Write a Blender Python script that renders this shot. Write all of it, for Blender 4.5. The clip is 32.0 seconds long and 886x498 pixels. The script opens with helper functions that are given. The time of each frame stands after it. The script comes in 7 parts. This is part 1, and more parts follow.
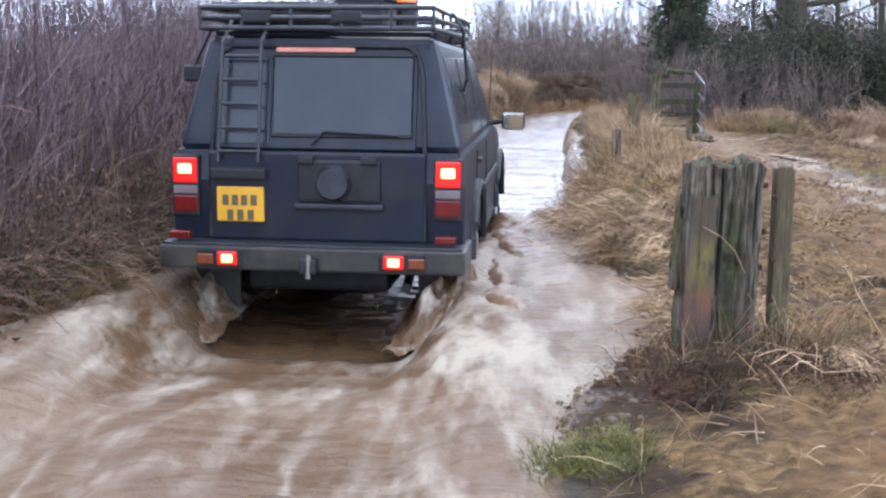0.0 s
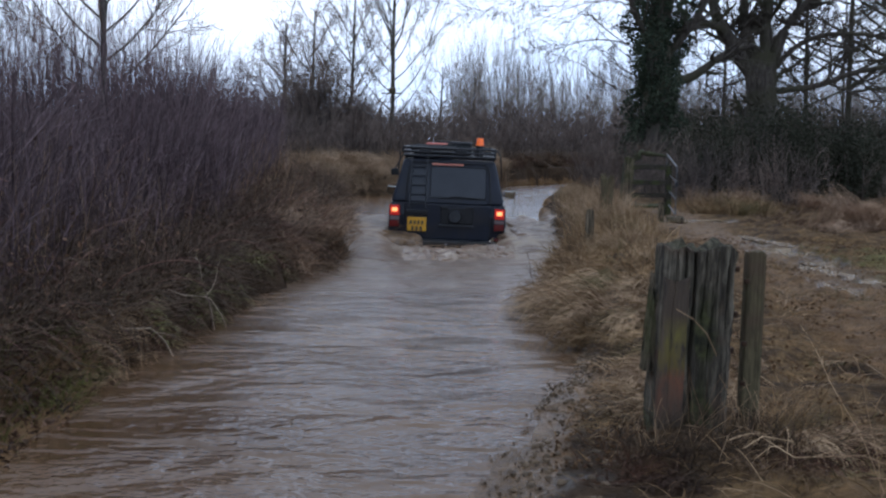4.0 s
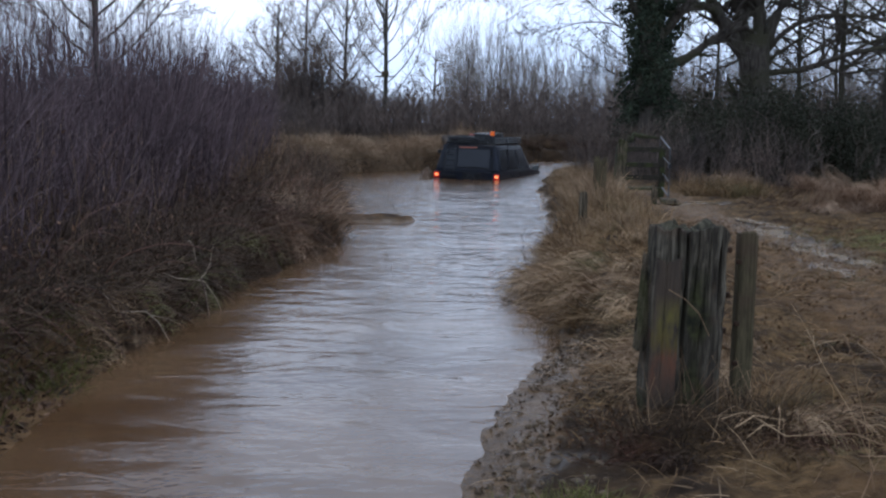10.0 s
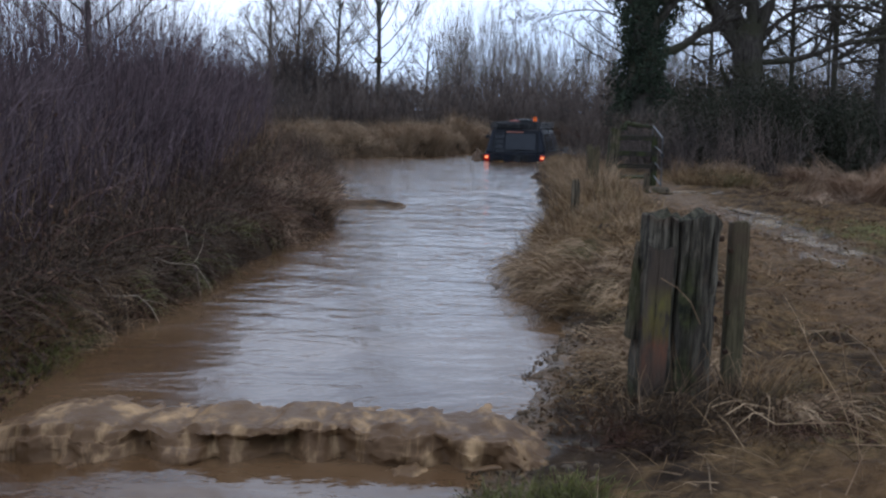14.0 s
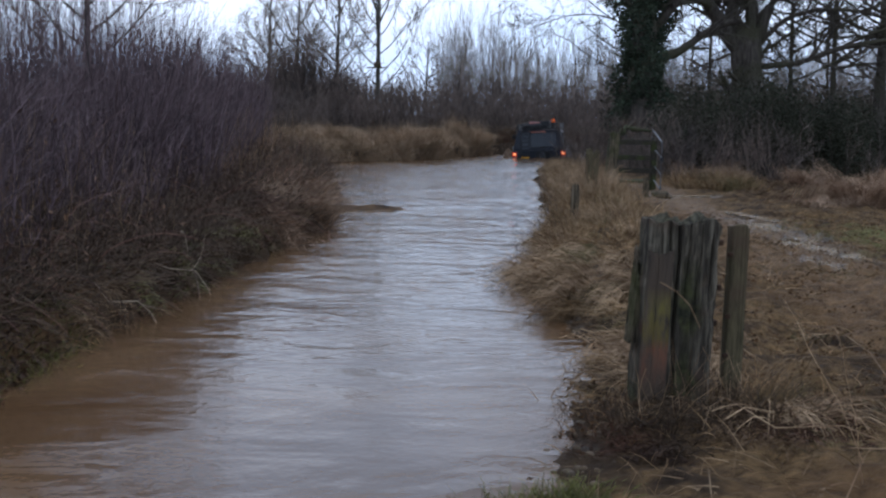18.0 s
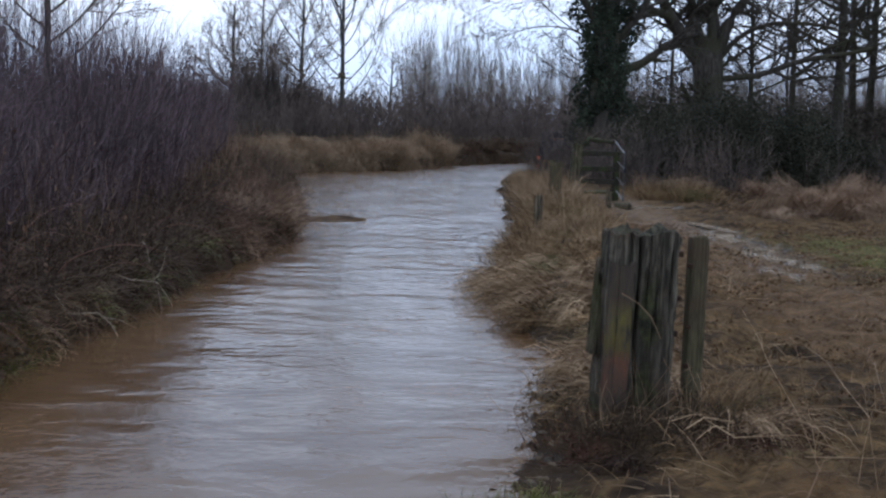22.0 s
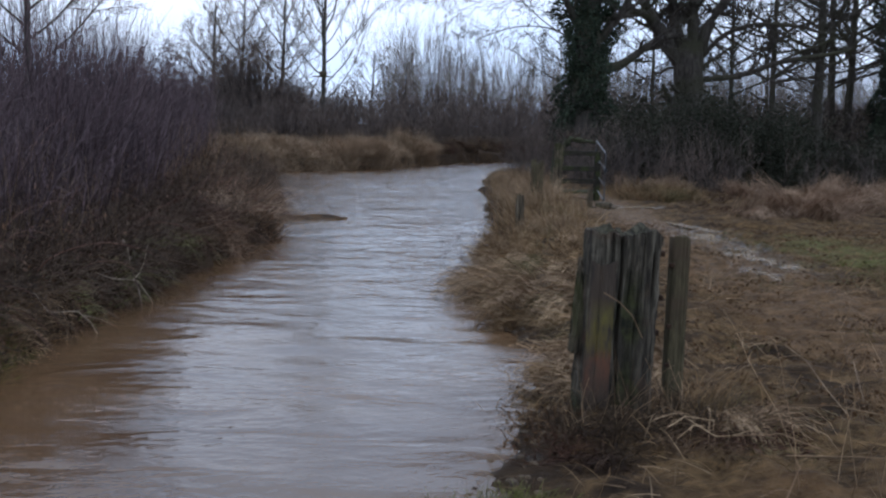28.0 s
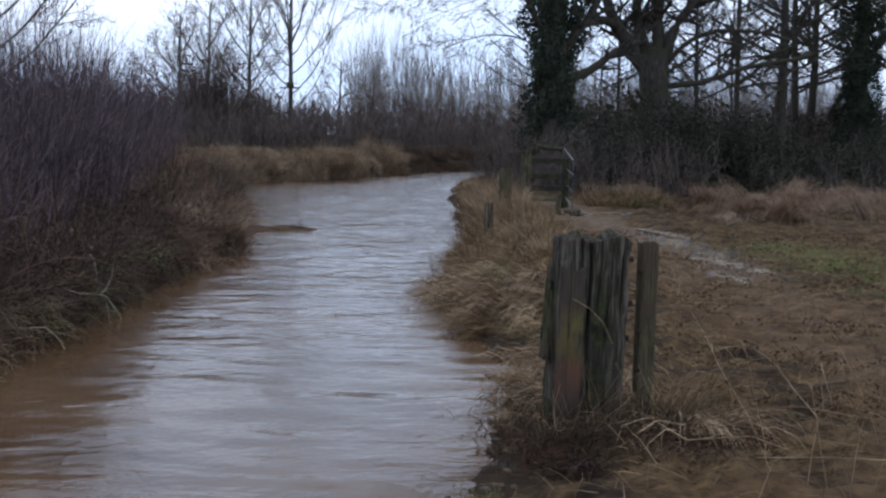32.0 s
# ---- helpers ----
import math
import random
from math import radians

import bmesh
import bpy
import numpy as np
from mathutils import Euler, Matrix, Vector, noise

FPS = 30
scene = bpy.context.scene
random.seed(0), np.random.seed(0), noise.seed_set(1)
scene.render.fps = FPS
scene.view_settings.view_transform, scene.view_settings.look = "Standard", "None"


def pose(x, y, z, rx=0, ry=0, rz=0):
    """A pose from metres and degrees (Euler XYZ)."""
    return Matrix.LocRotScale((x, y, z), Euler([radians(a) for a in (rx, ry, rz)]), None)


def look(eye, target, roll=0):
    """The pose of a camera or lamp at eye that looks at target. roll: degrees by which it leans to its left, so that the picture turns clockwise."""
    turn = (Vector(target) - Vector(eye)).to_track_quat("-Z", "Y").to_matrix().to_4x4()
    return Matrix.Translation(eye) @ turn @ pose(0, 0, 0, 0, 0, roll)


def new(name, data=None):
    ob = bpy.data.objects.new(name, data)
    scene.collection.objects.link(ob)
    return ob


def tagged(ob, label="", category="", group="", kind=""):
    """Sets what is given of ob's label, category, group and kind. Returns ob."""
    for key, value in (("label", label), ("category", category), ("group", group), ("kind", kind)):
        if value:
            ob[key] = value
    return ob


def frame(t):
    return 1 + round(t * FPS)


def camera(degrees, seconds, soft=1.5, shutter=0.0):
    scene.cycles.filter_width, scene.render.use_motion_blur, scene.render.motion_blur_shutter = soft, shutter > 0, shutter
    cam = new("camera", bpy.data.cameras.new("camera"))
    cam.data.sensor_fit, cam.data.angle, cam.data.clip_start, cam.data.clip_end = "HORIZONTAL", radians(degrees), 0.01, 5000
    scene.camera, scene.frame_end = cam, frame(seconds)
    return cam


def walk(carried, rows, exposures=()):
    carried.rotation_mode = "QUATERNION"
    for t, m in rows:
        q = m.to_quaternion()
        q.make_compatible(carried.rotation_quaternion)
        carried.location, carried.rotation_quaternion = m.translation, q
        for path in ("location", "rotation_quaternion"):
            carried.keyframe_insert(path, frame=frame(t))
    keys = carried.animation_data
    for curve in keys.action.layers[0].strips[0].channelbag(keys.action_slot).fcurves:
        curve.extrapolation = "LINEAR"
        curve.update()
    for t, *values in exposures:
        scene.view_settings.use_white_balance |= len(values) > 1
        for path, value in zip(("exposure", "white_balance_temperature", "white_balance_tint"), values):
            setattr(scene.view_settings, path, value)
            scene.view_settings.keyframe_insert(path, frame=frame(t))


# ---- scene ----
cam = camera(44.6, 32.0, soft=2.4)
# seconds, place in metres, yaw, pitch and roll in degrees
PATH = [
    (0.0, 0.015, 0.012, 1.391, 1.58, -9.73, 0.49),
    (0.5, 0.009, 0.011, 1.391, 1.62, -9.83, 0.41),
    (1.0, 0.008, -0.000, 1.396, 1.46, -9.39, 0.48),
    (1.5, 0.011, -0.002, 1.398, 0.84, -7.11, -0.05),
    (2.0, 0.013, 0.017, 1.402, 0.32, -4.61, -1.17),
    (2.5, 0.010, 0.009, 1.403, 0.35, -4.99, -1.31),
    (3.0, 0.010, 0.009, 1.403, 0.18, -5.30, -1.00),
    (3.5, 0.008, 0.013, 1.401, 0.29, -5.65, -0.84),
    (5.5, 0.006, 0.004, 1.402, 0.14, -5.83, -0.83),
    (6.0, 0.006, 0.003, 1.401, 0.04, -5.90, -0.59),
    (6.5, 0.003, 0.006, 1.398, 0.06, -6.02, -0.68),
    (7.0, 0.002, 0.001, 1.401, -0.05, -6.05, -0.72),
    (7.5, 0.002, 0.008, 1.400, -0.04, -6.11, -0.71),
    (8.0, 0.000, 0.000, 1.400, 0.00, -6.15, -0.70),
    (8.5, 0.008, -0.003, 1.403, -0.16, -6.07, -0.52),
    (9.0, 0.005, 0.001, 1.398, -0.29, -6.25, -0.36),
    (9.5, 0.003, -0.004, 1.398, -0.21, -6.51, -0.43),
    (10.0, 0.007, -0.008, 1.396, -0.07, -6.62, -0.67),
    (10.5, 0.014, -0.010, 1.396, -0.24, -6.57, -0.79),
    (11.0, 0.002, -0.014, 1.396, -0.32, -6.50, -0.96),
    (11.5, -0.002, -0.008, 1.394, -0.28, -6.69, -1.26),
    (12.0, -0.002, -0.008, 1.396, -0.26, -6.94, -1.32),
    (12.5, -0.005, -0.017, 1.395, -0.14, -7.05, -1.39),
    (13.0, -0.000, -0.004, 1.393, -0.16, -7.22, -1.28),
    (13.5, -0.002, -0.013, 1.396, -0.31, -7.30, -1.27),
    (14.0, 0.000, -0.017, 1.395, -0.46, -7.30, -1.20),
    (14.5, -0.002, -0.018, 1.392, -0.44, -7.40, -1.04),
    (16.5, 0.004, -0.013, 1.392, -0.48, -7.20, -0.90),
    (17.0, 0.004, -0.019, 1.395, -0.47, -7.14, -0.92),
    (17.5, 0.000, -0.019, 1.398, -0.46, -7.03, -0.98),
    (18.0, 0.001, -0.019, 1.395, -0.49, -7.05, -1.03),
    (18.5, 0.005, -0.021, 1.397, -0.72, -6.86, -1.10),
    (19.0, 0.003, -0.027, 1.399, -1.09, -6.63, -1.17),
    (19.5, 0.004, -0.023, 1.398, -1.51, -6.43, -1.25),
    (20.0, 0.004, -0.031, 1.397, -1.83, -6.41, -1.10),
    (20.5, 0.002, -0.027, 1.398, -1.97, -6.52, -1.07),
    (21.0, 0.003, -0.029, 1.396, -2.05, -6.52, -1.20),
    (21.5, 0.006, -0.030, 1.401, -2.25, -6.41, -1.20),
    (22.0, 0.009, -0.029, 1.401, -2.36, -6.46, -1.24),
    (22.5, 0.009, -0.034, 1.398, -2.39, -6.50, -1.09),
    (23.0, 0.006, -0.029, 1.397, -2.36, -6.56, -1.05),
    (23.5, 0.004, -0.029, 1.398, -2.33, -6.57, -1.20),
    (24.0, 0.004, -0.030, 1.398, -2.44, -6.42, -1.28),
    (24.5, 0.008, -0.029, 1.399, -2.51, -6.42, -1.17),
    (25.0, 0.006, -0.022, 1.398, -2.59, -6.46, -1.16),
    (25.5, 0.004, -0.024, 1.399, -2.70, -6.49, -1.08),
    (27.5, -0.001, -0.028, 1.399, -3.37, -6.49, -1.48),
    (28.0, 0.003, -0.029, 1.400, -3.34, -6.48, -1.49),
    (28.5, 0.007, -0.026, 1.401, -3.53, -6.33, -1.40),
    (29.0, -0.002, -0.032, 1.397, -3.65, -6.27, -1.43),
    (29.5, 0.000, -0.025, 1.397, -3.76, -6.25, -1.50),
    (30.0, 0.000, -0.025, 1.398, -4.07, -6.15, -1.54),
    (30.5, 0.001, -0.023, 1.399, -4.41, -6.02, -1.41),
    (31.0, 0.003, -0.026, 1.398, -4.64, -5.99, -1.15),
    (31.5, 0.007, -0.025, 1.401, -4.83, -5.86, -0.85),
    (32.0, 0.004, -0.031, 1.399, -5.03, -5.96, -0.75),
]
# seconds, stops, kelvin, tint: the camera darkens and cools its picture as it tilts up
EXPOSURES = [(0.0, 2.09, 6540, 13), (0.5, 2.0, 6540, 13), (1.0, 1.7, 6540, 13), (1.5, 1.29, 6490, 11), (2.0, 0.83, 6480, 10), (2.6, 0.54, 6380, 10), (3.5, 0.4, 6380, 10), (6.0, 0.29, 6380, 10), (14.0, 0.26, 6380, 10), (20.0, 0.24, 6380, 10), (32.0, 0.19, 6380, 10)]
walk(cam, [(t, pose(x, y, z, 90 + p, r, w)) for t, x, y, z, w, p, r in PATH], EXPOSURES)

# ---- light: an overcast winter dusk ----
world = bpy.data.worlds.new("overcast_dusk")
scene.world = world
world.use_nodes = True
wn, wl = world.node_tree.nodes, world.node_tree.links
wn.clear()
sky = wn.new("ShaderNodeTexSky")
sky.sky_type, sky.sun_disc = "NISHITA", False
sky.sun_elevation, sky.sun_rotation = radians(59), radians(11)
sky.air_density, sky.dust_density, sky.ozone_density = 1.0, 2.5, 2.0
grey = wn.new("ShaderNodeHueSaturation")
grey.inputs["Saturation"].default_value = 0.35
cloud_co = wn.new("ShaderNodeTexCoord")
cloud_map = wn.new("ShaderNodeMapping")
cloud_map.inputs["Scale"].default_value = (1.2, 1.2, 4.0)
cloud = wn.new("ShaderNodeTexNoise")
cloud.inputs["Scale"].default_value, cloud.inputs["Detail"].default_value = 1.6, 5.0
cloud_ramp = wn.new("ShaderNodeValToRGB")
cloud_ramp.color_ramp.elements[0].position, cloud_ramp.color_ramp.elements[0].color = 0.35, (5.8, 7.8, 11.4, 1)
cloud_ramp.color_ramp.elements[1].position, cloud_ramp.color_ramp.elements[1].color = 0.68, (8.9, 10.2, 12.8, 1)
veil = wn.new("ShaderNodeMix")
veil.data_type = "RGBA"
veil.inputs["Factor"].default_value = 0.8
back = wn.new("ShaderNodeBackground")
back.inputs["Strength"].default_value = 0.115
world_out = wn.new("ShaderNodeOutputWorld")
wl.new(sky.outputs[0], grey.inputs["Color"])
wl.new(cloud_co.outputs["Generated"], cloud_map.inputs[0])
wl.new(cloud_map.outputs[0], cloud.inputs["Vector"])
wl.new(cloud.outputs["Fac"], cloud_ramp.inputs[0])
wl.new(grey.outputs[0], veil.inputs[6])
wl.new(cloud_ramp.outputs[0], veil.inputs[7])
wl.new(veil.outputs[2], back.inputs["Color"])
wl.new(back.outputs[0], world_out.inputs[0])

sun = new("sun", bpy.data.lights.new("sun", "SUN"))
sun.data.energy, sun.data.angle, sun.data.color = 0.35, radians(50), (1.0, 0.95, 0.88)
sun.matrix_world = look((0, 0, 0), (-0.10, -0.50, -0.86))


# ---- materials ----
def material(name, dark, light, scale=8.0, rough=0.8, bump=0.3, stretch=(1, 1, 1), patch=None, patch_scale=1.0, metal=0.0, detail=6.0,
             island=0.0, distance=0.02, spec=0.5, random_tint=0.0, patch_low=0.48, patch_high=0.62, low=0.32, high=0.68):
    """Grain between two colours, larger patches of a third, a fine relief."""
    m = bpy.data.materials.new(name)
    m.use_nodes = True
    n, l = m.node_tree.nodes, m.node_tree.links
    b = n["Principled BSDF"]
    b.inputs["Roughness"].default_value, b.inputs["Metallic"].default_value = rough, metal
    b.inputs["Specular IOR Level"].default_value = spec
    co, mp = n.new("ShaderNodeTexCoord"), n.new("ShaderNodeMapping")
    mp.inputs["Scale"].default_value = stretch
    l.new(co.outputs["Object"], mp.inputs[0])
    t = n.new("ShaderNodeTexNoise")
    t.inputs["Scale"].default_value, t.inputs["Detail"].default_value, t.inputs["Roughness"].default_value = scale, detail, 0.65
    l.new(mp.outputs[0], t.inputs["Vector"])
    r = n.new("ShaderNodeValToRGB")
    r.color_ramp.elements[0].position, r.color_ramp.elements[0].color = low, (*dark, 1)
    r.color_ramp.elements[1].position, r.color_ramp.elements[1].color = high, (*light, 1)
    l.new(t.outputs["Fac"], r.inputs[0])
    colour = r.outputs[0]
    if patch:
        t2, r2, mx = n.new("ShaderNodeTexNoise"), n.new("ShaderNodeMapRange"), n.new("ShaderNodeMix")
        t2.inputs["Scale"].default_value, t2.inputs["Detail"].default_value = patch_scale, 4.0
        r2.inputs["From Min"].default_value, r2.inputs["From Max"].default_value = patch_low, patch_high
        mx.data_type, mx.inputs[7].default_value = "RGBA", (*patch, 1)
        l.new(co.outputs["Object"], t2.inputs["Vector"])
        l.new(t2.outputs["Fac"], r2.inputs["Value"])
        l.new(r2.outputs[0], mx.inputs["Factor"])
        l.new(colour, mx.inputs[6])
        colour = mx.outputs[2]
    if island or random_tint:
        g, hs, mr = n.new("ShaderNodeNewGeometry"), n.new("ShaderNodeHueSaturation"), n.new("ShaderNodeMapRange")
        w = island or random_tint
        source = g.outputs["Random Per Island"]
        if random_tint:
            source = n.new("ShaderNodeObjectInfo").outputs["Random"]
        mr.inputs["To Min"].default_value, mr.inputs["To Max"].default_value = 1 - w, 1 + w
        l.new(source, mr.inputs["Value"])
        l.new(mr.outputs[0], hs.inputs["Value"])
        l.new(colour, hs.inputs["Color"])
        colour = hs.outputs[0]
    l.new(colour, b.inputs["Base Color"])
    if bump:
        bp = n.new("ShaderNodeBump")
        bp.inputs["Strength"].default_value, bp.inputs["Distance"].default_value = bump, distance
        l.new(t.outputs["Fac"], bp.inputs["Height"])
        l.new(bp.outputs[0], b.inputs["Normal"])
    return m


def glow(name, colour, strength):
    m = bpy.data.materials.new(name)
    m.use_nodes = True
    b = m.node_tree.nodes["Principled BSDF"]
    b.inputs["Base Color"].default_value = (*colour, 1)
    b.inputs["Emission Color"].default_value = (*colour, 1)
    b.inputs["Emission Strength"].default_value = strength
    b.inputs["Roughness"].default_value = 0.25
    return m


def water_material(name, foam=0.0, ripple=1.0, foam_stretch=(1, 1, 1), scale=1.0, body=1.0, foam_colour=(0.30, 0.235, 0.175, 1), sheen=0.36, foam_scale=3.4, still=False):
    """Silty flood water: brown body, clear gloss, ripples at three sizes, drifting foam where it is churned."""
    m = bpy.data.materials.new(name)
    m.use_nodes = True
    n, l = m.node_tree.nodes, m.node_tree.links
    b = n["Principled BSDF"]
    b.inputs["IOR"].default_value = 1.33
    co = n.new("ShaderNodeTexCoord")
    # still: the pattern stays in the water while the wave passes under it
    where = n.new("ShaderNodeNewGeometry").outputs["Position"] if still else co.outputs["Object"]
    silt, ramp = n.new("ShaderNodeTexNoise"), n.new("ShaderNodeValToRGB")
    silt.inputs["Scale"].default_value, silt.inputs["Detail"].default_value = 0.9, 5.0
    ramp.color_ramp.elements[0].color, ramp.color_ramp.elements[1].color = (0.128 * body, 0.067 * body, 0.031 * body, 1), (0.200 * body, 0.115 * body, 0.059 * body, 1)
    ramp.color_ramp.elements[0].position, ramp.color_ramp.elements[1].position = 0.35, 0.65
    l.new(where, silt.inputs["Vector"])
    l.new(silt.outputs["Fac"], ramp.inputs[0])
    colour = ramp.outputs[0]
    rough = None
    if foam:
        mp, t, r, mx = n.new("ShaderNodeMapping"), n.new("ShaderNodeTexNoise"), n.new("ShaderNodeMapRange"), n.new("ShaderNodeMix")
        mp.inputs["Scale"].default_value = foam_stretch
        mp.inputs["Rotation"].default_value = (0, 0, 0.35)
        t.inputs["Scale"].default_value, t.inputs["Detail"].default_value, t.inputs["Roughness"].default_value = foam_scale, 10.0, 0.66
        t.inputs["Distortion"].default_value = 0.35
        r.inputs["From Min"].default_value, r.inputs["From Max"].default_value = 0.64 - 0.14 * foam, 0.80 - 0.10 * foam
        mx.data_type, mx.inputs[7].default_value = "RGBA", foam_colour
        l.new(where, mp.inputs[0])
        l.new(mp.outputs[0], t.inputs["Vector"])
        l.new(t.outputs["Fac"], r.inputs["Value"])
        froth = r.outputs[0]
        if still:
            # torn foam lines drawn out along the lane, and paler clouds of silt between them
            lm, ln, rid, line, brk, torn, ml = (n.new("ShaderNodeMapping"), n.new("ShaderNodeTexNoise"), n.new("ShaderNodeMath"), n.new("ShaderNodeMapRange"), n.new("ShaderNodeTexNoise"), n.new("ShaderNodeMapRange"), n.new("ShaderNodeMath"))
            lm.inputs["Scale"].default_value, lm.inputs["Rotation"].default_value = (1.5, 0.42, 1.0), (0, 0, 0.30)
            ln.inputs["Scale"].default_value, ln.inputs["Detail"].default_value, ln.inputs["Distortion"].default_value = 1.7, 6.0, 0.5
            l.new(where, lm.inputs[0])
            l.new(lm.outputs[0], ln.inputs["Vector"])
            rid.operation, rid.inputs[1].default_value = "SUBTRACT", 0.5
            ab = n.new("ShaderNodeMath")
            ab.operation = "ABSOLUTE"
            l.new(ln.outputs["Fac"], rid.inputs[0])
            l.new(rid.outputs[0], ab.inputs[0])
            line.inputs["From Min"].default_value, line.inputs["From Max"].default_value = 0.075, 0.0
            l.new(ab.outputs[0], line.inputs["Value"])
            brk.inputs["Scale"].default_value, brk.inputs["Detail"].default_value, brk.inputs["Roughness"].default_value = 3.2, 8.0, 0.68
            l.new(lm.outputs[0], brk.inputs["Vector"])
            torn.inputs["From Min"].default_value, torn.inputs["From Max"].default_value = 0.42, 0.76
            l.new(brk.outputs["Fac"], torn.inputs["Value"])
            ml.operation = "MULTIPLY"
            l.new(line.outputs[0], ml.inputs[0])
            l.new(torn.outputs[0], ml.inputs[1])
            silted, sm = n.new("ShaderNodeMath"), n.new("ShaderNodeMath")
            silted.operation, silted.inputs[1].default_value = "MULTIPLY", 0.28
            l.new(froth, silted.inputs[0])
            sm.operation, sm.use_clamp = "ADD", True
            l.new(silted.outputs[0], sm.inputs[0])
            l.new(ml.outputs[0], sm.inputs[1])
            froth = sm.outputs[0]
            boil, bmul, badd = n.new("ShaderNodeAttribute"), n.new("ShaderNodeMath"), n.new("ShaderNodeMath")
            boil.attribute_name, bmul.operation, badd.operation, badd.use_clamp = "boil", "MULTIPLY", "ADD", True
            l.new(boil.outputs["Fac"], bmul.inputs[0])
            l.new(torn.outputs[0], bmul.inputs[1])
            l.new(bmul.outputs[0], badd.inputs[0])
            l.new(froth, badd.inputs[1])
            froth = badd.outputs[0]
            age, mu = n.new("ShaderNodeAttribute"), n.new("ShaderNodeMath")
            age.attribute_name, mu.operation = "foam", "MULTIPLY"
            l.new(froth, mu.inputs[0])
            l.new(age.outputs["Fac"], mu.inputs[1])
            froth = mu.outputs[0]
        l.new(froth, mx.inputs["Factor"])
        l.new(colour, mx.inputs[6])
        colour = mx.outputs[2]
        rr = n.new("ShaderNodeMapRange")
        rr.inputs["To Min"].default_value, rr.inputs["To Max"].default_value = sheen, 0.8
        l.new(froth, rr.inputs["Value"])
        if still:
            # freshly churned water is dull, and clears as it settles
            fresh, mxm = n.new("ShaderNodeMapRange"), n.new("ShaderNodeMath")
            fresh.inputs["To Min"].default_value, fresh.inputs["To Max"].default_value = 0.12, 0.48
            l.new(age.outputs["Fac"], fresh.inputs["Value"])
            mxm.operation = "MAXIMUM"
            l.new(fresh.outputs[0], mxm.inputs[0])
            l.new(rr.outputs[0], mxm.inputs[1])
            l.new(mxm.outputs[0], b.inputs["Roughness"])
        else:
            l.new(rr.outputs[0], b.inputs["Roughness"])
    else:
        b.inputs["Roughness"].default_value = 0.09
    l.new(colour, b.inputs["Base Color"])
    height = None
    for k, (sc, dist, st, amp) in enumerate((((0.6, 1.0, 1), 0.7, 2.2, 0.040), ((0.42, 1.0, 1), 0.8, 6.0, 0.0165), ((0.9, 1.0, 1), 0.4, 21.0, 0.0048))):
        mp, t, mu = n.new("ShaderNodeMapping"), n.new("ShaderNodeTexNoise"), n.new("ShaderNodeMath")
        mp.inputs["Scale"].default_value = sc
        mp.inputs["Rotation"].default_value = (0, 0, 0.45 - 0.35 * k)
        t.inputs["Scale"].default_value, t.inputs["Detail"].default_value, t.inputs["Distortion"].default_value = st * scale, 2.0, dist
        mu.operation, mu.inputs[1].default_value = "MULTIPLY", amp * ripple
        if k == 1:
            calm, cr = n.new("ShaderNodeTexNoise"), n.new("ShaderNodeMapRange")
            calm.inputs["Scale"].default_value = 0.55
            cr.inputs["From Min"].default_value, cr.inputs["From Max"].default_value = 0.38, 0.66
            cr.inputs["To Min"].default_value, cr.inputs["To Max"].default_value = 0.15 * amp * ripple, 1.3 * amp * ripple
            l.new(where, calm.inputs["Vector"])
            l.new(calm.outputs["Fac"], cr.inputs["Value"])
            l.new(cr.outputs[0], mu.inputs[1])
        l.new(where, mp.inputs[0])
        l.new(mp.outputs[0], t.inputs["Vector"])
        l.new(t.outputs["Fac"], mu.inputs[0])
        if height is None:
            height = mu.outputs[0]
        else:
            ad = n.new("ShaderNodeMath")
            l.new(height, ad.inputs[0])
            l.new(mu.outputs[0], ad.inputs[1])
            height = ad.outputs[0]
    bp = n.new("ShaderNodeBump")
    if not foam:
        # wind roughens the open reach farther out
        g, sx, wind, mu = n.new("ShaderNodeNewGeometry"), n.new("ShaderNodeSeparateXYZ"), n.new("ShaderNodeMapRange"), n.new("ShaderNodeMath")
        wind.inputs["From Min"].default_value, wind.inputs["From Max"].default_value = 4.5, 22.0
        wind.inputs["To Min"].default_value, wind.inputs["To Max"].default_value = 0.36, 1.7
        mu.operation = "MULTIPLY"
        l.new(g.outputs["Position"], sx.inputs[0])
        l.new(sx.outputs["Y"], wind.inputs["Value"])
        l.new(height, mu.inputs[0])
        l.new(wind.outputs[0], mu.inputs[1])
        height = mu.outputs[0]
        fine = n.new("ShaderNodeMapRange")
        fine.inputs["From Min"].default_value, fine.inputs["From Max"].default_value = 6.0, 22.0
        fine.inputs["To Min"].default_value, fine.inputs["To Max"].default_value = 0.06, 0.10
        l.new(sx.outputs["Y"], fine.inputs["Value"])
        l.new(fine.outputs[0], b.inputs["Roughness"])
    bp.inputs["Strength"].default_value, bp.inputs["Distance"].default_value = 1.0, 1.0
    l.new(height, bp.inputs["Height"])
    l.new(bp.outputs[0], b.inputs["Normal"])
    return m


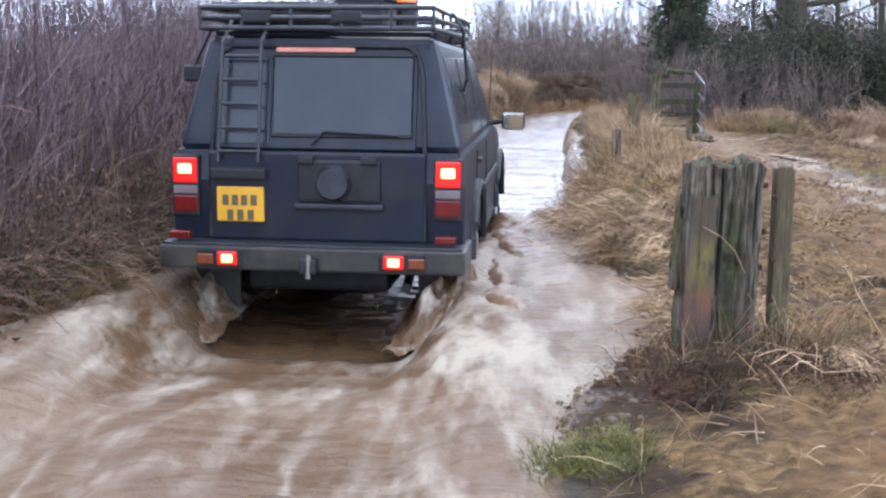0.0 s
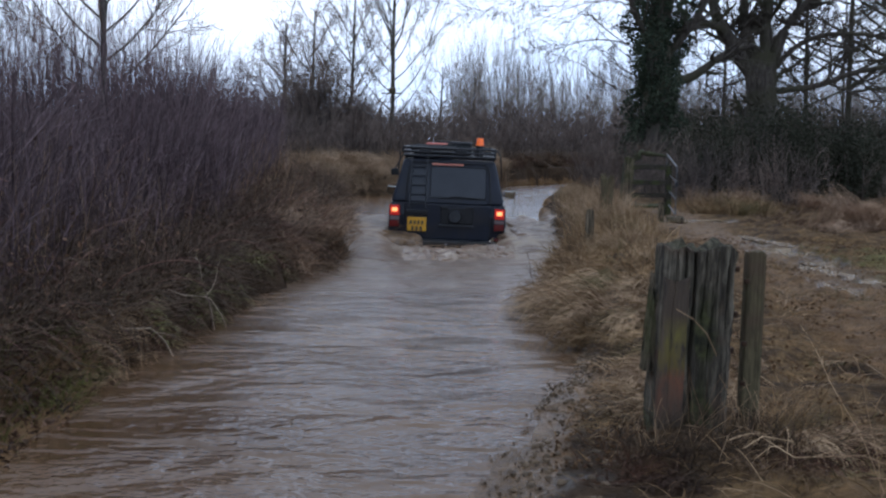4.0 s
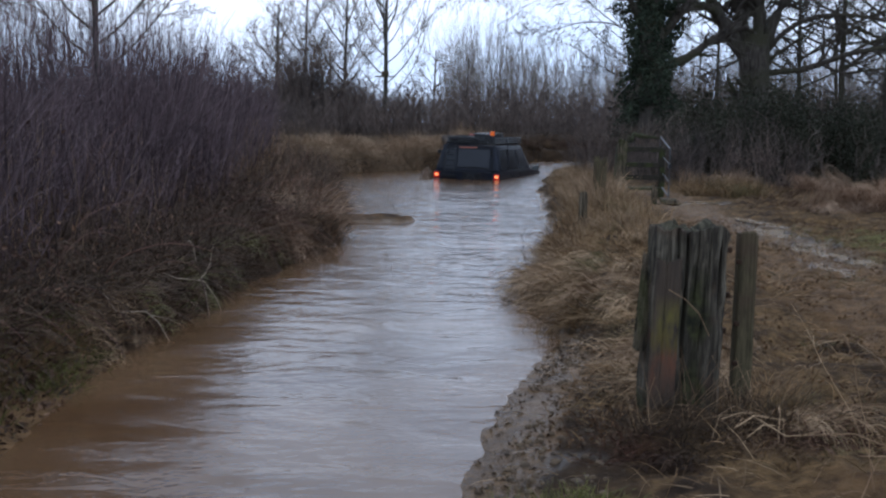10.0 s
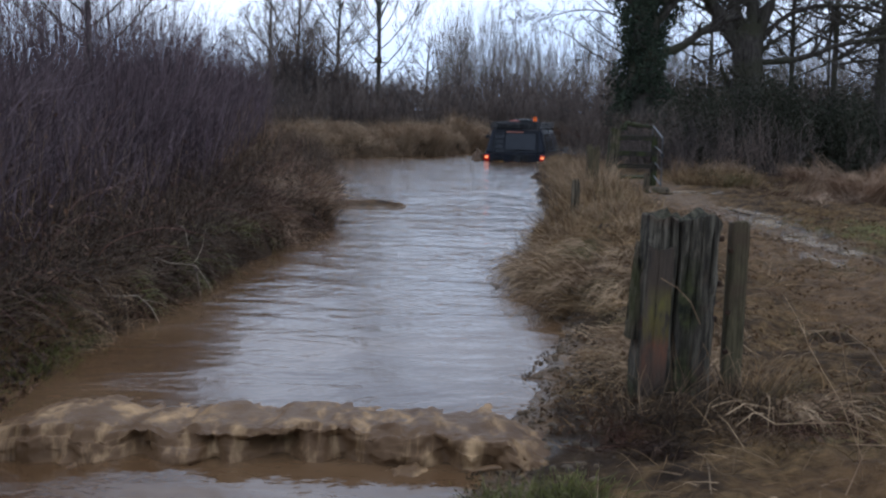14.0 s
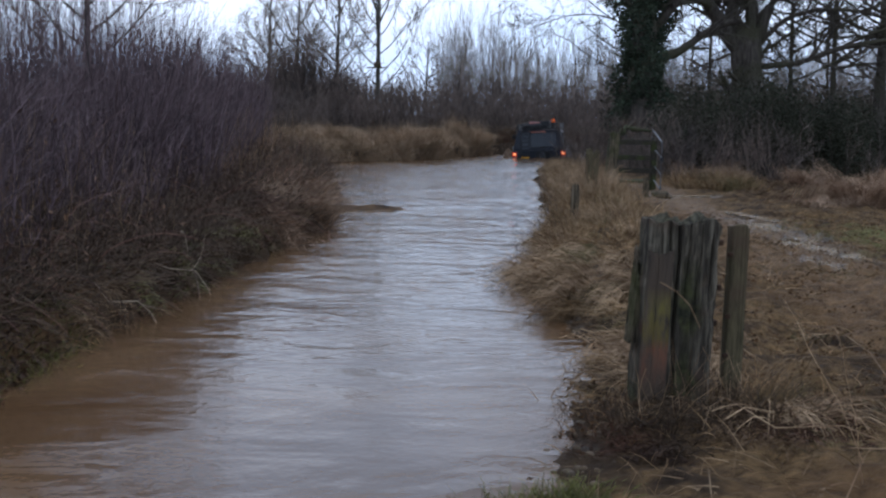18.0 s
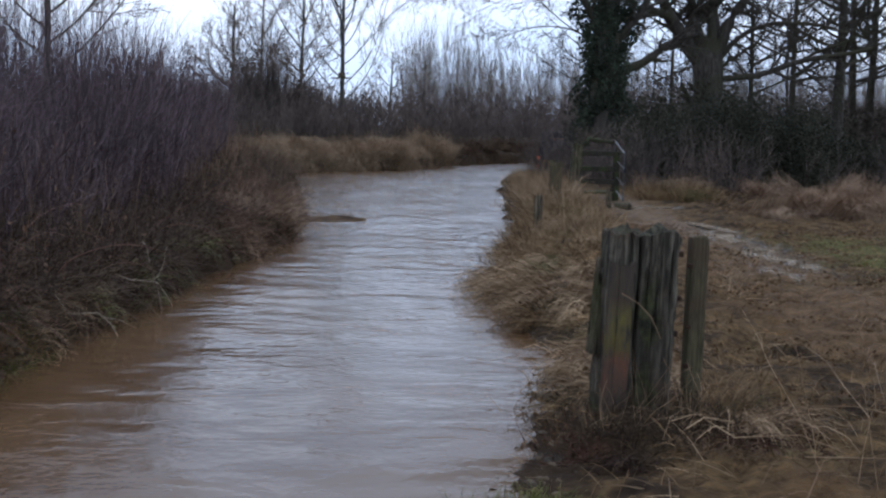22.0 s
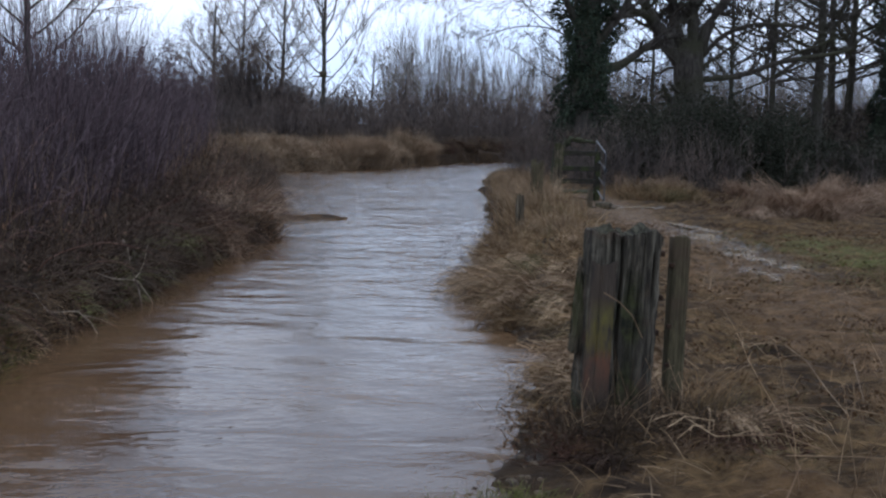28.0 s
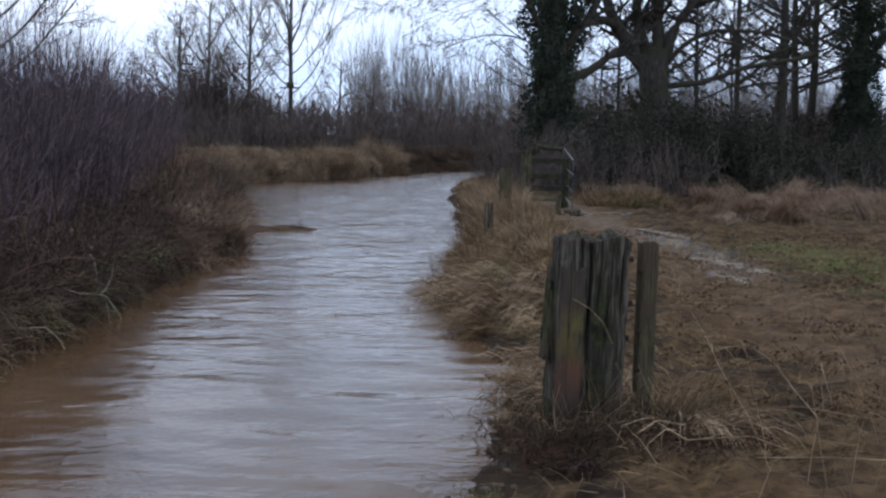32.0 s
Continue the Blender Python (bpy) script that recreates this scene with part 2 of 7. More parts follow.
def ground_material():
    """Trodden winter ground: wet mud on the path and shore, matted dead grass, patches of green; masks come with the mesh."""
    m = bpy.data.materials.new("winter_ground")
    m.use_nodes = True
    n, l = m.node_tree.nodes, m.node_tree.links
    b = n["Principled BSDF"]
    co = n.new("ShaderNodeTexCoord")

    def grain(scale, c0, c1, lo=0.35, hi=0.65):
        t, r = n.new("ShaderNodeTexNoise"), n.new("ShaderNodeValToRGB")
        t.inputs["Scale"].default_value, t.inputs["Detail"].default_value, t.inputs["Roughness"].default_value = scale, 8.0, 0.7
        r.color_ramp.elements[0].position, r.color_ramp.elements[0].color = lo, (*c0, 1)
        r.color_ramp.elements[1].position, r.color_ramp.elements[1].color = hi, (*c1, 1)
        l.new(co.outputs["Object"], t.inputs["Vector"])
        l.new(t.outputs["Fac"], r.inputs[0])
        return t, r.outputs[0]

    t_mud, mud = grain(7.0, (0.056, 0.030, 0.0125), (0.175, 0.099, 0.044))
    t_hay, hay = grain(16.0, (0.050, 0.030, 0.014), (0.190, 0.115, 0.052))
    _, moss = grain(11.0, (0.066, 0.064, 0.022), (0.155, 0.138, 0.050))
    _, soil = grain(5.0, (0.020, 0.012, 0.007), (0.058, 0.036, 0.020))

    def over(below, above, name, spread):
        a, t, ad, mr, mx = n.new("ShaderNodeAttribute"), n.new("ShaderNodeTexNoise"), n.new("ShaderNodeMath"), n.new("ShaderNodeMapRange"), n.new("ShaderNodeMix")
        a.attribute_name = name
        t.inputs["Scale"].default_value, t.inputs["Detail"].default_value = spread, 6.0
        l.new(co.outputs["Object"], t.inputs["Vector"])
        ad.operation = "ADD"
        l.new(a.outputs["Fac"], ad.inputs[0])
        l.new(t.outputs["Fac"], ad.inputs[1])
        mr.inputs["From Min"].default_value, mr.inputs["From Max"].default_value = 0.88, 1.12
        l.new(ad.outputs[0], mr.inputs["Value"])
        mx.data_type = "RGBA"
        l.new(mr.outputs[0], mx.inputs["Factor"])
        l.new(below, mx.inputs[6])
        l.new(above, mx.inputs[7])
        return mx.outputs[2], mr.outputs[0]

    colour, _ = over(soil, hay, "hay", 4.0)
    colour, _ = over(colour, moss, "moss", 3.0)
    colour, wet = over(colour, mud, "mud", 2.2)
    l.new(colour, b.inputs["Base Color"])
    rr = n.new("ShaderNodeMapRange")
    rr.inputs["To Min"].default_value, rr.inputs["To Max"].default_value = 0.95, 0.26
    wa, wm = n.new("ShaderNodeAttribute"), n.new("ShaderNodeMath")
    wa.attribute_name = "wet"
    wm.operation, wm.use_clamp = "MULTIPLY_ADD", True
    wm.inputs[1].default_value = 1.0
    l.new(wa.outputs["Fac"], wm.inputs[0])
    wh = n.new("ShaderNodeMath")
    wh.operation, wh.inputs[1].default_value = "MULTIPLY", 0.22
    l.new(wet, wh.inputs[0])
    l.new(wh.outputs[0], wm.inputs[2])
    l.new(wm.outputs[0], rr.inputs["Value"])
    l.new(rr.outputs[0], b.inputs["Roughness"])
    film = n.new("ShaderNodeMapRange")
    film.inputs["From Min"].default_value, film.inputs["To Min"].default_value, film.inputs["To Max"].default_value = 0.25, 0.10, 0.50
    l.new(wm.outputs[0], film.inputs["Value"])
    l.new(film.outputs[0], b.inputs["Specular IOR Level"])
    bp, lumps, lump_sum = n.new("ShaderNodeBump"), n.new("ShaderNodeMath"), n.new("ShaderNodeMath")
    bp.inputs["Strength"].default_value, bp.inputs["Distance"].default_value = 0.8, 0.05
    lumps.operation, lumps.inputs[1].default_value = "MULTIPLY", 1.6
    l.new(t_mud.outputs["Fac"], lumps.inputs[0])
    l.new(lumps.outputs[0], lump_sum.inputs[0])
    l.new(t_hay.outputs["Fac"], lump_sum.inputs[1])
    l.new(lump_sum.outputs[0], bp.inputs["Height"])
    l.new(bp.outputs[0], b.inputs["Normal"])
    return m


WATER = water_material("flood_water", body=0.59)
CHURN = water_material("churned_water", body=0.72, foam=0.5, ripple=1.6, foam_stretch=(2.6, 0.6, 1.0))
FROTH = water_material("froth", body=0.60, foam_colour=(0.40, 0.34, 0.27, 1), foam=0.95, ripple=1.8, foam_stretch=(1.0, 1.0, 1.0))
WAKE = water_material("wake_water", body=0.46, sheen=0.12, foam_colour=(0.242, 0.203, 0.155, 1), foam=0.95, ripple=2.2, foam_stretch=(1.7, 0.5, 1.0), foam_scale=2.0, still=True)
BREAK = water_material("breaking_water", body=0.62, sheen=0.46, foam_scale=6.0, foam_colour=(0.39, 0.248, 0.130, 1), foam=1.05, ripple=1.3, foam_stretch=(1.5, 0.6, 0.25))
WAKE.node_tree.nodes["Principled BSDF"].inputs["Specular IOR Level"].default_value = 0.28
BREAK.node_tree.nodes["Principled BSDF"].inputs["Specular IOR Level"].default_value = 0.18
BORE = water_material("wave_water", body=0.80, sheen=0.50, foam=0.75, foam_scale=4.5, foam_colour=(0.27, 0.185, 0.115, 1), ripple=1.8, foam_stretch=(1.3, 0.7, 0.5))
BORE.node_tree.nodes["Principled BSDF"].inputs["Specular IOR Level"].default_value = 0.22
SPENT = water_material("spent_water", body=0.66, sheen=0.10, foam=0.85, foam_scale=3.0, foam_colour=(0.27, 0.190, 0.122, 1), ripple=0.6, foam_stretch=(1.2, 1.0, 1.0))
SWELL = water_material("swell_water", body=0.95, ripple=1.5)
GROUND = ground_material()
OSIER = material("osier_bark", (0.043, 0.029, 0.032), (0.158, 0.109, 0.108), 3.0, 0.8, 0, island=0.45, spec=0.2)
DEAD_LEAF = material("dead_leaf", (0.022, 0.012, 0.009), (0.155, 0.085, 0.050), 2.4, 0.7, 0, island=0.6, spec=0.2)
TWIG = material("twig_bark", (0.032, 0.021, 0.014), (0.11, 0.072, 0.047), 3.0, 0.8, 0, island=0.4, spec=0.2)
BARK = material("tree_bark", (0.024, 0.020, 0.017), (0.095, 0.079, 0.063), 6.0, 0.9, 0.8, stretch=(3, 3, 0.6), patch=(0.052, 0.048, 0.028), patch_scale=0.9, distance=0.04, spec=0.2)
BARK_GREY = material("pale_bark", (0.030, 0.027, 0.022), (0.11, 0.10, 0.08), 5.0, 0.85, 0.5, stretch=(3, 3, 0.7), spec=0.2)
# distance haze is put into this colour: far twigs are paler than near bark
HAZED_TWIG = material("hazed_wood_bark", (0.12, 0.100, 0.090), (0.25, 0.21, 0.18), 0.6, 0.9, 0, island=0.35, spec=0.2)
SCRUB = material("scrub_twigs", (0.045, 0.036, 0.032), (0.155, 0.114, 0.091), 0.8, 0.85, 0, island=0.5, spec=0.2)
IVY = material("ivy_leaf", (0.014, 0.022, 0.014), (0.050, 0.062, 0.036), 2.5, 0.8, 0, island=0.4, spec=0.2)
HOLLY = material("bramble_leaf", (0.022, 0.023, 0.015), (0.046, 0.045, 0.028), 1.5, 0.9, 0, island=0.2, spec=0.15)
STRAW = material("dead_grass", (0.112, 0.069, 0.038), (0.480, 0.326, 0.190), 3.2, 0.8, 0, island=0.35, patch=(0.185, 0.112, 0.064), patch_scale=1.5, patch_low=0.46, patch_high=0.66, spec=0.2)
SEDGE = material("brown_sedge", (0.060, 0.034, 0.017), (0.315, 0.196, 0.098), 3.2, 0.85, 0, island=0.45, patch=(0.078, 0.068, 0.026), patch_scale=1.7, patch_low=0.50, patch_high=0.68, spec=0.2)
LITTER = material("leaf_litter", (0.029, 0.014, 0.007), (0.149, 0.080, 0.034), 5.0, 0.8, 0, island=0.55, spec=0.2)
HERB = material("bank_herb", (0.055, 0.058, 0.020), (0.20, 0.175, 0.075), 3.0, 0.75, 0, island=0.45, spec=0.2)
GREEN = material("winter_grass", (0.050, 0.050, 0.012), (0.145, 0.138, 0.038), 3.0, 0.7, 0, island=0.4, spec=0.2)
OLD_OAK = material("weathered_oak", (0.010, 0.008, 0.005), (0.250, 0.195, 0.130), 9.0, 0.92, 0.8, low=0.37, high=0.74, stretch=(4.5, 4.5, 0.40), patch=(0.042, 0.044, 0.014), patch_scale=4.0, distance=0.04, patch_low=0.46, patch_high=0.66, spec=0.2)
MOSS = material("thick_moss", (0.018, 0.021, 0.008), (0.058, 0.060, 0.022), 14.0, 0.95, 0.9, distance=0.03)
MOSSY = material("mossy_timber", (0.036, 0.030, 0.016), (0.125, 0.100, 0.054), 9.0, 0.92, 0.6, stretch=(4, 4, 0.7), patch=(0.080, 0.056, 0.034), patch_scale=5.0, spec=0.2)
STEEL = material("galvanised_steel", (0.055, 0.055, 0.057), (0.12, 0.12, 0.12), 14.0, 0.6, 0.1)
PAINT = material("dark_blue_paint", (0.004, 0.0055, 0.011), (0.009, 0.012, 0.022), 3.5, 0.38, 0.0, patch=(0.019, 0.017, 0.017), patch_scale=2.6, patch_low=0.48, patch_high=0.75, spec=0.26)
SOILED = material("mud_spattered_paint", (0.010, 0.012, 0.014), (0.055, 0.045, 0.034), 6.0, 0.6, 0.1)
TRIM = material("black_plastic", (0.006, 0.006, 0.007), (0.016, 0.016, 0.017), 12.0, 0.6, 0.1, spec=0.3)
RUBBER = material("wet_rubber", (0.008, 0.008, 0.008), (0.022, 0.020, 0.018), 20.0, 0.5, 0.3)
IRON = material("black_steel", (0.010, 0.011, 0.013), (0.03, 0.032, 0.036), 10.0, 0.45, 0.1, metal=0.3)
CHROME = material("dull_chrome", (0.35, 0.35, 0.36), (0.5, 0.5, 0.5), 10.0, 0.3, 0.0, metal=1.0)
CANVAS = material("dark_canvas", (0.010, 0.011, 0.012), (0.028, 0.030, 0.032), 15.0, 0.9, 0.5)
CAN_RED = material("faded_red_plastic", (0.35, 0.07, 0.045), (0.48, 0.12, 0.08), 5.0, 0.5, 0.1)
PLATE_YELLOW = material("yellow_plate", (0.50, 0.24, 0.010), (0.60, 0.30, 0.014), 5.0, 0.4, 0.0)
MARK = material("plate_marks", (0.06, 0.045, 0.02), (0.09, 0.06, 0.025), 5.0, 0.5, 0.0)
GLASS = material("tinted_glass", (0.006, 0.008, 0.012), (0.016, 0.018, 0.024), 1.6, 0.22, 0.0, spec=0.36)
DARK_TIMBER = material("dark_wet_timber", (0.012, 0.010, 0.007), (0.050, 0.042, 0.030), 9.0, 0.9, 0.5, stretch=(4, 4, 0.7), patch=(0.045, 0.050, 0.018), patch_scale=4.0, spec=0.2)
RUST = material("rusty_iron", (0.020, 0.011, 0.007), (0.060, 0.032, 0.018), 30.0, 0.9, 0.4, spec=0.2)
MIRROR = material("mirror_silver", (0.55, 0.58, 0.56), (0.62, 0.65, 0.63), 4.0, 0.08, 0.0, metal=1.0)
TAIL = glow("lit_tail_lamp", (0.60, 0.012, 0.010), 0.08)
TAIL_CORE = glow("tail_bulb", (1.0, 0.30, 0.11), 1.5)
DULL_RED = material("red_lens", (0.08, 0.004, 0.004), (0.13, 0.007, 0.006), 8.0, 0.2, 0.0)
DULL_AMBER = material("amber_lens", (0.11, 0.026, 0.009), (0.17, 0.042, 0.015), 8.0, 0.2, 0.0)
BANK_SEDGE = material("dark_sedge", (0.014, 0.009, 0.006), (0.150, 0.090, 0.048), 1.9, 0.85, 0, island=0.55, patch=(0.060, 0.027, 0.016), patch_scale=1.3, spec=0.2)
UNDERGROWTH = material("withered_undergrowth", (0.030, 0.026, 0.019), (0.100, 0.080, 0.055), 0.7, 0.9, 0, island=0.45, spec=0.2)
RUSSET = material("russet_grass", (0.095, 0.058, 0.036), (0.48, 0.325, 0.215), 1.8, 0.85, 0, island=0.35, patch=(0.19, 0.112, 0.066), patch_scale=0.9, spec=0.2)
REED = material("grey_reed", (0.20, 0.132, 0.078), (0.38, 0.262, 0.165), 2.0, 0.85, 0, island=0.3, spec=0.2)
DULL_WHITE = material("clear_lens", (0.10, 0.075, 0.075), (0.16, 0.12, 0.12), 8.0, 0.2, 0.0)
AMBER = glow("amber_beacon", (1.0, 0.16, 0.02), 0.03)
BRAKE_BAR = material("high_brake_lens", (0.38, 0.10, 0.06), (0.50, 0.17, 0.10), 8.0, 0.3, 0.0)


# ---- mesh helpers ----
def mesh_from(name, verts, faces, mats, smooth=False):
    """A mesh from arrays; faces (n, 3) or (n, 4)."""
    me = bpy.data.meshes.new(name)
    k = faces.shape[1]
    me.vertices.add(len(verts))
    me.vertices.foreach_set("co", np.ascontiguousarray(verts, dtype=np.float32).ravel())
    me.loops.add(faces.size)
    me.loops.foreach_set("vertex_index", np.ascontiguousarray(faces, dtype=np.int32).ravel())
    me.polygons.add(len(faces))
    me.polygons.foreach_set("loop_start", np.arange(0, faces.size, k, dtype=np.int32))
    me.polygons.foreach_set("use_smooth", np.full(len(faces), smooth))
    for m in mats:
        me.materials.append(m)
    me.update(calc_edges=True)
    me.validate()
    return me


LATTICE = np.random.default_rng(99).uniform(-1, 1, (256, 256))


def fbm(x, y, f, octaves=4, gain=0.5, seed=0):
    """Fractal unevenness from smoothed random lattices, about -1 to 1."""
    total, amp = np.zeros_like(np.asarray(x, float)), 1.0
    for k in range(octaves):
        u, v = np.asarray(x, float) * f + 17.3 * (k + seed), np.asarray(y, float) * f + 9.1 * (k + 2 * seed)
        i, j = np.floor(u).astype(int), np.floor(v).astype(int)
        a, b = u - i, v - j
        a, b = a * a * (3 - 2 * a), b * b * (3 - 2 * b)
        L = lambda p, q: LATTICE[p % 256, q % 256]
        total = total + amp * ((L(i, j) * (1 - a) + L(i + 1, j) * a) * (1 - b) + (L(i, j + 1) * (1 - a) + L(i + 1, j + 1) * a) * b)
        f, amp = f * 2.03, amp * gain
    return total


def unit(v):
    return v / np.maximum(np.linalg.norm(v, axis=-1, keepdims=True), 1e-9)


def tubes(P, R, sides=3):
    """Tapered tubes round N polylines of S points: vertices and quads."""
    N, S, _ = P.shape
    tan = np.gradient(P, axis=1)
    tan = unit(tan)
    ref = np.where(np.abs(tan[..., 2:3]) > 0.9, np.array([1.0, 0, 0]), np.array([0, 0, 1.0]))
    a = unit(np.cross(tan, ref))
    b = np.cross(tan, a)
    ang = np.linspace(0, 2 * np.pi, sides, endpoint=False)
    ring = a[:, :, None, :] * np.cos(ang)[None, None, :, None] + b[:, :, None, :] * np.sin(ang)[None, None, :, None]
    V = P[:, :, None, :] + ring * R[:, :, None, None]
    idx = np.arange(N * S * sides).reshape(N, S, sides)
    nxt = np.roll(idx, -1, axis=2)
    Q = np.stack([idx[:, :-1], nxt[:, :-1], nxt[:, 1:], idx[:, 1:]], -1).reshape(-1, 4)
    return V.reshape(-1, 3), Q


def merge(*pieces):
    V, Q, off = [], [], 0
    for v, q in pieces:
        V.append(v), Q.append(q + off)
        off += len(v)
    return np.concatenate(V), np.concatenate(Q)


rng = np.random.default_rng(7)


def grow(base, aim, length, r0, S=6, wob=0.12, up=0.0, taper=0.25):
    """Polylines from base points along aim, wandering a little."""
    N = len(base)
    d = unit(aim)
    P = np.zeros((N, S, 3))
    P[:, 0] = base
    step = (np.broadcast_to(length, (N,)) / (S - 1))[:, None]
    for j in range(1, S):
        d = unit(d + rng.normal(0, wob, (N, 3)) + np.array([0, 0, up]))
        P[:, j] = P[:, j - 1] + d * step
    R = np.broadcast_to(r0, (N,))[:, None] * np.linspace(1, taper, S)[None, :]
    return P, R


def spawn(P, R, k, u0=0.3, u1=1.0, angle=45, spread=12, frac=0.5, S=5, wob=0.14, up=0.05, thick=0.6, least=0.002, taper=0.25):
    """k children on each polyline."""
    N, T, _ = P.shape
    u = rng.uniform(u0, u1, (N, k)) * (T - 1)
    i = np.minimum(u.astype(int), T - 2)
    w = (u - i)[..., None]
    n = np.arange(N)[:, None]
    pos = P[n, i] * (1 - w) + P[n, i + 1] * w
    tan = unit(P[n, i + 1] - P[n, i])
    rad = R[n, i] * (1 - w[..., 0]) + R[n, i + 1] * w[..., 0]
    length = np.linalg.norm(np.diff(P, axis=1), axis=2).sum(1)[:, None]
    perp = unit(np.cross(tan, rng.normal(0, 1, (N, k, 3))))
    a = np.radians(rng.normal(angle, spread, (N, k)))[..., None]
    aim = tan * np.cos(a) + perp * np.sin(a)
    L = length * frac * rng.uniform(0.55, 1.15, (N, k)) * (1.15 - 0.55 * u / (T - 1))
    return grow(pos.reshape(-1, 3), aim.reshape(-1, 3), L.ravel(), np.maximum(rad.ravel() * thick, least), S, wob, up, taper)


def blades(base, aim, length, width, droop=0.5, S=4, wob=0.1):
    """Grass blades: narrow folded strips that bend over."""
    N = len(base)
    P = np.zeros((N, S, 3))
    P[:, 0] = base
    d = unit(aim)
    step = (np.broadcast_to(length, (N,)) / (S - 1))[:, None]
    for j in range(1, S):
        P[:, j] = P[:, j - 1] + d * step
        d = unit(d + rng.normal(0, wob, (N, 3)) - np.array([0, 0, 1.0]) * np.broadcast_to(droop, (N,))[:, None] / (S - 1) * j)
    side = unit(np.cross(unit(aim), rng.normal(0, 1, (N, 3))))
    W = np.broadcast_to(width, (N,))[:, None, None] * np.linspace(1, 0.12, S)[None, :, None] * 0.5
    V = np.stack([P - side[:, None] * W, P + side[:, None] * W], 2)
    idx = np.arange(N * S * 2).reshape(N, S, 2)
    Q = np.stack([idx[:, :-1, 0], idx[:, :-1, 1], idx[:, 1:, 1], idx[:, 1:, 0]], -1).reshape(-1, 4)
    return V.reshape(-1, 3), Q


def leaves(centre, size):
    """Leaf clumps: folded quads turned every way."""
    N = len(centre)
    a = unit(rng.normal(0, 1, (N, 3)))
    b = unit(np.cross(a, rng.normal(0, 1, (N, 3))))
    c = np.cross(a, b)
    s = np.broadcast_to(size, (N,))[:, None]
    V = np.stack([centre - a * s, centre + b * s * 0.55 + c * s * 0.25, centre + a * s, centre - b * s * 0.55 + c * s * 0.25], 1)
    return V.reshape(-1, 3), np.arange(N * 4).reshape(N, 4)


def part(name, bm, mat, parent, label="", smooth=False):
    """Links a bmesh as one mesh object under a thing or a part."""
    me = bpy.data.meshes.new(name)
    for f in bm.faces:
        f.smooth = smooth
    bm.normal_update()
    bm.to_mesh(me)
    bm.free()
    me.materials.append(mat)
    ob = new(name, me)
    ob.parent = parent
    return tagged(ob, label=label)


def piece(name, data, mat, parent, label="", smooth=False):
    """The same from arrays."""
    ob = new(name, mesh_from(name, data[0], data[1], [mat], smooth))
    ob.parent = parent
    return tagged(ob, label=label)


def stuff(name, data, mat, label, category, kind="stuff"):
    return tagged(new(name, mesh_from(name, data[0], data[1], [mat])), label, category, kind=kind)


def empty(name, m, label, category, group=""):
    ob = new(name)
    ob.matrix_world = m
    return tagged(ob, label, category, group)


def hexa(pts, bevel=0.0, seg=2):
    """A solid from eight corners: four below, four above, both counter-clockwise."""
    bm = bmesh.new()
    v = [bm.verts.new(p) for p in pts]
    for f in ((3, 2, 1, 0), (4, 5, 6, 7), (0, 1, 5, 4), (1, 2, 6, 5), (2, 3, 7, 6), (3, 0, 4, 7)):
        bm.faces.new([v[i] for i in f])
    if bevel:
        bmesh.ops.bevel(bm, geom=bm.edges[:], offset=bevel, segments=seg, affect="EDGES", profile=0.6)
    return bm


def block(x0, x1, y0, y1, z0, z1, bevel=0.0, seg=2, top=0.0):
    """A box whose top may be drawn in by top on each side."""
    return hexa([(x0, y0, z0), (x1, y0, z0), (x1, y1, z0), (x0, y1, z0),
                 (x0 + top, y0 + top, z1), (x1 - top, y0 + top, z1), (x1 - top, y1 - top, z1), (x0 + top, y1 - top, z1)], bevel, seg)


def rods(runs, r, sides=8):
    """Round bars along each run of points, in one mesh."""
    bm = bmesh.new()
    for run in runs:
        P = np.array(run, dtype=float)[None]
        V, Q = tubes(P, np.full(P.shape[:2], r), sides)
        vs = [bm.verts.new(p) for p in V]
        for q in Q:
            bm.faces.new([vs[i] for i in q])
        bm.faces.new(vs[:sides][::-1])
        bm.faces.new(vs[-sides:])
    return bm


def disc(c, axis, r0, r1, depth, seg=28):
    """A short cylinder or cone along an axis."""
    bm = bmesh.new()
    m = Matrix.Translation(c) @ Vector((0, 0, 1)).rotation_difference(Vector(axis)).to_matrix().to_4x4()
    bmesh.ops.create_cone(bm, cap_ends=True, segments=seg, radius1=r0, radius2=r1, depth=depth, matrix=m)
    return bm


# ---- the lie of the land: a flooded lane that runs into a river bend ----
LEFT_SHORE = ([0, 4.3, 5.9, 7.3, 8.5, 10.1, 11.4, 12.4, 14, 15.7, 20, 23.3, 28, 31], [-1.85, -1.80, -1.82, -1.84, -1.73, -1.62, -1.38, -1.24, -1.38, -1.45, -1.85, -2.2, -3.0, -6.0])
RIGHT_SHORE = ([0, 3.4, 4.25, 5.4, 6.1, 6.9, 7.9, 9, 10.7, 13.4, 18, 24, 27, 30, 32, 35, 38, 39.5, 41, 43, 48], [-0.15, -0.02, 0.12, 0.38, 0.56, 0.73, 0.78, 0.74, 1.0, 1.36, 1.75, 2.2, 2.5, 3.0, 4.2, 5.8, 7.5, 10.0, 14.0, 22.0, 50.0])
FAR_SHORE = ([-40, -8, -3, -1.5, 0.3, 1.6, 3, 4.5, 8, 12, 20, 60], [22, 27.0, 29.8, 31.5, 33.5, 37.4, 39.8, 42, 45.5, 48, 52, 72])


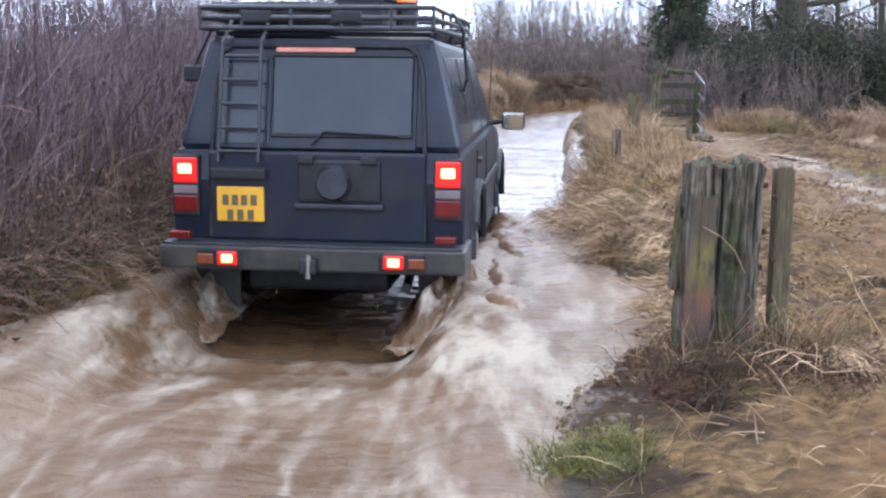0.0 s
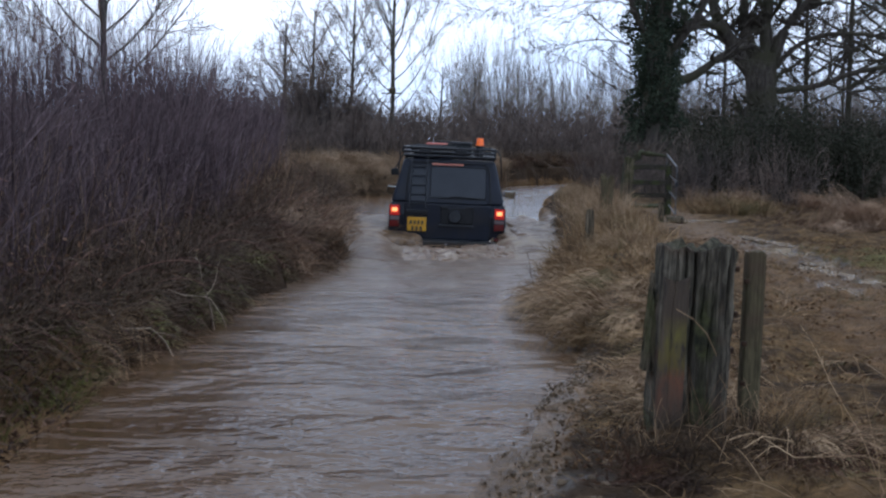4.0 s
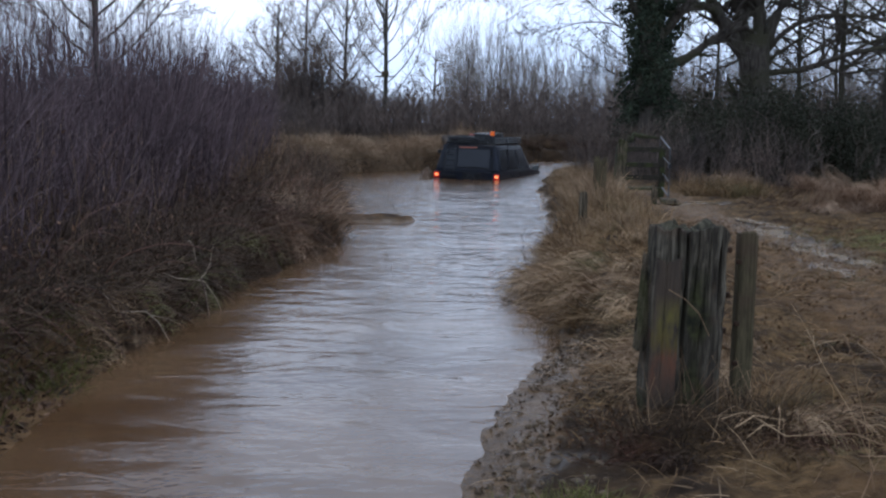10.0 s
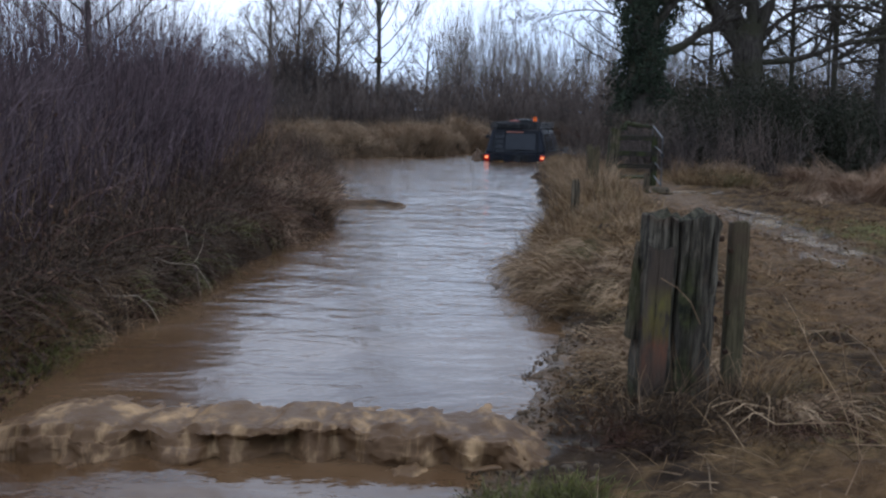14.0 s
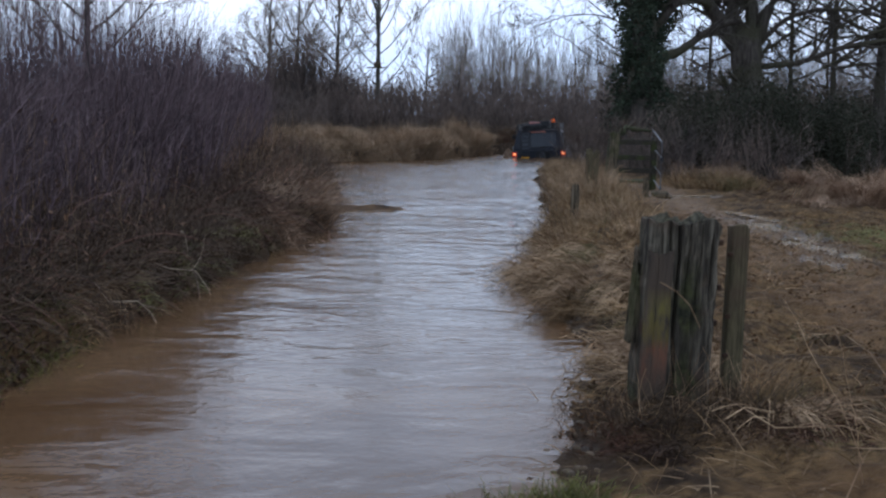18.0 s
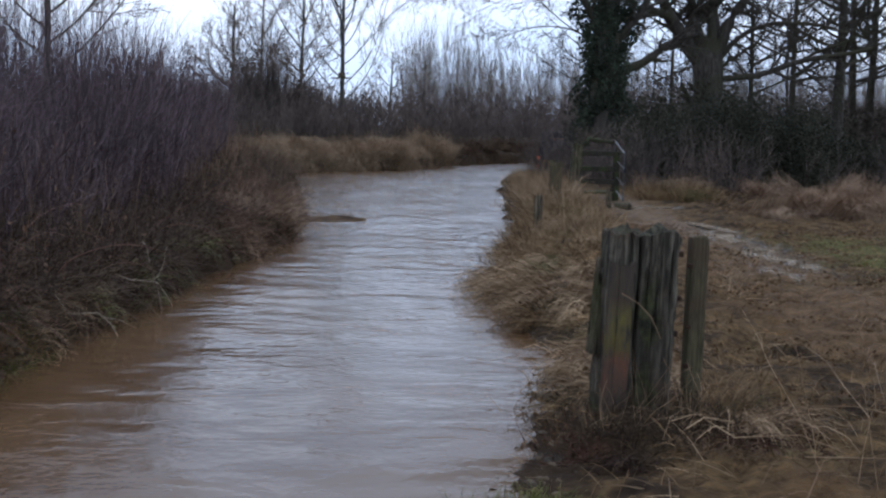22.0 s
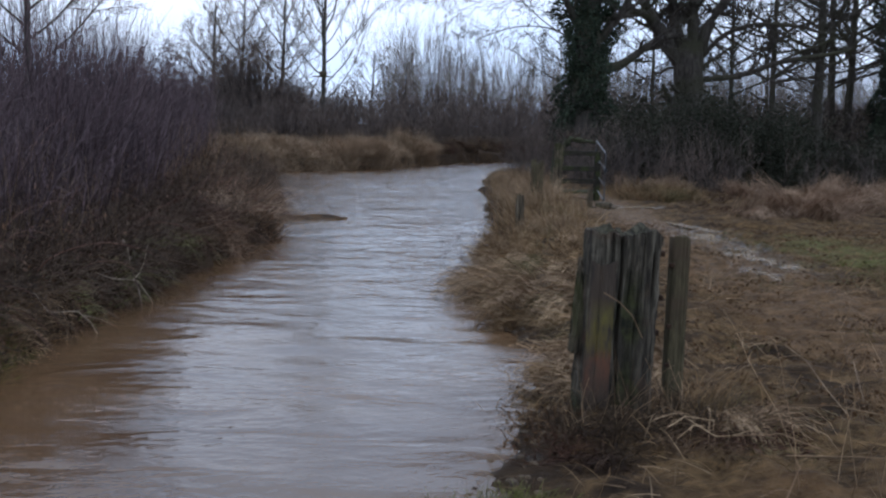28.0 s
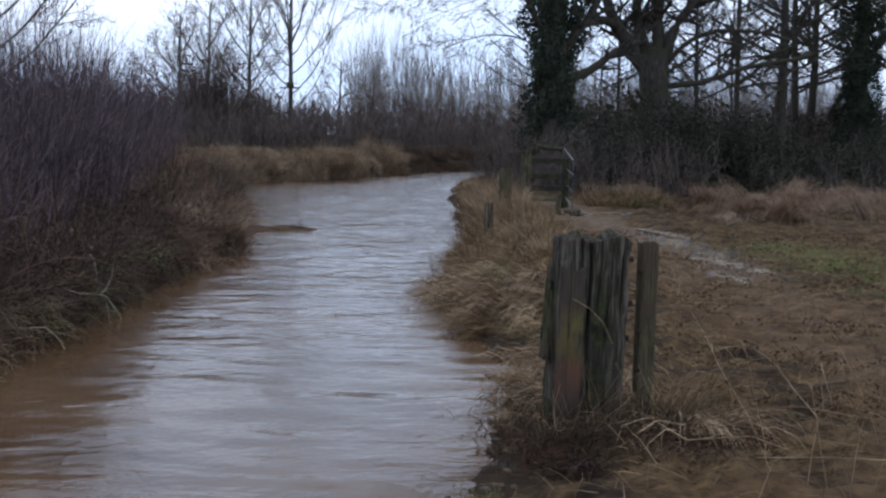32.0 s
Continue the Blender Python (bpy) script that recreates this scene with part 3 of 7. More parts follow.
def hills(x, y, scale, seed=0.0):
    """Cheap smooth unevenness from a few sine waves."""
    s = np.zeros_like(x)
    for k in range(5):
        a = 1.3 * k + seed
        f = scale * (1.0 + 0.73 * k)
        s = s + np.sin(f * (x * np.cos(a) + y * np.sin(a)) + 2.1 * k + seed) / (1 + 0.6 * k)
    return s / 2.6


def smooth(a, b, v):
    t = np.clip((v - a) / (b - a), 0, 1)
    return t * t * (3 - 2 * t)


def mud_bar(x, y):
    """A flat bar of mud just awash off the bank."""
    return smooth(1.25, 0.55, np.sqrt(((x + 1.05) / 0.75) ** 2 + ((y - 15.3) / 0.62) ** 2) + 0.25 * fbm(x, y, 1.6, 3, 0.6, 4))


def bare_land(x, y):
    """Height of the ground above the flood, before the puddles."""
    x, y = np.asarray(x, float), np.asarray(y, float)
    jag = 0.13 * fbm(x, y, 1.3, 3, 0.45)
    out_l = np.interp(y, *LEFT_SHORE) - x + jag * 1.2
    out_r = x - np.interp(y, *RIGHT_SHORE) + jag * (0.35 + 0.65 * smooth(7, 9, y)) + 0.045 * fbm(x, y, 4.5, 3, 0.6, 31) * smooth(7.6, 6.2, y)
    out_f = (y - np.interp(x, *FAR_SHORE)) * 0.75 + jag * 2
    out_n = 3.45 - y + 0.8 * jag + 0.12 * x
    rough = 0.030 * fbm(x, y, 2.0, 3, 0.6) + 0.030 * fbm(x, y, 7.0, 2, 0.6, 3)
    shelf = out_l - np.interp(y, [4.0, 5.2, 6.2, 7.2], [0.55, 0.42, 0.24, 0.0])
    h_l = 0.035 * smooth(0, 0.3, out_l) + 0.24 * smooth(0, 0.16, shelf) + 0.30 * smooth(0.15, 1.4, shelf) + 0.35 * smooth(1, 10, out_l)
    near = smooth(7.6, 6.2, y)
    h_r = (0.05 * np.clip(out_r / 0.45, 0, 1) + 0.085 * smooth(0.38, 0.9, out_r)) * near + (0.16 * smooth(0, 0.3, out_r) + 0.16 * smooth(0.2, 0.7, out_r) * smooth(24, 16, y) - 0.15 * smooth(0.9, 2.0, out_r) * smooth(24, 16, y)) * (1 - near)
    h_r = h_r + 0.03 * smooth(1, 4, out_r) + 0.5 * smooth(9, 40, x) * smooth(0, 2, out_r)
    h_f = 0.40 * smooth(0, 0.26, out_f) + 0.58 * smooth(0.3, 3, out_f) + 0.3 * smooth(4, 40, out_f)
    h_n = 0.035 * smooth(0, 0.5, out_n) + 0.10 * smooth(0.3, 2.5, out_n)
    out = np.maximum(np.maximum(out_l, out_r), np.maximum(out_f, out_n))
    h = np.maximum(np.maximum(h_l, h_r), np.maximum(h_f, h_n))
    bed = -0.15 * np.clip(-out, 0, 0.3) - 0.28 * smooth(0, 0.22, -out) * smooth(6.5, 8.5, y) - 0.75 * smooth(0, 1.2, -out) * smooth(3.2, 11, y) - 0.36 * smooth(0, 0.6, -out)
    spit = mud_bar(x, y)
    return np.where(out > 0, h + rough * smooth(0.15, 0.9, out), np.maximum(bed, 0.178 * spit - 0.10 + 0.5 * rough - 1.5 * (1 - smooth(0, 0.35, spit))))


# middle, half-axes and turn of each hollow where rain stands
PUDDLES = ((3.92, 12.5, 0.80, 0.17, 1.55), (3.88, 11.3, 0.60, 0.15, 1.65), (3.72, 10.1, 0.45, 0.12, 1.75), (3.40, 9.3, 0.28, 0.08, 1.6), (3.95, 17.2, 0.35, 0.16, 0.2), (4.1, 13.8, 0.5, 0.07, 1.75))


def in_puddle(p, x, y):
    cx, cy, rx, ry, turn = p
    c, s = math.cos(turn), math.sin(turn)
    u, v = (x - cx) * c + (y - cy) * s, -(x - cx) * s + (y - cy) * c
    return np.sqrt((u / rx) ** 2 + (v / ry) ** 2) + 0.85 * fbm(x, y, 4.5, 4, 0.65, 11)


PUDDLE_LEVEL = [float(np.mean(bare_land(np.array([p[0], p[0] + 0.2, p[0] - 0.2]), np.array([p[1], p[1] + 0.2, p[1] - 0.2])))) - 0.012 for p in PUDDLES]


def land(x, y):
    """Height of the ground above the flood."""
    x, y = np.asarray(x, float), np.asarray(y, float)
    h = bare_land(x, y)
    for p, z in zip(PUDDLES, PUDDLE_LEVEL):
        w = smooth(1.7, 0.7, in_puddle(p, x, y))
        h = h * (1 - w) + (z - 0.03) * w
    return h


def spaced(a, b, fine, coarse_lo, coarse_hi, kept=0.0, step=0.25):
    """Grid lines: fine between a and b, ever wider outside, but no wider than step up to kept."""
    mid = np.arange(a, b, fine)
    lo, hi, s = [a], [mid[-1]], fine
    while lo[-1] > coarse_lo:
        s *= 1.10
        lo.append(lo[-1] - s)
    s = fine
    while hi[-1] < coarse_hi:
        s = min(s * 1.10, step) if hi[-1] < kept else s * 1.10
        hi.append(hi[-1] + s)
    return np.concatenate([np.array(lo[:0:-1]), mid, np.array(hi[1:])])


def build_ground():
    xs, ys = spaced(-3.2, 4.2, 0.042, -900, 900, 16.0, 0.3), spaced(2.0, 14.0, 0.055, -300, 1500, 50.0, 0.2)
    X, Y = np.meshgrid(xs, ys)
    Z = land(X, Y)
    V = np.stack([X, Y, Z], -1).reshape(-1, 3)
    ny, nx = X.shape
    i = np.arange(ny * nx).reshape(ny, nx)
    Q = np.stack([i[:-1, :-1], i[:-1, 1:], i[1:, 1:], i[1:, :-1]], -1).reshape(-1, 4)
    me = mesh_from("ground", V, Q, [GROUND], True)
    x, y = V[:, 0], V[:, 1]
    out_r = x - np.interp(y, *RIGHT_SHORE)
    shore = smooth(0.06, 0.0, V[:, 2]) * smooth(-1.6, -1.0, x) + smooth(0.45, 0.15, out_r) * smooth(7.2, 6.2, y)
    lane = np.interp(y, [2, 4, 6, 9, 12, 16, 20, 30], [2.9, 3.3, 3.2, 3.1, 3.3, 3.7, 4.0, 6.0])
    path = np.exp(-((x - lane) / np.interp(y, [3, 8, 14, 20], [1.2, 0.9, 0.7, 0.8])) ** 2) * smooth(24, 20, y)
    mud = np.clip(0.55 * mud_bar(x, y) + 0.75 * path + 0.75 * np.clip(shore, 0, 1) + 0.45 * smooth(2.6, 0.5, np.abs(y - 2.6)) * smooth(0.5, 1.0, x), 0, 1)
    hay = np.clip(0.52 * smooth(0.2, 0.8, out_r) * smooth(60, 10, x) + 0.35 * smooth(-2.2, -6, x), 0, 1)
    moss = np.clip(0.55 * np.exp(-((x - 5.0) / 1.5) ** 2) * smooth(16, 11, y) + 0.38 * smooth(7, 14, x) + 0.5 * smooth(2.9, 2.2, y), 0, 1)
    wet = np.clip(smooth(0.075, 0.0, V[:, 2] + 0.03 * fbm(x, y, 3.0, 3, 0.6, 21)) * 0.85 * smooth(-1.6, -1.0, x) + 0.10 * path + 0.38 * np.exp(-((x - 3.85) / 0.38) ** 2) * smooth(8.2, 9.6, y) * smooth(15, 13, y) + 0.16 * smooth(13, 15, y) * path, 0, 1)
    wet = wet * smooth(24, 18, y)
    for q in PUDDLES:
        wet = np.maximum(wet, smooth(2.2, 1.0, in_puddle(q, x, y)))
    for name, v in (("mud", mud), ("hay", hay), ("moss", moss), ("wet", wet)):
        me.attributes.new(name, "FLOAT", "POINT").data.foreach_set("value", v.astype(np.float32))
    return tagged(new("ground", me), "muddy winter ground with matted dead grass beside a flooded lane", "ground", kind="structure")


ground = build_ground()


def build_water():
    """One sheet of flood water with low waves in it; it reaches under the banks and drifts slowly."""
    xs, ys = np.concatenate([np.linspace(-7, -2.4, 12), np.arange(-2.3, 2.6, 0.07), np.linspace(2.7, 40, 40)]), np.concatenate([np.arange(1.0, 46.0, 0.06), np.arange(46.0, 95.0, 0.8)])
    X, Y = np.meshgrid(xs, ys)
    Z = 0.004 * fbm(X * 0.6, Y, 0.9, 2, 0.5, 1) + np.interp(Y, [4, 7, 18, 46], [0.003, 0.0045, 0.010, 0.013]) * fbm(0.35 * X - 0.12 * Y, Y + 0.22 * X, 4.0, 2, 0.45, 5) * (0.65 + 0.5 * fbm(X, Y, 0.45, 2, 0.5, 6))
    V = np.stack([X, Y, Z], -1).reshape(-1, 3)
    ny, nx = X.shape
    i = np.arange(ny * nx).reshape(ny, nx)
    Q = np.stack([i[:-1, :-1], i[:-1, 1:], i[1:, 1:], i[1:, :-1]], -1).reshape(-1, 4)
    return tagged(new("water", mesh_from("water", V, Q, [WATER], True)), "brown silty flood water with rippled surface over the lane", "water", kind="structure")


water = build_water()


PUDDLE = material("puddle_water", (0.13, 0.082, 0.042), (0.20, 0.135, 0.072), 5.0, 0.07, 1.0, distance=0.06)


def build_puddle(p, z, mat):
    """A shallow pool; the hollow's own edge shapes it."""
    cx, cy, rx, ry, turn = p
    bm = bmesh.new()
    c, s = math.cos(turn), math.sin(turn)
    rim = []
    for k in range(40):
        a = 2 * math.pi * k / 40
        u, v = rx * 1.6 * math.cos(a), ry * 1.6 * math.sin(a)
        rim.append(bm.verts.new((cx + u * c - v * s, cy + u * s + v * c, z)))
    bm.faces.new(rim)
    return tagged(part("puddle", bm, mat, None), "shallow muddy puddle lying on the trodden path", "puddle", "puddles on the path", "structure")


for p, z in zip(PUDDLES, PUDDLE_LEVEL):
    build_puddle(p, z, PUDDLE)


# ---- plants ----
def on_land(x, y):
    return np.stack([x, y, land(x, y)], -1)


def build_thicket():
    """The dense osier thicket along one bank: thousands of upright stems with side shoots."""
    n = 5200
    y = rng.uniform(4.2, 30.0, n)
    out = 0.55 + np.interp(y, [8.5, 11, 13, 18, 30], [0.0, 0.25, 0.75, 0.9, 0.9]) + rng.gamma(1.6, 0.9, n)
    x = np.interp(y, *LEFT_SHORE) - out
    base = on_land(x, y)
    tall = np.interp(out, [0.4, 1.2, 2.5, 6], [0.55, 1.25, 1.75, 2.1]) * rng.uniform(0.5, 1.3, n) * (1 + 0.28 * fbm(y, out, 0.7, 3, 0.6, 15)) * np.interp(y, [4, 9, 13, 20, 30], [1.05, 1.0, 1.02, 0.95, 0.85])
    aim = np.stack([rng.normal(0.10, 0.18, n), rng.normal(0, 0.18, n), np.ones(n)], -1)
    P, R = grow(base, aim, tall, rng.uniform(0.004, 0.010, n), 5, 0.13, 0.05)
    P2, R2 = spawn(P, R, 5, 0.2, 1.0, 44, 14, 0.42, 3, 0.12, 0.08, 0.55, 0.0022)
    pieces = [tubes(P, R), tubes(P2, R2)]
    # whips that stand out over the rest
    n = 600
    y = rng.uniform(5, 28, n)
    out = 1.2 + 5.3 * rng.uniform(0, 1, n) ** 0.7
    base = on_land(np.interp(y, *LEFT_SHORE) - out, y)
    aim = np.stack([rng.normal(0, 0.08, n), rng.normal(0, 0.08, n), np.ones(n)], -1)
    P, R = grow(base, aim, rng.uniform(1.5, 2.6, n) * np.interp(out, [1.2, 2.5, 4, 6.5], [0.9, 1.0, 1.35, 1.6]), rng.uniform(0.005, 0.010, n), 6, 0.05, 0.03)
    P2, R2 = spawn(P, R, 9, 0.35, 0.98, 30, 9, 0.25, 3, 0.1, 0.08, 0.5, 0.002)
    pieces += [tubes(P, R), tubes(P2, R2)]
    return stuff("osier_thicket", merge(*pieces), OSIER, "dense leafless purple-brown osier thicket on the bank", "thicket")


def build_bank_tangle():
    """Low dead stems, bramble and grass that hang over the foot of the thicket."""
    n = 6000
    y = 3.6 + 26.4 * rng.uniform(0, 1, n) ** 1.9
    out = rng.uniform(0.22, 1.2, n) + np.interp(y, [4.0, 5.2, 6.2, 7.2], [0.5, 0.40, 0.22, 0.0])
    base = on_land(np.interp(y, *LEFT_SHORE) - out, y)
    aim = np.stack([rng.normal(0.2, 0.45, n), rng.normal(0, 0.5, n), rng.uniform(0.2, 1.0, n)], -1)
    P, R = grow(base, aim, rng.uniform(0.2, 0.75, n), rng.uniform(0.002, 0.005, n), 5, 0.24, -0.08)
    P2, R2 = spawn(P, R, 2, 0.2, 0.9, 45, 15, 0.5, 3, 0.2, -0.05, 0.6, 0.0015)
    return stuff("bramble_tangle", merge(tubes(P, R), tubes(P2, R2)), TWIG, "tangled dead bramble stems over the dark bank", "bramble")


def split(points, f, cut, seed):
    """Two shares of the points, in patches."""
    m = fbm(points[:, 0], points[:, 1], f, 3, 0.6, seed) > cut
    return points[m], points[~m]


def combed(name, centres, count, length, mat, label, heading=(-0.8, -0.4), wander=0.5, rise=(0.25, 0.9), droop=(0.9, 1.9), width=(0.004, 0.010), root=0.05, category="grass"):
    """Tussocks whose strands all fall one way: each tuft has a heading, a length and a droop of its own."""
    c = np.asarray(centres, float)
    m = len(c)
    a = math.atan2(heading[1], heading[0]) + rng.normal(0, wander, m)
    tuft_len, tuft_rise, tuft_droop = rng.uniform(length[0], length[1], m), rng.uniform(rise[0], rise[1], m), rng.uniform(droop[0], droop[1], m)
    k = np.repeat(np.arange(m), count)
    n = len(k)
    b = a[k] + rng.normal(0, 0.30, n)
    p = c[k] + rng.normal(0, root, (n, 2))
    base = on_land(p[:, 0], p[:, 1]) - np.array([0, 0, 0.01])
    aim = np.stack([np.cos(b), np.sin(b), tuft_rise[k] + rng.normal(0, 0.22, n)], -1)
    return stuff(name, blades(base, aim, tuft_len[k] * rng.uniform(0.55, 1.15, n), rng.uniform(width[0], width[1], n), tuft_droop[k], 6, 0.06), mat, label, category)


def build_left_grass():
    """Tufts along the thicket's foot, with bare dark bank between them."""
    n = 620
    y = 3.6 + 11.5 * rng.uniform(0, 1, n) ** 1.4
    out = rng.uniform(0.06, 1.1, n) + np.interp(y, [4.0, 5.2, 6.2, 7.2], [0.46, 0.36, 0.2, 0.0])
    keep = fbm(y, out, 1.3, 3, 0.6, 2) > -0.05
    y, out = y[keep], out[keep]
    c = np.stack([np.interp(y, *LEFT_SHORE) - out, y], -1)
    combed("bank_grass", c, 26, (0.16, 0.42), BANK_SEDGE, "matted brown dead grass hanging on the bank", (0.9, -0.3), 0.6)
    # russet sedge where the bank turns away into the river bend
    n = 420
    y = 10.8 + 13.0 * rng.uniform(0, 1, n) ** 1.4
    out = rng.uniform(0.04, 1.3, n) * np.interp(y, [10.8, 12.5, 24], [0.4, 1.0, 1.3])
    c = np.stack([np.interp(y, *LEFT_SHORE) - out, y], -1)
    a, b = split(c, 0.9, 0.22, 17)
    combed("bend_sedge", a[::2], 60, (0.30, 0.75), RUSSET, "russet dead sedge on the bank where the river bends", (0.9, -0.4), 0.8, (0.6, 1.8), (0.5, 1.4), (0.005, 0.011), 0.09)
    combed("bend_grass", b, 46, (0.22, 0.55), BANK_SEDGE, "dark brown dead grass on the bank where the river bends", (0.9, -0.4), 0.8, (0.4, 1.4), (0.8, 1.7), (0.005, 0.011), 0.09)


def build_bramble_arcs():
    """Long bramble canes that arch out of the thicket and root again on the bank."""
    n = 220
    y = 3.9 + 10.5 * rng.uniform(0, 1, n) ** 1.3
    out = rng.uniform(0.3, 1.5, n) + np.interp(y, [4.0, 5.2, 6.2, 7.2], [0.5, 0.40, 0.22, 0.0])
    base = on_land(np.interp(y, *LEFT_SHORE) - out, y)
    aim = np.stack([rng.normal(0.45, 0.35, n), rng.normal(-0.1, 0.6, n), rng.uniform(0.5, 1.3, n)], -1)
    P, R = grow(base, aim, rng.uniform(0.5, 1.25, n), rng.uniform(0.0025, 0.005, n), 9, 0.10, -0.22, 0.5)
    P[..., 2] = np.maximum(P[..., 2], land(P[..., 0], P[..., 1]) + 0.01)
    stuff("bramble_canes", tubes(P, R, 4), CANE, "reddish bramble canes arching down the bank", "bramble")
    # fallen boughs, bleached pale
    runs = []
    for x, y, dx, dy, rise in ((-2.05, 6.55, 0.55, 0.35, 0.16), (-1.95, 7.6, 0.62, 0.5, 0.20), (-1.7, 10.9, 0.5, 0.3, 0.24), (-2.0, 8.5, 0.4, -0.9, 0.18)):
        u = np.linspace(0, 1, 9)
        P = np.stack([x + dx * u, y + dy * u + 0.03 * np.sin(9 * u + x), np.zeros(9)], -1)
        P[:, 2] = land(P[:, 0], P[:, 1]) + 0.06 + rise * np.sin(np.pi * (0.25 + 0.7 * u)) * 0.9
        runs.append(P)
    P = np.stack(runs)
    R = np.repeat(np.linspace(0.0055, 0.0025, 9)[None], len(P), 0)
    P2, R2 = spawn(P, R, 2, 0.3, 1.0, 40, 12, 0.35, 5, 0.14, -0.02, 0.6, 0.0015)
    stuff("fallen_boughs", merge(tubes(P, R, 6), tubes(P2, R2, 6)), PALE_BOUGH, "bleached dead boughs lying on the dark bank", "branches")


CANE = material("bramble_cane", (0.050, 0.022, 0.018), (0.17, 0.090, 0.066), 4.0, 0.7, 0, island=0.5, spec=0.2)
PALE_BOUGH = material("bleached_bough", (0.12, 0.085, 0.06), (0.34, 0.26, 0.18), 9.0, 0.8, 0.3, island=0.3)


def tussocks(name, centres, count, length, spread, lean, mat, label, droop=0.9, width=(0.004, 0.010), category="grass", rise=1.0):
    """Grass tussocks: blades fan out from many small roots."""
    c = np.repeat(np.asarray(centres, float), count, 0)
    n = len(c)
    off = rng.normal(0, spread, (n, 2))
    base = on_land(c[:, 0] + off[:, 0], c[:, 1] + off[:, 1]) - np.array([0, 0, 0.01])
    aim = np.stack([lean[0] + off[:, 0] * 0.6 / max(spread, 1e-3) * 0.5 + rng.normal(0, 0.25, n), lean[1] + off[:, 1] * 0.3 / max(spread, 1e-3) + rng.normal(0, 0.25, n), rise * rng.uniform(0.5, 1.2, n)], -1)
    return stuff(name, blades(base, aim, rng.uniform(length[0], length[1], n), rng.uniform(width[0], width[1], n), droop, 5), mat, label, category)


def build_dead_leaves():
    """Withered leaves caught in the stems and strewn on the bank."""
    n = 13000
    y = 3.6 + 17 * rng.uniform(0, 1, n) ** 1.6
    out = rng.gamma(1.5, 0.45, n)
    c = on_land(np.interp(y, *LEFT_SHORE) - out, y)
    c[:, 2] += rng.gamma(1.2, 0.13, n) * smooth(0.05, 0.6, out)
    return stuff("dead_leaves", leaves(c, rng.uniform(0.008, 0.028, n)), DEAD_LEAF, "withered brown leaves caught in the bank's tangle", "leaves")


def build_pale_stems():
    """Pale upright grass stems at the thicket's foot."""
    n = 900
    y = rng.uniform(5.0, 28.0, n)
    out = rng.uniform(0.35, 1.5, n)
    keep = fbm(y, out, 0.8, 2, 0.6, 21) > 0.1
    y, out = y[keep], out[keep]
    m = len(y)
    aim = np.stack([rng.normal(0.1, 0.2, m), rng.normal(0, 0.2, m), np.ones(m)], -1)
    P, R = grow(on_land(np.interp(y, *LEFT_SHORE) - out, y), aim, rng.uniform(0.4, 1.1, m), rng.uniform(0.0018, 0.0035, m), 6, 0.07, -0.03)
    return stuff("pale_stems", tubes(P, R), STRAW, "pale dry grass stems at the thicket's foot", "grass")


def build_bank_foot():
    """Dead grass and roots that hang down the cut face of the bank."""
    n = 7000
    y = 3.7 + 9.0 * rng.uniform(0, 1, n) ** 1.3
    foot = np.interp(y, [4.0, 5.2, 6.2, 7.2], [0.55, 0.42, 0.24, 0.0])
    out = foot + rng.uniform(-0.06, 0.55, n)
    base = on_land(np.interp(y, *LEFT_SHORE) - out, y)
    aim = np.stack([rng.normal(0.45, 0.35, n), rng.normal(-0.25, 0.35, n), rng.uniform(0.15, 0.8, n)], -1)
    grass = blades(base, aim, rng.uniform(0.10, 0.34, n), rng.uniform(0.004, 0.011, n), 1.7)
    stuff("hanging_grass", grass, BANK_SEDGE, "dark dead grass hanging down the cut bank", "grass")
    n = 1300
    y = rng.uniform(3.8, 11.5, n)
    foot = np.interp(y, [4.0, 5.2, 6.2, 7.2], [0.55, 0.42, 0.24, 0.0])
    base = on_land(np.interp(y, *LEFT_SHORE) - foot - rng.uniform(0.1, 0.7, n), y) + np.array([0, 0, 0.02])
    aim = np.stack([rng.normal(0.5, 0.4, n), rng.normal(-0.1, 0.6, n), rng.uniform(0.0, 0.6, n)], -1)
    P, R = grow(base, aim, rng.uniform(0.25, 0.7, n), rng.uniform(0.002, 0.006, n), 6, 0.25, -0.16)
    return stuff("hanging_roots", tubes(P, R), TWIG, "dark roots and bramble stems trailing down the bank", "roots")


build_bank_foot()
build_pale_stems()
build_dead_leaves()
build_thicket()
build_bank_tangle()
build_left_grass()
build_bramble_arcs()

# dead grass that overhangs the water along the other bank
bank = []
for y in np.arange(7.0, 31.0, 0.17):
    for out in (0.16, 0.36, 0.66, 1.0):
        if out < 0.9 or 9 < y < 13:
            bank.append((float(np.interp(y, *RIGHT_SHORE)) + out + 0.30 * float(smooth(12, 16, y)) + rng.normal(0, 0.08), y + rng.normal(0, 0.07)))
bank = np.array(bank)
reed_a, reed_b = split(bank[bank[:, 1] > 10.5], 1.1, -0.05, 5)
tussocks("bank_sedge", reed_b, 26, (0.12, 0.36), 0.12, (-0.05, -0.15), SEDGE, "brown dead sedge between the reeds on the bank", 1.2)
tussocks("bank_reeds", reed_a[reed_a[:, 1] < 18.5], 26, (0.2, 0.55), 0.11, (-0.1, -0.15), STRAW, "straw-coloured dead grass leaning over the water", 1.1)
tussocks("low_reeds", reed_a[reed_a[:, 1] >= 18.5], 20, (0.12, 0.30), 0.11, (-0.1, -0.15), STRAW, "low straw-coloured dead grass along the water", 1.1)
droop_a, droop_b = split(bank[bank[:, 1] <= 12.0], 1.6, -0.1, 8)
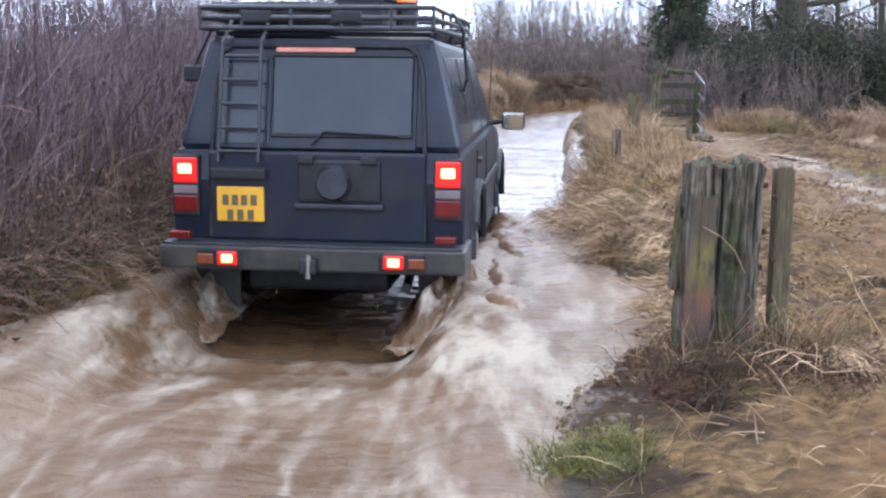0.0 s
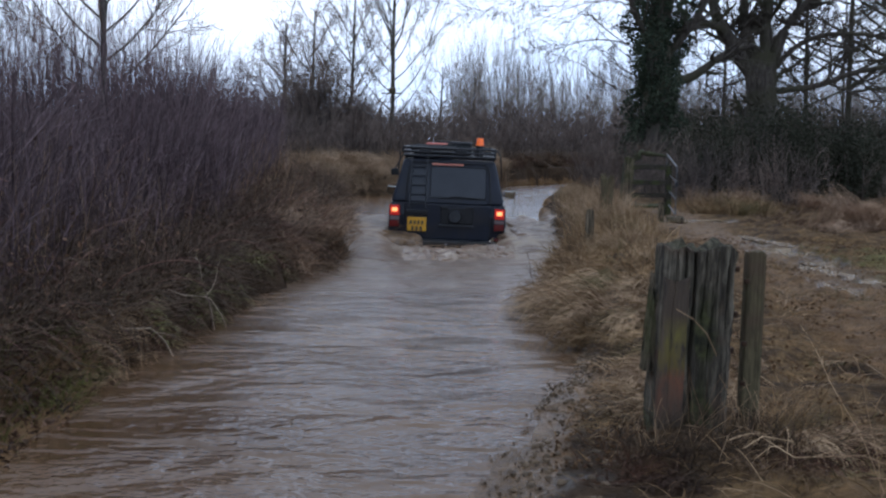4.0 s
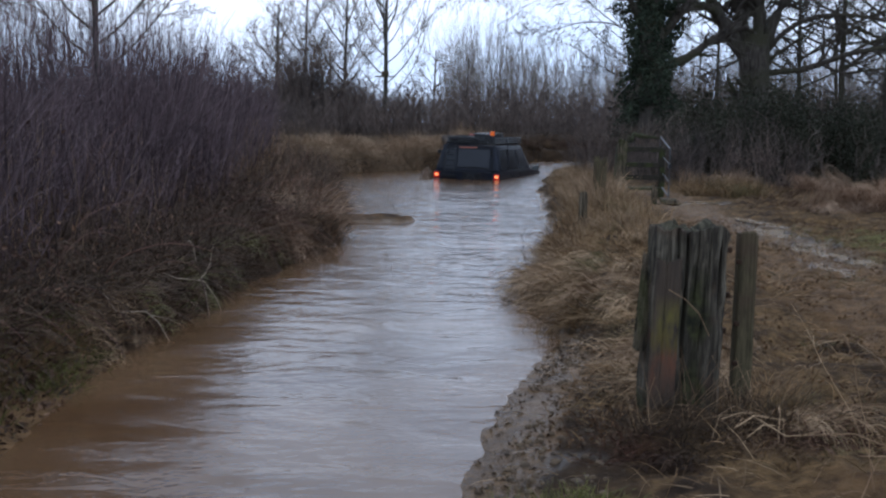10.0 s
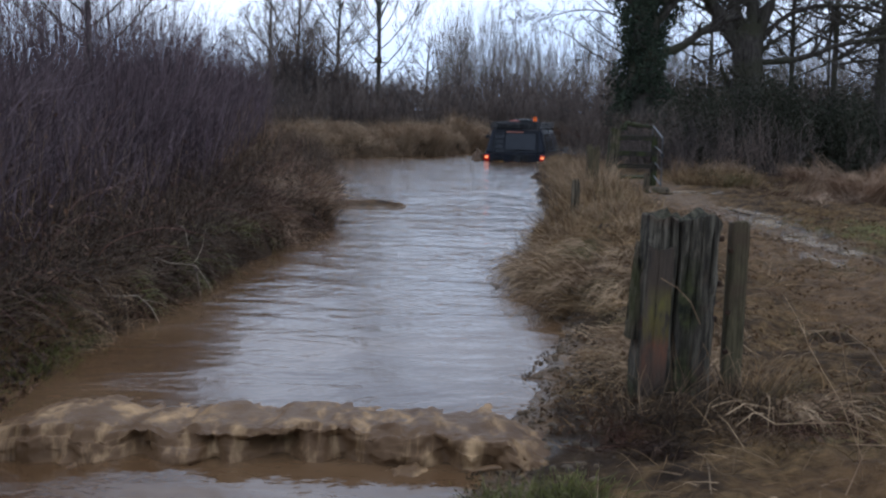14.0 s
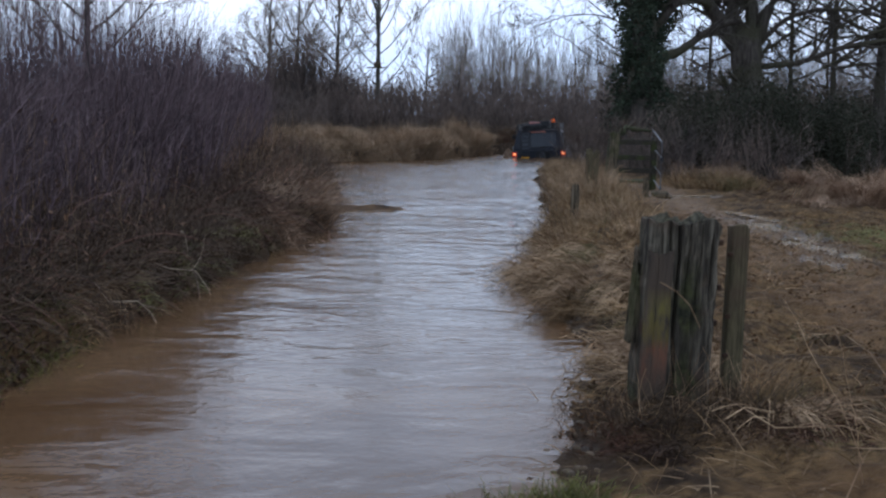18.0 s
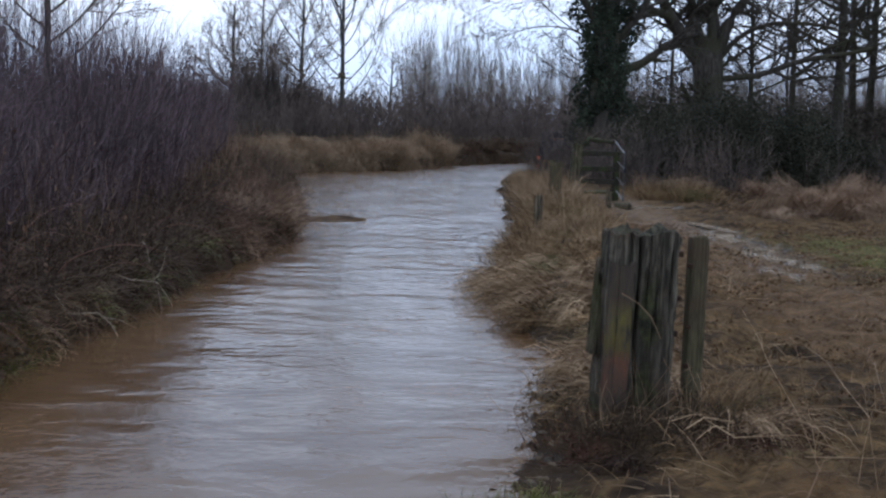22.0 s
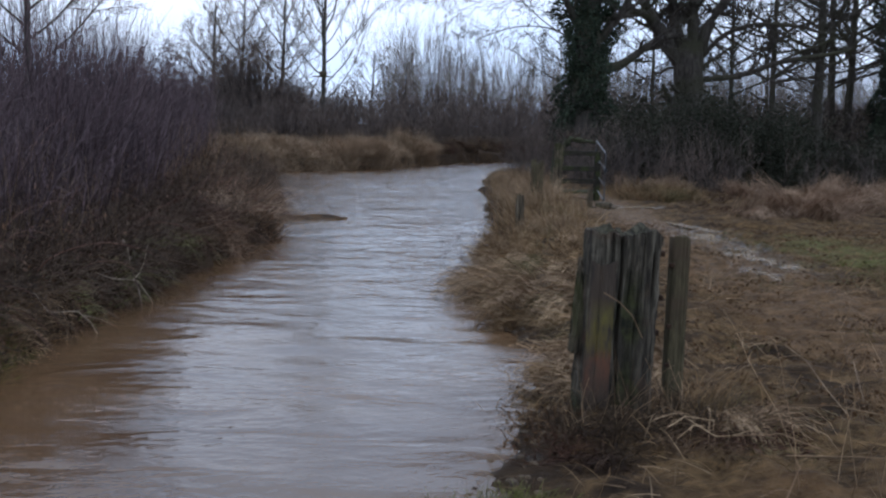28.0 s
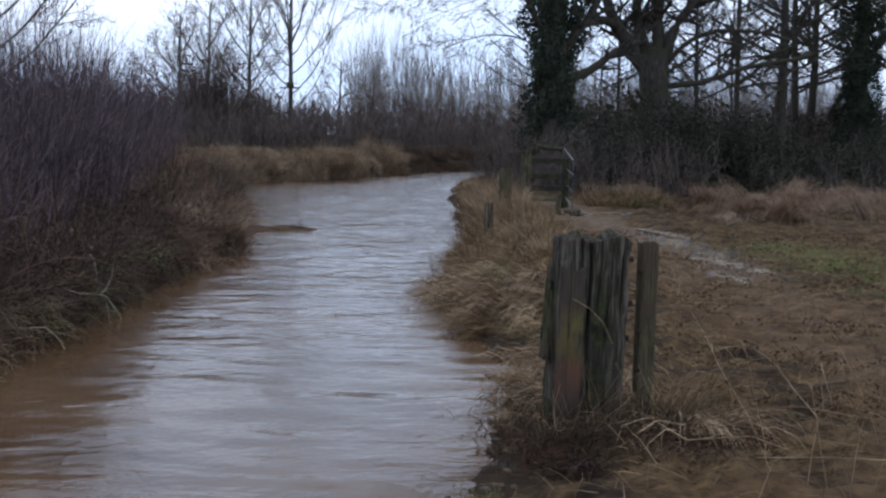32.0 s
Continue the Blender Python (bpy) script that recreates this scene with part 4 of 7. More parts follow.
combed("hanging_sedge", droop_b, 46, (0.22, 0.50), SEDGE, "dark brown dead sedge hanging over the bank", (-0.8, -0.5), 0.45, (0.2, 0.8), (1.0, 2.0))
slope_a = np.array([(float(np.interp(y, *RIGHT_SHORE)) + rng.uniform(0.42, 1.25), y) for y in rng.uniform(5.1, 7.3, 90)])
slope_a, slope_b = split(slope_a, 1.7, -0.05, 12)
combed("slope_straw", slope_a, 34, (0.20, 0.55), STRAW, "pale dead grass drooping down the bank by the post", (-0.8, -0.5), 0.4, (0.2, 0.7), (1.0, 1.9), (0.003, 0.008))
combed("slope_sedge", slope_b, 32, (0.14, 0.38), SEDGE, "brown dead grass drooping down the bank by the post", (-0.8, -0.5), 0.5, (0.2, 0.7), (1.0, 1.9), (0.003, 0.008))
tall = np.array([(float(np.interp(y, *RIGHT_SHORE)) + rng.uniform(0.5, 0.95), y) for y in rng.uniform(13.5, 20.5, 70)])
tussocks("tall_reeds", tall, 16, (0.3, 0.7), 0.10, (-0.05, -0.1), STRAW, "tall dead reeds among the fence posts", 0.7, (0.004, 0.009))
near_a, far_off = droop_a[::2][droop_a[::2][:, 1] < 9.6], droop_a[::2][droop_a[::2][:, 1] >= 9.6]
combed("drooping_sedge", near_a, 62, (0.40, 0.85), STRAW, "long dead sedge drooping over the water's edge", (-0.85, -0.45), 0.4, (0.25, 0.9), (1.0, 1.8), (0.004, 0.010))
combed("bank_tufts", far_off, 50, (0.22, 0.48), STRAW, "pale dead sedge tufts along the bank", (-0.6, -0.7), 0.7, (0.5, 1.5), (0.8, 1.6), (0.004, 0.010))
combed("drooping_tufts", droop_a[1::2], 46, (0.25, 0.55), SEDGE, "brown dead sedge between the pale tufts on the bank", (-0.8, -0.5), 0.6, (0.2, 0.9), (1.0, 1.9), (0.004, 0.010))
tussocks("brown_reeds", bank[(bank[:, 1] > 9) & (bank[:, 1] < 20)][::2], 24, (0.15, 0.5), 0.16, (-0.1, -0.1), SEDGE, "brown dead sedge on the bank top")
far = np.array([(x, np.interp(x, *FAR_SHORE) + 0.04 + 2.0 * rng.uniform(0, 1) ** 1.5) for x in rng.uniform(-7, 1.9, 330)])
far_a, far_b = split(far, 0.8, -0.05, 4)
combed("far_reeds", far_a, 110, (0.50, 1.0), REED, "russet dead reed tussocks along the far bank", (0.2, -1.0), 1.3, (1.0, 3.0), (0.5, 1.2), (0.010, 0.018), 0.16)
combed("far_sedge", far_b, 90, (0.35, 0.80), REED, "tan dead sedge drooping along the far bank", (0.2, -1.0), 1.3, (0.6, 2.0), (0.7, 1.5), (0.010, 0.018), 0.16)
rim = np.array([(x, np.interp(x, *FAR_SHORE) + 0.75 + 1.3 * rng.uniform(0, 1)) for x in rng.uniform(1.5, 14, 170)])
combed("rim_sedge", rim, 60, (0.25, 0.55), BANK_SEDGE, "low brown sedge on the rim of the far cut bank", (0.2, -1.0), 1.5, (0.5, 2.0), (0.7, 1.5), (0.010, 0.018), 0.16)
field = np.stack([rng.uniform(1.6, 16, 1500), rng.uniform(4, 30, 1500)], -1)
lane_x = np.interp(field[:, 1], [2, 4, 6, 9, 12, 16, 20, 30], [2.9, 3.3, 3.2, 3.1, 3.3, 3.7, 4.0, 6.0])
field = field[(np.abs(field[:, 0] - lane_x) > 0.75) & (field[:, 0] > np.interp(field[:, 1], *RIGHT_SHORE) + 0.8)]
tussocks("meadow_grass", field, 14, (0.05, 0.14), 0.12, (0, 0), SEDGE, "short trampled brown winter grass on the meadow", 0.8, (0.003, 0.007))
heap = np.concatenate([np.stack([rng.normal(cx, sx, k), rng.normal(cy, 0.30, k)], -1) for cx, cy, sx, k in ((6.15, 15.7, 0.32, 16), (5.75, 22.2, 0.25, 9), (7.1, 16.4, 0.35, 8), (8.9, 17.6, 0.45, 12), (10.8, 18.8, 0.6, 12), (7.7, 20.4, 0.4, 9), (12.8, 19.8, 0.8, 10), (9.8, 21.3, 0.7, 9))])
combed("meadow_tussocks", heap, 120, (0.45, 0.95), RUSSET, "rank pale russet grass tussocks under the trees", (-0.3, -1.0), 1.3, (0.8, 2.6), (0.7, 1.5), (0.005, 0.011), 0.10)
low = np.stack([rng.uniform(4.9, 15, 190), rng.uniform(15.2, 23.0, 190)], -1)
combed("meadow_sedge", low, 44, (0.15, 0.42), BANK_SEDGE, "low dark brown dead herbage under the trees", (0, -1.0), 1.6, (0.3, 1.4), (0.8, 1.8), (0.006, 0.012), 0.18)
gate_heap = np.array([(x, y) for x, y in zip(rng.uniform(4.5, 5.6, 40), rng.uniform(18.5, 20.5, 40))])
tussocks("gate_tussocks", gate_heap, 60, (0.2, 0.55), 0.15, (-0.1, -0.2), SEDGE, "brown grass tuft beside the gate", 1.1, (0.005, 0.012))
# straw and dead leaves trodden flat on the meadow
litter = np.stack([rng.uniform(0.35, 5.2, 1100), rng.uniform(3.0, 12.0, 1100)], -1)
litter = litter[litter[:, 0] > np.interp(litter[:, 1], *RIGHT_SHORE) + 0.22]
lit_a, lit_b = split(litter, 1.2, 0.1, 9)
tussocks("trodden_straw", lit_a, 6, (0.08, 0.30), 0.10, (0, 0), STRAW, "pale straw trodden flat into the mud", 0.4, (0.003, 0.006), "straw", 0.12)
tussocks("trodden_grass", lit_b, 12, (0.06, 0.20), 0.10, (0, 0), SEDGE, "brown dead grass trodden flat", 0.5, (0.003, 0.007), "grass", 0.25)
n = 42000
x, y = rng.uniform(0.3, 6.5, n), 4.4 + 9.7 * rng.uniform(0, 1, n) ** 1.2
keep = (x > np.interp(y, *RIGHT_SHORE) + 0.25) & (fbm(x, y, 1.6, 3, 0.6, 41) > -0.35)
x, y = x[keep], y[keep]
c = on_land(x, y)
c[:, 2] += rng.uniform(0.0, 0.012, len(x))
stuff("leaf_litter", leaves(c, np.minimum(0.005 + rng.gamma(1.6, 0.004, len(x)), 0.018)), LITTER, "sodden dark brown leaf litter trodden into the meadow", "leaves")
greens = np.stack([rng.uniform(4.0, 6.6, 160), rng.uniform(8.0, 13.0, 160)], -1)
tussocks("meadow_green", split(greens, 0.8, 0.0, 3)[0], 40, (0.04, 0.10), 0.14, (0, 0), GREEN, "thin green grass on the meadow", 0.8, (0.003, 0.006))
# round the old post
root = np.array([(x, y) for x, y in zip(rng.uniform(0.66, 1.7, 170), rng.uniform(4.15, 4.8, 170)) if not (0.86 < x < 1.26 and y > 4.5)])
tussocks("post_grass", root[::2], 18, (0.05, 0.14), 0.06, (-0.05, -0.4), BANK_SEDGE, "dead grass and stalks matted round the old post", 1.0, (0.003, 0.007))
near = np.array([(x, y) for x, y in zip(rng.uniform(0.20, 0.60, 26), rng.uniform(3.38, 3.72, 26))])
tussocks("near_turf", near, 42, (0.05, 0.13), 0.05, (0, 0), GREEN, "small patch of green grass on the shore", 0.9, (0.003, 0.006))
lefty = np.array([(x, y) for x, y in zip(rng.uniform(-2.55, -1.95, 50), rng.uniform(4.6, 6.2, 50))])
tussocks("left_turf", lefty, 45, (0.06, 0.16), 0.06, (0.2, -0.1), GREEN, "green grass at the foot of the bank", 0.9, (0.003, 0.007))


herbs = np.array([(float(np.interp(y, *LEFT_SHORE)) - o, y) for y, o in zip(rng.uniform(5.6, 12.5, 90), rng.uniform(0.02, 0.40, 90))])
herbs, straws = split(herbs, 0.9, 0.0, 14)
combed("bank_herbs", herbs, 20, (0.14, 0.34), HERB, "yellow-green herbs and bramble leaves on the dark bank", (0.7, -0.5), 1.0, (0.4, 1.6), (0.8, 1.8), (0.008, 0.018), 0.05, "herbs")
combed("bank_straw", straws, 22, (0.18, 0.45), STRAW, "pale dead grass wisps on the dark bank", (0.8, -0.4), 0.8, (0.2, 0.9), (1.0, 1.9), (0.003, 0.007))


def build_dry_stalks():
    """Tall dry grass stalks with feathery heads close by."""
    n = 16
    base = on_land(rng.uniform(1.45, 2.3, n), rng.uniform(3.0, 4.3, n))
    aim = np.stack([rng.normal(-0.25, 0.35, n), rng.normal(0.0, 0.3, n), np.ones(n)], -1)
    P, R = grow(base, aim, rng.uniform(0.35, 0.95, n), 0.0018, 7, 0.06, -0.05)
    P2, R2 = spawn(P, R, 9, 0.72, 1.0, 24, 8, 0.10, 4, 0.1, 0.0, 0.7, 0.0012)
    return stuff("dry_stalks", merge(tubes(P, R), tubes(P2, R2)), STRAW, "tall dry pale grass stalks beside the path", "grass")


build_dry_stalks()


def build_clods():
    """Clods, stones and leaf scraps along the trodden shore."""
    n = 420
    y = rng.uniform(3.6, 7.4, n)
    x = np.interp(y, *RIGHT_SHORE) + 0.16 + rng.gamma(1.7, 0.13, n)
    c = on_land(x, y)
    r = np.minimum(0.004 + rng.gamma(1.4, 0.005, n), 0.018)
    ang = np.linspace(0, 2 * np.pi, 7, endpoint=False)
    V, Q = [], []
    P = np.stack([c - np.array([0, 0, 0.01]), c + np.array([0, 0, 0.3]) * r[:, None], c + np.stack([0 * r, 0 * r, 0.75 * r], -1), c + np.stack([0 * r, 0 * r, 0.85 * r], -1)], 1)
    R = r[:, None] * np.array([1.1, 1.0, 0.6, 0.05]) * rng.uniform(0.75, 1.25, (n, 4))
    return stuff("mud_clods", tubes(P, R, 7), CLOD, "dark clods and scraps on the muddy shore", "clods")


CLOD = material("clod", (0.040, 0.025, 0.013), (0.110, 0.072, 0.038), 9.0, 0.9, 0.3, island=0.4)
build_clods()


def build_drift_litter():
    """Dead leaves and sodden scraps left in wisps along the waterline."""
    r = np.random.default_rng(23)
    c = []
    for k in range(50):
        y0 = r.uniform(3.5, 7.3)
        x0 = float(np.interp(y0, *RIGHT_SHORE)) + abs(r.normal(0.12, 0.16))
        m = r.integers(8, 26)
        s = r.normal(0, 0.11, m)
        c.append(np.stack([x0 + 0.25 * s + r.normal(0, 0.025, m), y0 + s + r.normal(0, 0.02, m)], -1))
    c = np.concatenate(c)
    P = on_land(c[:, 0], c[:, 1]) + np.array([0, 0, 0.004])
    return stuff("drift_litter", leaves(P, r.uniform(0.006, 0.018, len(P))), CLOD, "dark sodden leaves and scraps along the waterline", "litter")


build_drift_litter()


# ---- trees ----
def tree(name, where, label, trunk, limbs, bark, twig, levels=((7, 0.55, 45), (6, 0.5, 40), (5, 0.5, 35)), seed=1, up=0.05, least=0.006, sides=8, category="tree", wob=0.14, leaf=None):
    """A bare tree: trunk and main limbs along given lines, then ever finer branches."""
    global rng
    keep, rng = rng, np.random.default_rng(seed)
    x, y = where
    z = float(land(x, y))
    ob = empty(name, pose(x, y, z), label, category)

    def line(pts, r0, r1, S=12):
        pts = np.array(pts, float)
        u = np.linspace(0, len(pts) - 1, S)
        P = np.stack([np.interp(u, np.arange(len(pts)), pts[:, k]) for k in range(3)], -1)
        k = np.array([0.25, 0.5, 0.25])
        for _ in range(2):
            P[1:-1] = P[:-2] * k[0] + P[1:-1] * k[1] + P[2:] * k[2]
        P[1:-1] += rng.normal(0, 0.012 * r0 * 6, (S - 2, 3))
        return P[None], np.linspace(r0, r1, S)[None]

    tp, tr_ = line([p[:3] for p in trunk[0]], trunk[1], trunk[2])
    tr_[:, 0] *= 1.35
    tr_[:, 1] *= 1.1
    piece("trunk", tubes(tp, tr_, 14), bark, ob, smooth=True)
    LP, LR = [], []
    for pts, r0, r1 in limbs:
        p, r = line(pts, r0, r1)
        piece("limb", tubes(p, r, sides), bark, ob, smooth=True)
        LP.append(p), LR.append(r)
    LP.append(tp), LR.append(tr_)
    P, R = np.concatenate(LP), np.concatenate(LR)
    fine = []
    for k, (count, frac, angle) in enumerate(levels):
        P, R = spawn(P, R, count, 0.35 if k == 0 else 0.2, 1.0, angle, 12, frac, (7, 5, 4)[min(k, 2)], wob, up, 0.55, least, 0.3)
        R = np.clip(R, 0.7 * least, 0.055)
        fine.append(tubes(P, R, 5 if k == 0 else 3))
    piece("crown", merge(*fine), twig, ob, "bare branches and twigs")
    if leaf:
        leaf(ob)
    rng = keep
    return ob


def ivy_coat(ob):
    """Ivy that sleeves the trunk."""
    n = 24000
    h = rng.uniform(0.5, 7.5, n)
    a = rng.uniform(0, 2 * np.pi, n)
    r = (0.42 + 0.20 * np.sin(1.7 * h + 2 * a) + 0.13 * np.sin(4.1 * h - 3 * a)) * np.interp(h, [0, 1.5, 3.5, 5, 8], [0.7, 1.1, 1.35, 1.15, 1.0]) + rng.normal(0, 0.10, n)
    c = np.stack([r * np.cos(a), r * np.sin(a), h], -1)
    piece("ivy", leaves(c, rng.uniform(0.03, 0.065, n)), IVY, ob, "dark green ivy sleeve")


# ivy-clad tree by the gate
tree("ivy_tree", (5.4, 28.5), "tall tree with its trunk sleeved in dark ivy", ([(0, 0, -0.2), (0.05, 0, 3), (0.1, 0, 5.5), (0.3, 0.2, 9), (0.2, 0.3, 13.5)], 0.42, 0.12),
     [([(0, 0, 4.0), (-0.9, -0.3, 4.9), (-2.2, -0.6, 4.7), (-3.9, -0.8, 3.9)], 0.018, 0.004),
      ([(0.05, 0, 4.8), (-1.2, 0, 5.6), (-2.8, -0.2, 5.3), (-4.6, -0.2, 4.5)], 0.020, 0.004),
      ([(0.05, 0, 3.3), (-0.9, 0.3, 3.9), (-1.9, 0.5, 3.9), (-2.9, 0.6, 3.5)], 0.026, 0.006),
      ([(0.05, 0, 5.2), (-1.5, 0.4, 6.2), (-3.2, 0.6, 6.0), (-4.4, 0.6, 5.2)], 0.034, 0.006),
      ([(0, 0, 2.6), (1.0, 0.2, 2.9), (1.8, 0.3, 3.6), (2.6, 0.2, 3.8)], 0.15, 0.06),
      ([(0, 0, 3.2), (0.9, -0.1, 4.3), (1.6, -0.2, 5.6)], 0.14, 0.06),
      ([(0, 0, 3.4), (-0.5, -0.3, 4.2), (-1.2, -0.7, 5.6)], 0.13, 0.05)]
     + [([(0.2, 0.1, h), (1.2 * c, 1.2 * s, h + 1.0), (2.6 * c, 2.6 * s, h + 2.1), (4.4 * c, 4.4 * s, h + 3.4)], 0.13, 0.045)
        for h, c, s in ((7.4, -1.0, -0.2), (7.8, 0.5, -0.8), (8.2, -0.6, 0.7), (8.7, -0.9, -0.6), (9.2, 0.9, 0.3), (9.8, -1.0, 0.3), (10.4, 0.1, -1.0), (11.0, -0.7, -0.5))],
     BARK, BARK, ((11, 0.42, 48), (7, 0.55, 40), (4, 0.65, 36)), 11, -0.01, 0.005, leaf=ivy_coat)

# spreading oak
tree("oak_tree", (9.15, 32.0), "broad leafless oak with heavy spreading limbs", ([(0, 0, -0.2), (0.02, 0, 1.5), (0, 0, 3.0), (-0.05, 0, 3.9)], 0.40, 0.46),
     [([(-0.30, 0, 3.3), (-0.68, 0, 3.8), (-1.08, 0, 4.35), (-1.42, 0.1, 4.95), (-1.75, 0.3, 6.4)], 0.25, 0.13),
      ([(-0.95, 0, 4.3), (-1.5, -0.1, 4.75), (-2.0, -0.1, 4.65), (-2.6, -0.2, 4.4), (-3.3, -0.2, 4.5)], 0.15, 0.07),
      ([(-0.25, 0, 3.5), (-0.40, 0.1, 4.2), (-0.56, 0.2, 4.9), (-0.7, 0.3, 7.2)], 0.22, 0.11),
      ([(0.05, 0, 3.5), (0.08, 0.1, 4.2), (0.10, 0.1, 5.0), (0.05, 0.1, 7.4)], 0.24, 0.12),
      ([(0.20, 0, 3.4), (0.42, -0.1, 4.2), (0.70, -0.2, 4.85), (1.15, -0.3, 5.3), (2.2, -0.5, 6.6)], 0.20, 0.09),
      ([(0.30, 0, 3.3), (0.44, -0.2, 3.67), (0.88, -0.3, 4.1), (1.45, -0.4, 4.43), (2.48, -0.5, 4.47), (3.15, -0.6, 4.37), (3.9, -0.6, 4.15)], 0.085, 0.05),
      ([(0.10, 0, 2.75), (0.86, -0.3, 2.84), (1.45, -0.5, 2.84), (1.95, -0.7, 3.18), (2.7, -0.8, 3.38), (3.7, -0.9, 3.52), (4.6, -1.0, 3.75)], 0.10, 0.06),
      ([(2.45, -0.7, 3.32), (3.03, -0.8, 3.64), (3.63, -0.9, 3.85), (4.4, -1.0, 4.2)], 0.05, 0.03),
      ([(0.72, -0.25, 3.78), (1.16, -0.2, 3.49), (1.40, -0.2, 3.10)], 0.04, 0.02),
      ([(-0.3, 0, 3.2), (-0.9, 0.2, 2.95), (-1.5, 0.3, 2.7)], 0.04, 0.02),
      ([(-1.75, 0.3, 6.3), (-2.6, 0.2, 8.0), (-4.0, 0.0, 9.8), (-5.4, -0.3, 11.2)], 0.13, 0.05),
      ([(-0.7, 0.3, 7.1), (-1.2, 0.3, 9.0), (-2.0, 0.4, 11.5), (-2.6, 0.5, 13.5)], 0.11, 0.05),
      ([(0.05, 0.1, 7.3), (0.2, -0.2, 9.5), (0.1, -0.4, 12.0), (0.4, -0.5, 14.0)], 0.12, 0.05),
      ([(2.2, -0.5, 6.5), (3.2, -0.8, 8.2), (4.0, -1.0, 10.0), (5.0, -1.2, 11.5)], 0.09, 0.04)],
     BARK, BARK, ((13, 0.42, 52), (8, 0.55, 44), (5, 0.65, 40)), 12, 0.01, 0.006)

# slender tree beyond the river
tree("alder_tree", (-2.25, 43.5), "slender leafless tree with rising branches beyond the river", ([(0, 0, -0.2), (0, 0, 3), (0.05, 0, 6), (0, 0, 10)], 0.105, 0.03),
     [([(0, 0, h), (0.45 * s, 0.15 * c, h + 0.35), (1.05 * s * f, 0.3 * c, h + 1.3), (1.6 * s * f, 0.4 * c, h + 2.9 * f)], 0.028, 0.009)
      for h, s, c, f in ((1.3, 1, 1, 1.1), (1.5, -1, -1, 1.2), (1.9, 0.9, -1, 1.3), (2.2, -0.95, 1, 1.25), (2.7, 1, 0.3, 1.15), (3.0, -0.9, 0.2, 1.1), (3.4, 0.8, -1, 1.0), (3.8, -0.8, 1, 1.0), (4.4, 0.7, 1, 0.9), (4.8, -0.6, -1, 0.9), (5.5, 0.5, 0, 0.9), (5.9, -0.5, 0, 0.9))],
     BARK_GREY, BARK_GREY, ((8, 0.5, 32), (5, 0.55, 30), (3, 0.65, 28)), 13, 0.12, 0.006)

# tree in the osier thicket
for k, (x, y, h) in enumerate(((-5.0, 15.8, 1.0),)):
    tree("thicket_tree", (x, y), "young leafless tree standing in the osier thicket", ([(0, 0, -0.1), (0, 0, 1.5 * h), (0.02, 0, 3.2 * h), (0, 0, 6 * h)], 0.065 * h, 0.02),
         [([(0, 0, h * (1.2 + 0.2 * j)), (0.45 * s, 0.1 * s, h * (1.5 + 0.22 * j)), (1.1 * s, 0.1, h * (2.2 + 0.28 * j)), (1.7 * s, 0.1, h * (3.0 + 0.3 * j))], 0.020, 0.005) for j in range(13) for s in ((1 if j % 2 else -1),)],
         BARK_GREY, TWIG, ((12, 0.42, 40), (6, 0.5, 36), (4, 0.6, 32)), 14 + k, 0.08, 0.0035)

# trees of the copse behind the meadow
for k, (x, y, r, h, lean) in enumerate(((10.9, 33.2, 0.10, 8, -0.2), (12.55, 34.2, 0.12, 10, -0.1), (15.2, 42, 0.08, 9, -0.1), (13.95, 34, 0.21, 11, -0.1), (15.75, 37, 0.17, 10, -0.5), (15.85, 36, 0.165, 11, 0.0), (16.75, 34.5, 0.36, 11, 0.1),
                                        (18.9, 36, 0.22, 10, 0.2), (20.5, 39, 0.24, 11, -0.1), (22.5, 37, 0.30, 11, 0.2), (24.0, 42, 0.22, 10, 0.1), (10.3, 44, 0.05, 7, 0.1), (8.3, 47, 0.09, 8, 0.1), (12.6, 50, 0.10, 9, 0.0))):
    limbs = [([(0, 0, h * f), (0.8 * s, 0.3 * c, h * f + 0.3), (1.7 * s, 0.6 * c, h * f + 0.8), (2.6 * s, 0.8 * c, h * f + 1.5)], min(0.07, r * 0.4), 0.022)
             for f, s, c in ((0.30, 1, 0.5), (0.35, -1, 0.4), (0.41, 0.7, -1), (0.46, -0.8, 0.8), (0.52, 0.9, 0.2), (0.6, -0.9, -0.5), (0.68, 0.8, 0.3))]
    tree("copse_tree", (x, y), "copse tree with its thick trunk sleeved in ivy" if r == 0.36 else "leafless tree of the dark copse behind the meadow", ([(0, 0, -0.2), (lean * 0.3, 0, h * 0.4), (lean, 0, h)], r, r * 0.3), limbs, BARK, BARK,
         ((9, 0.45, 52), (6, 0.55, 42), (4, 0.65, 38)), 30 + k, 0.02, 0.006, 6, leaf=ivy_coat if r == 0.36 else None)


def shrub_band(name, xs, ys, tall, label, mat, category="scrub", k=4, r=(0.006, 0.014), lean=0.3, least=0.005, k2=0):
    """Scrub: many stems with shoots, heights given for each root."""
    n = len(xs)
    base = on_land(xs, ys)
    aim = np.stack([rng.normal(0, lean, n), rng.normal(0, lean, n), np.ones(n)], -1)
    P, R = grow(base, aim, tall, rng.uniform(r[0], r[1], n), 4, 0.15, 0.02)
    P2, R2 = spawn(P, R, k, 0.15, 1.0, 42, 14, 0.48, 3, 0.18, 0.03, 0.55, least)
    pieces = [tubes(P, R), tubes(P2, R2)]
    if k2:
        P3, R3 = spawn(P2, R2, k2, 0.2, 1.0, 40, 14, 0.5, 3, 0.16, 0.02, 0.6, least)
        pieces.append(tubes(P3, R3))
    return stuff(name, merge(*pieces), mat, label, category)


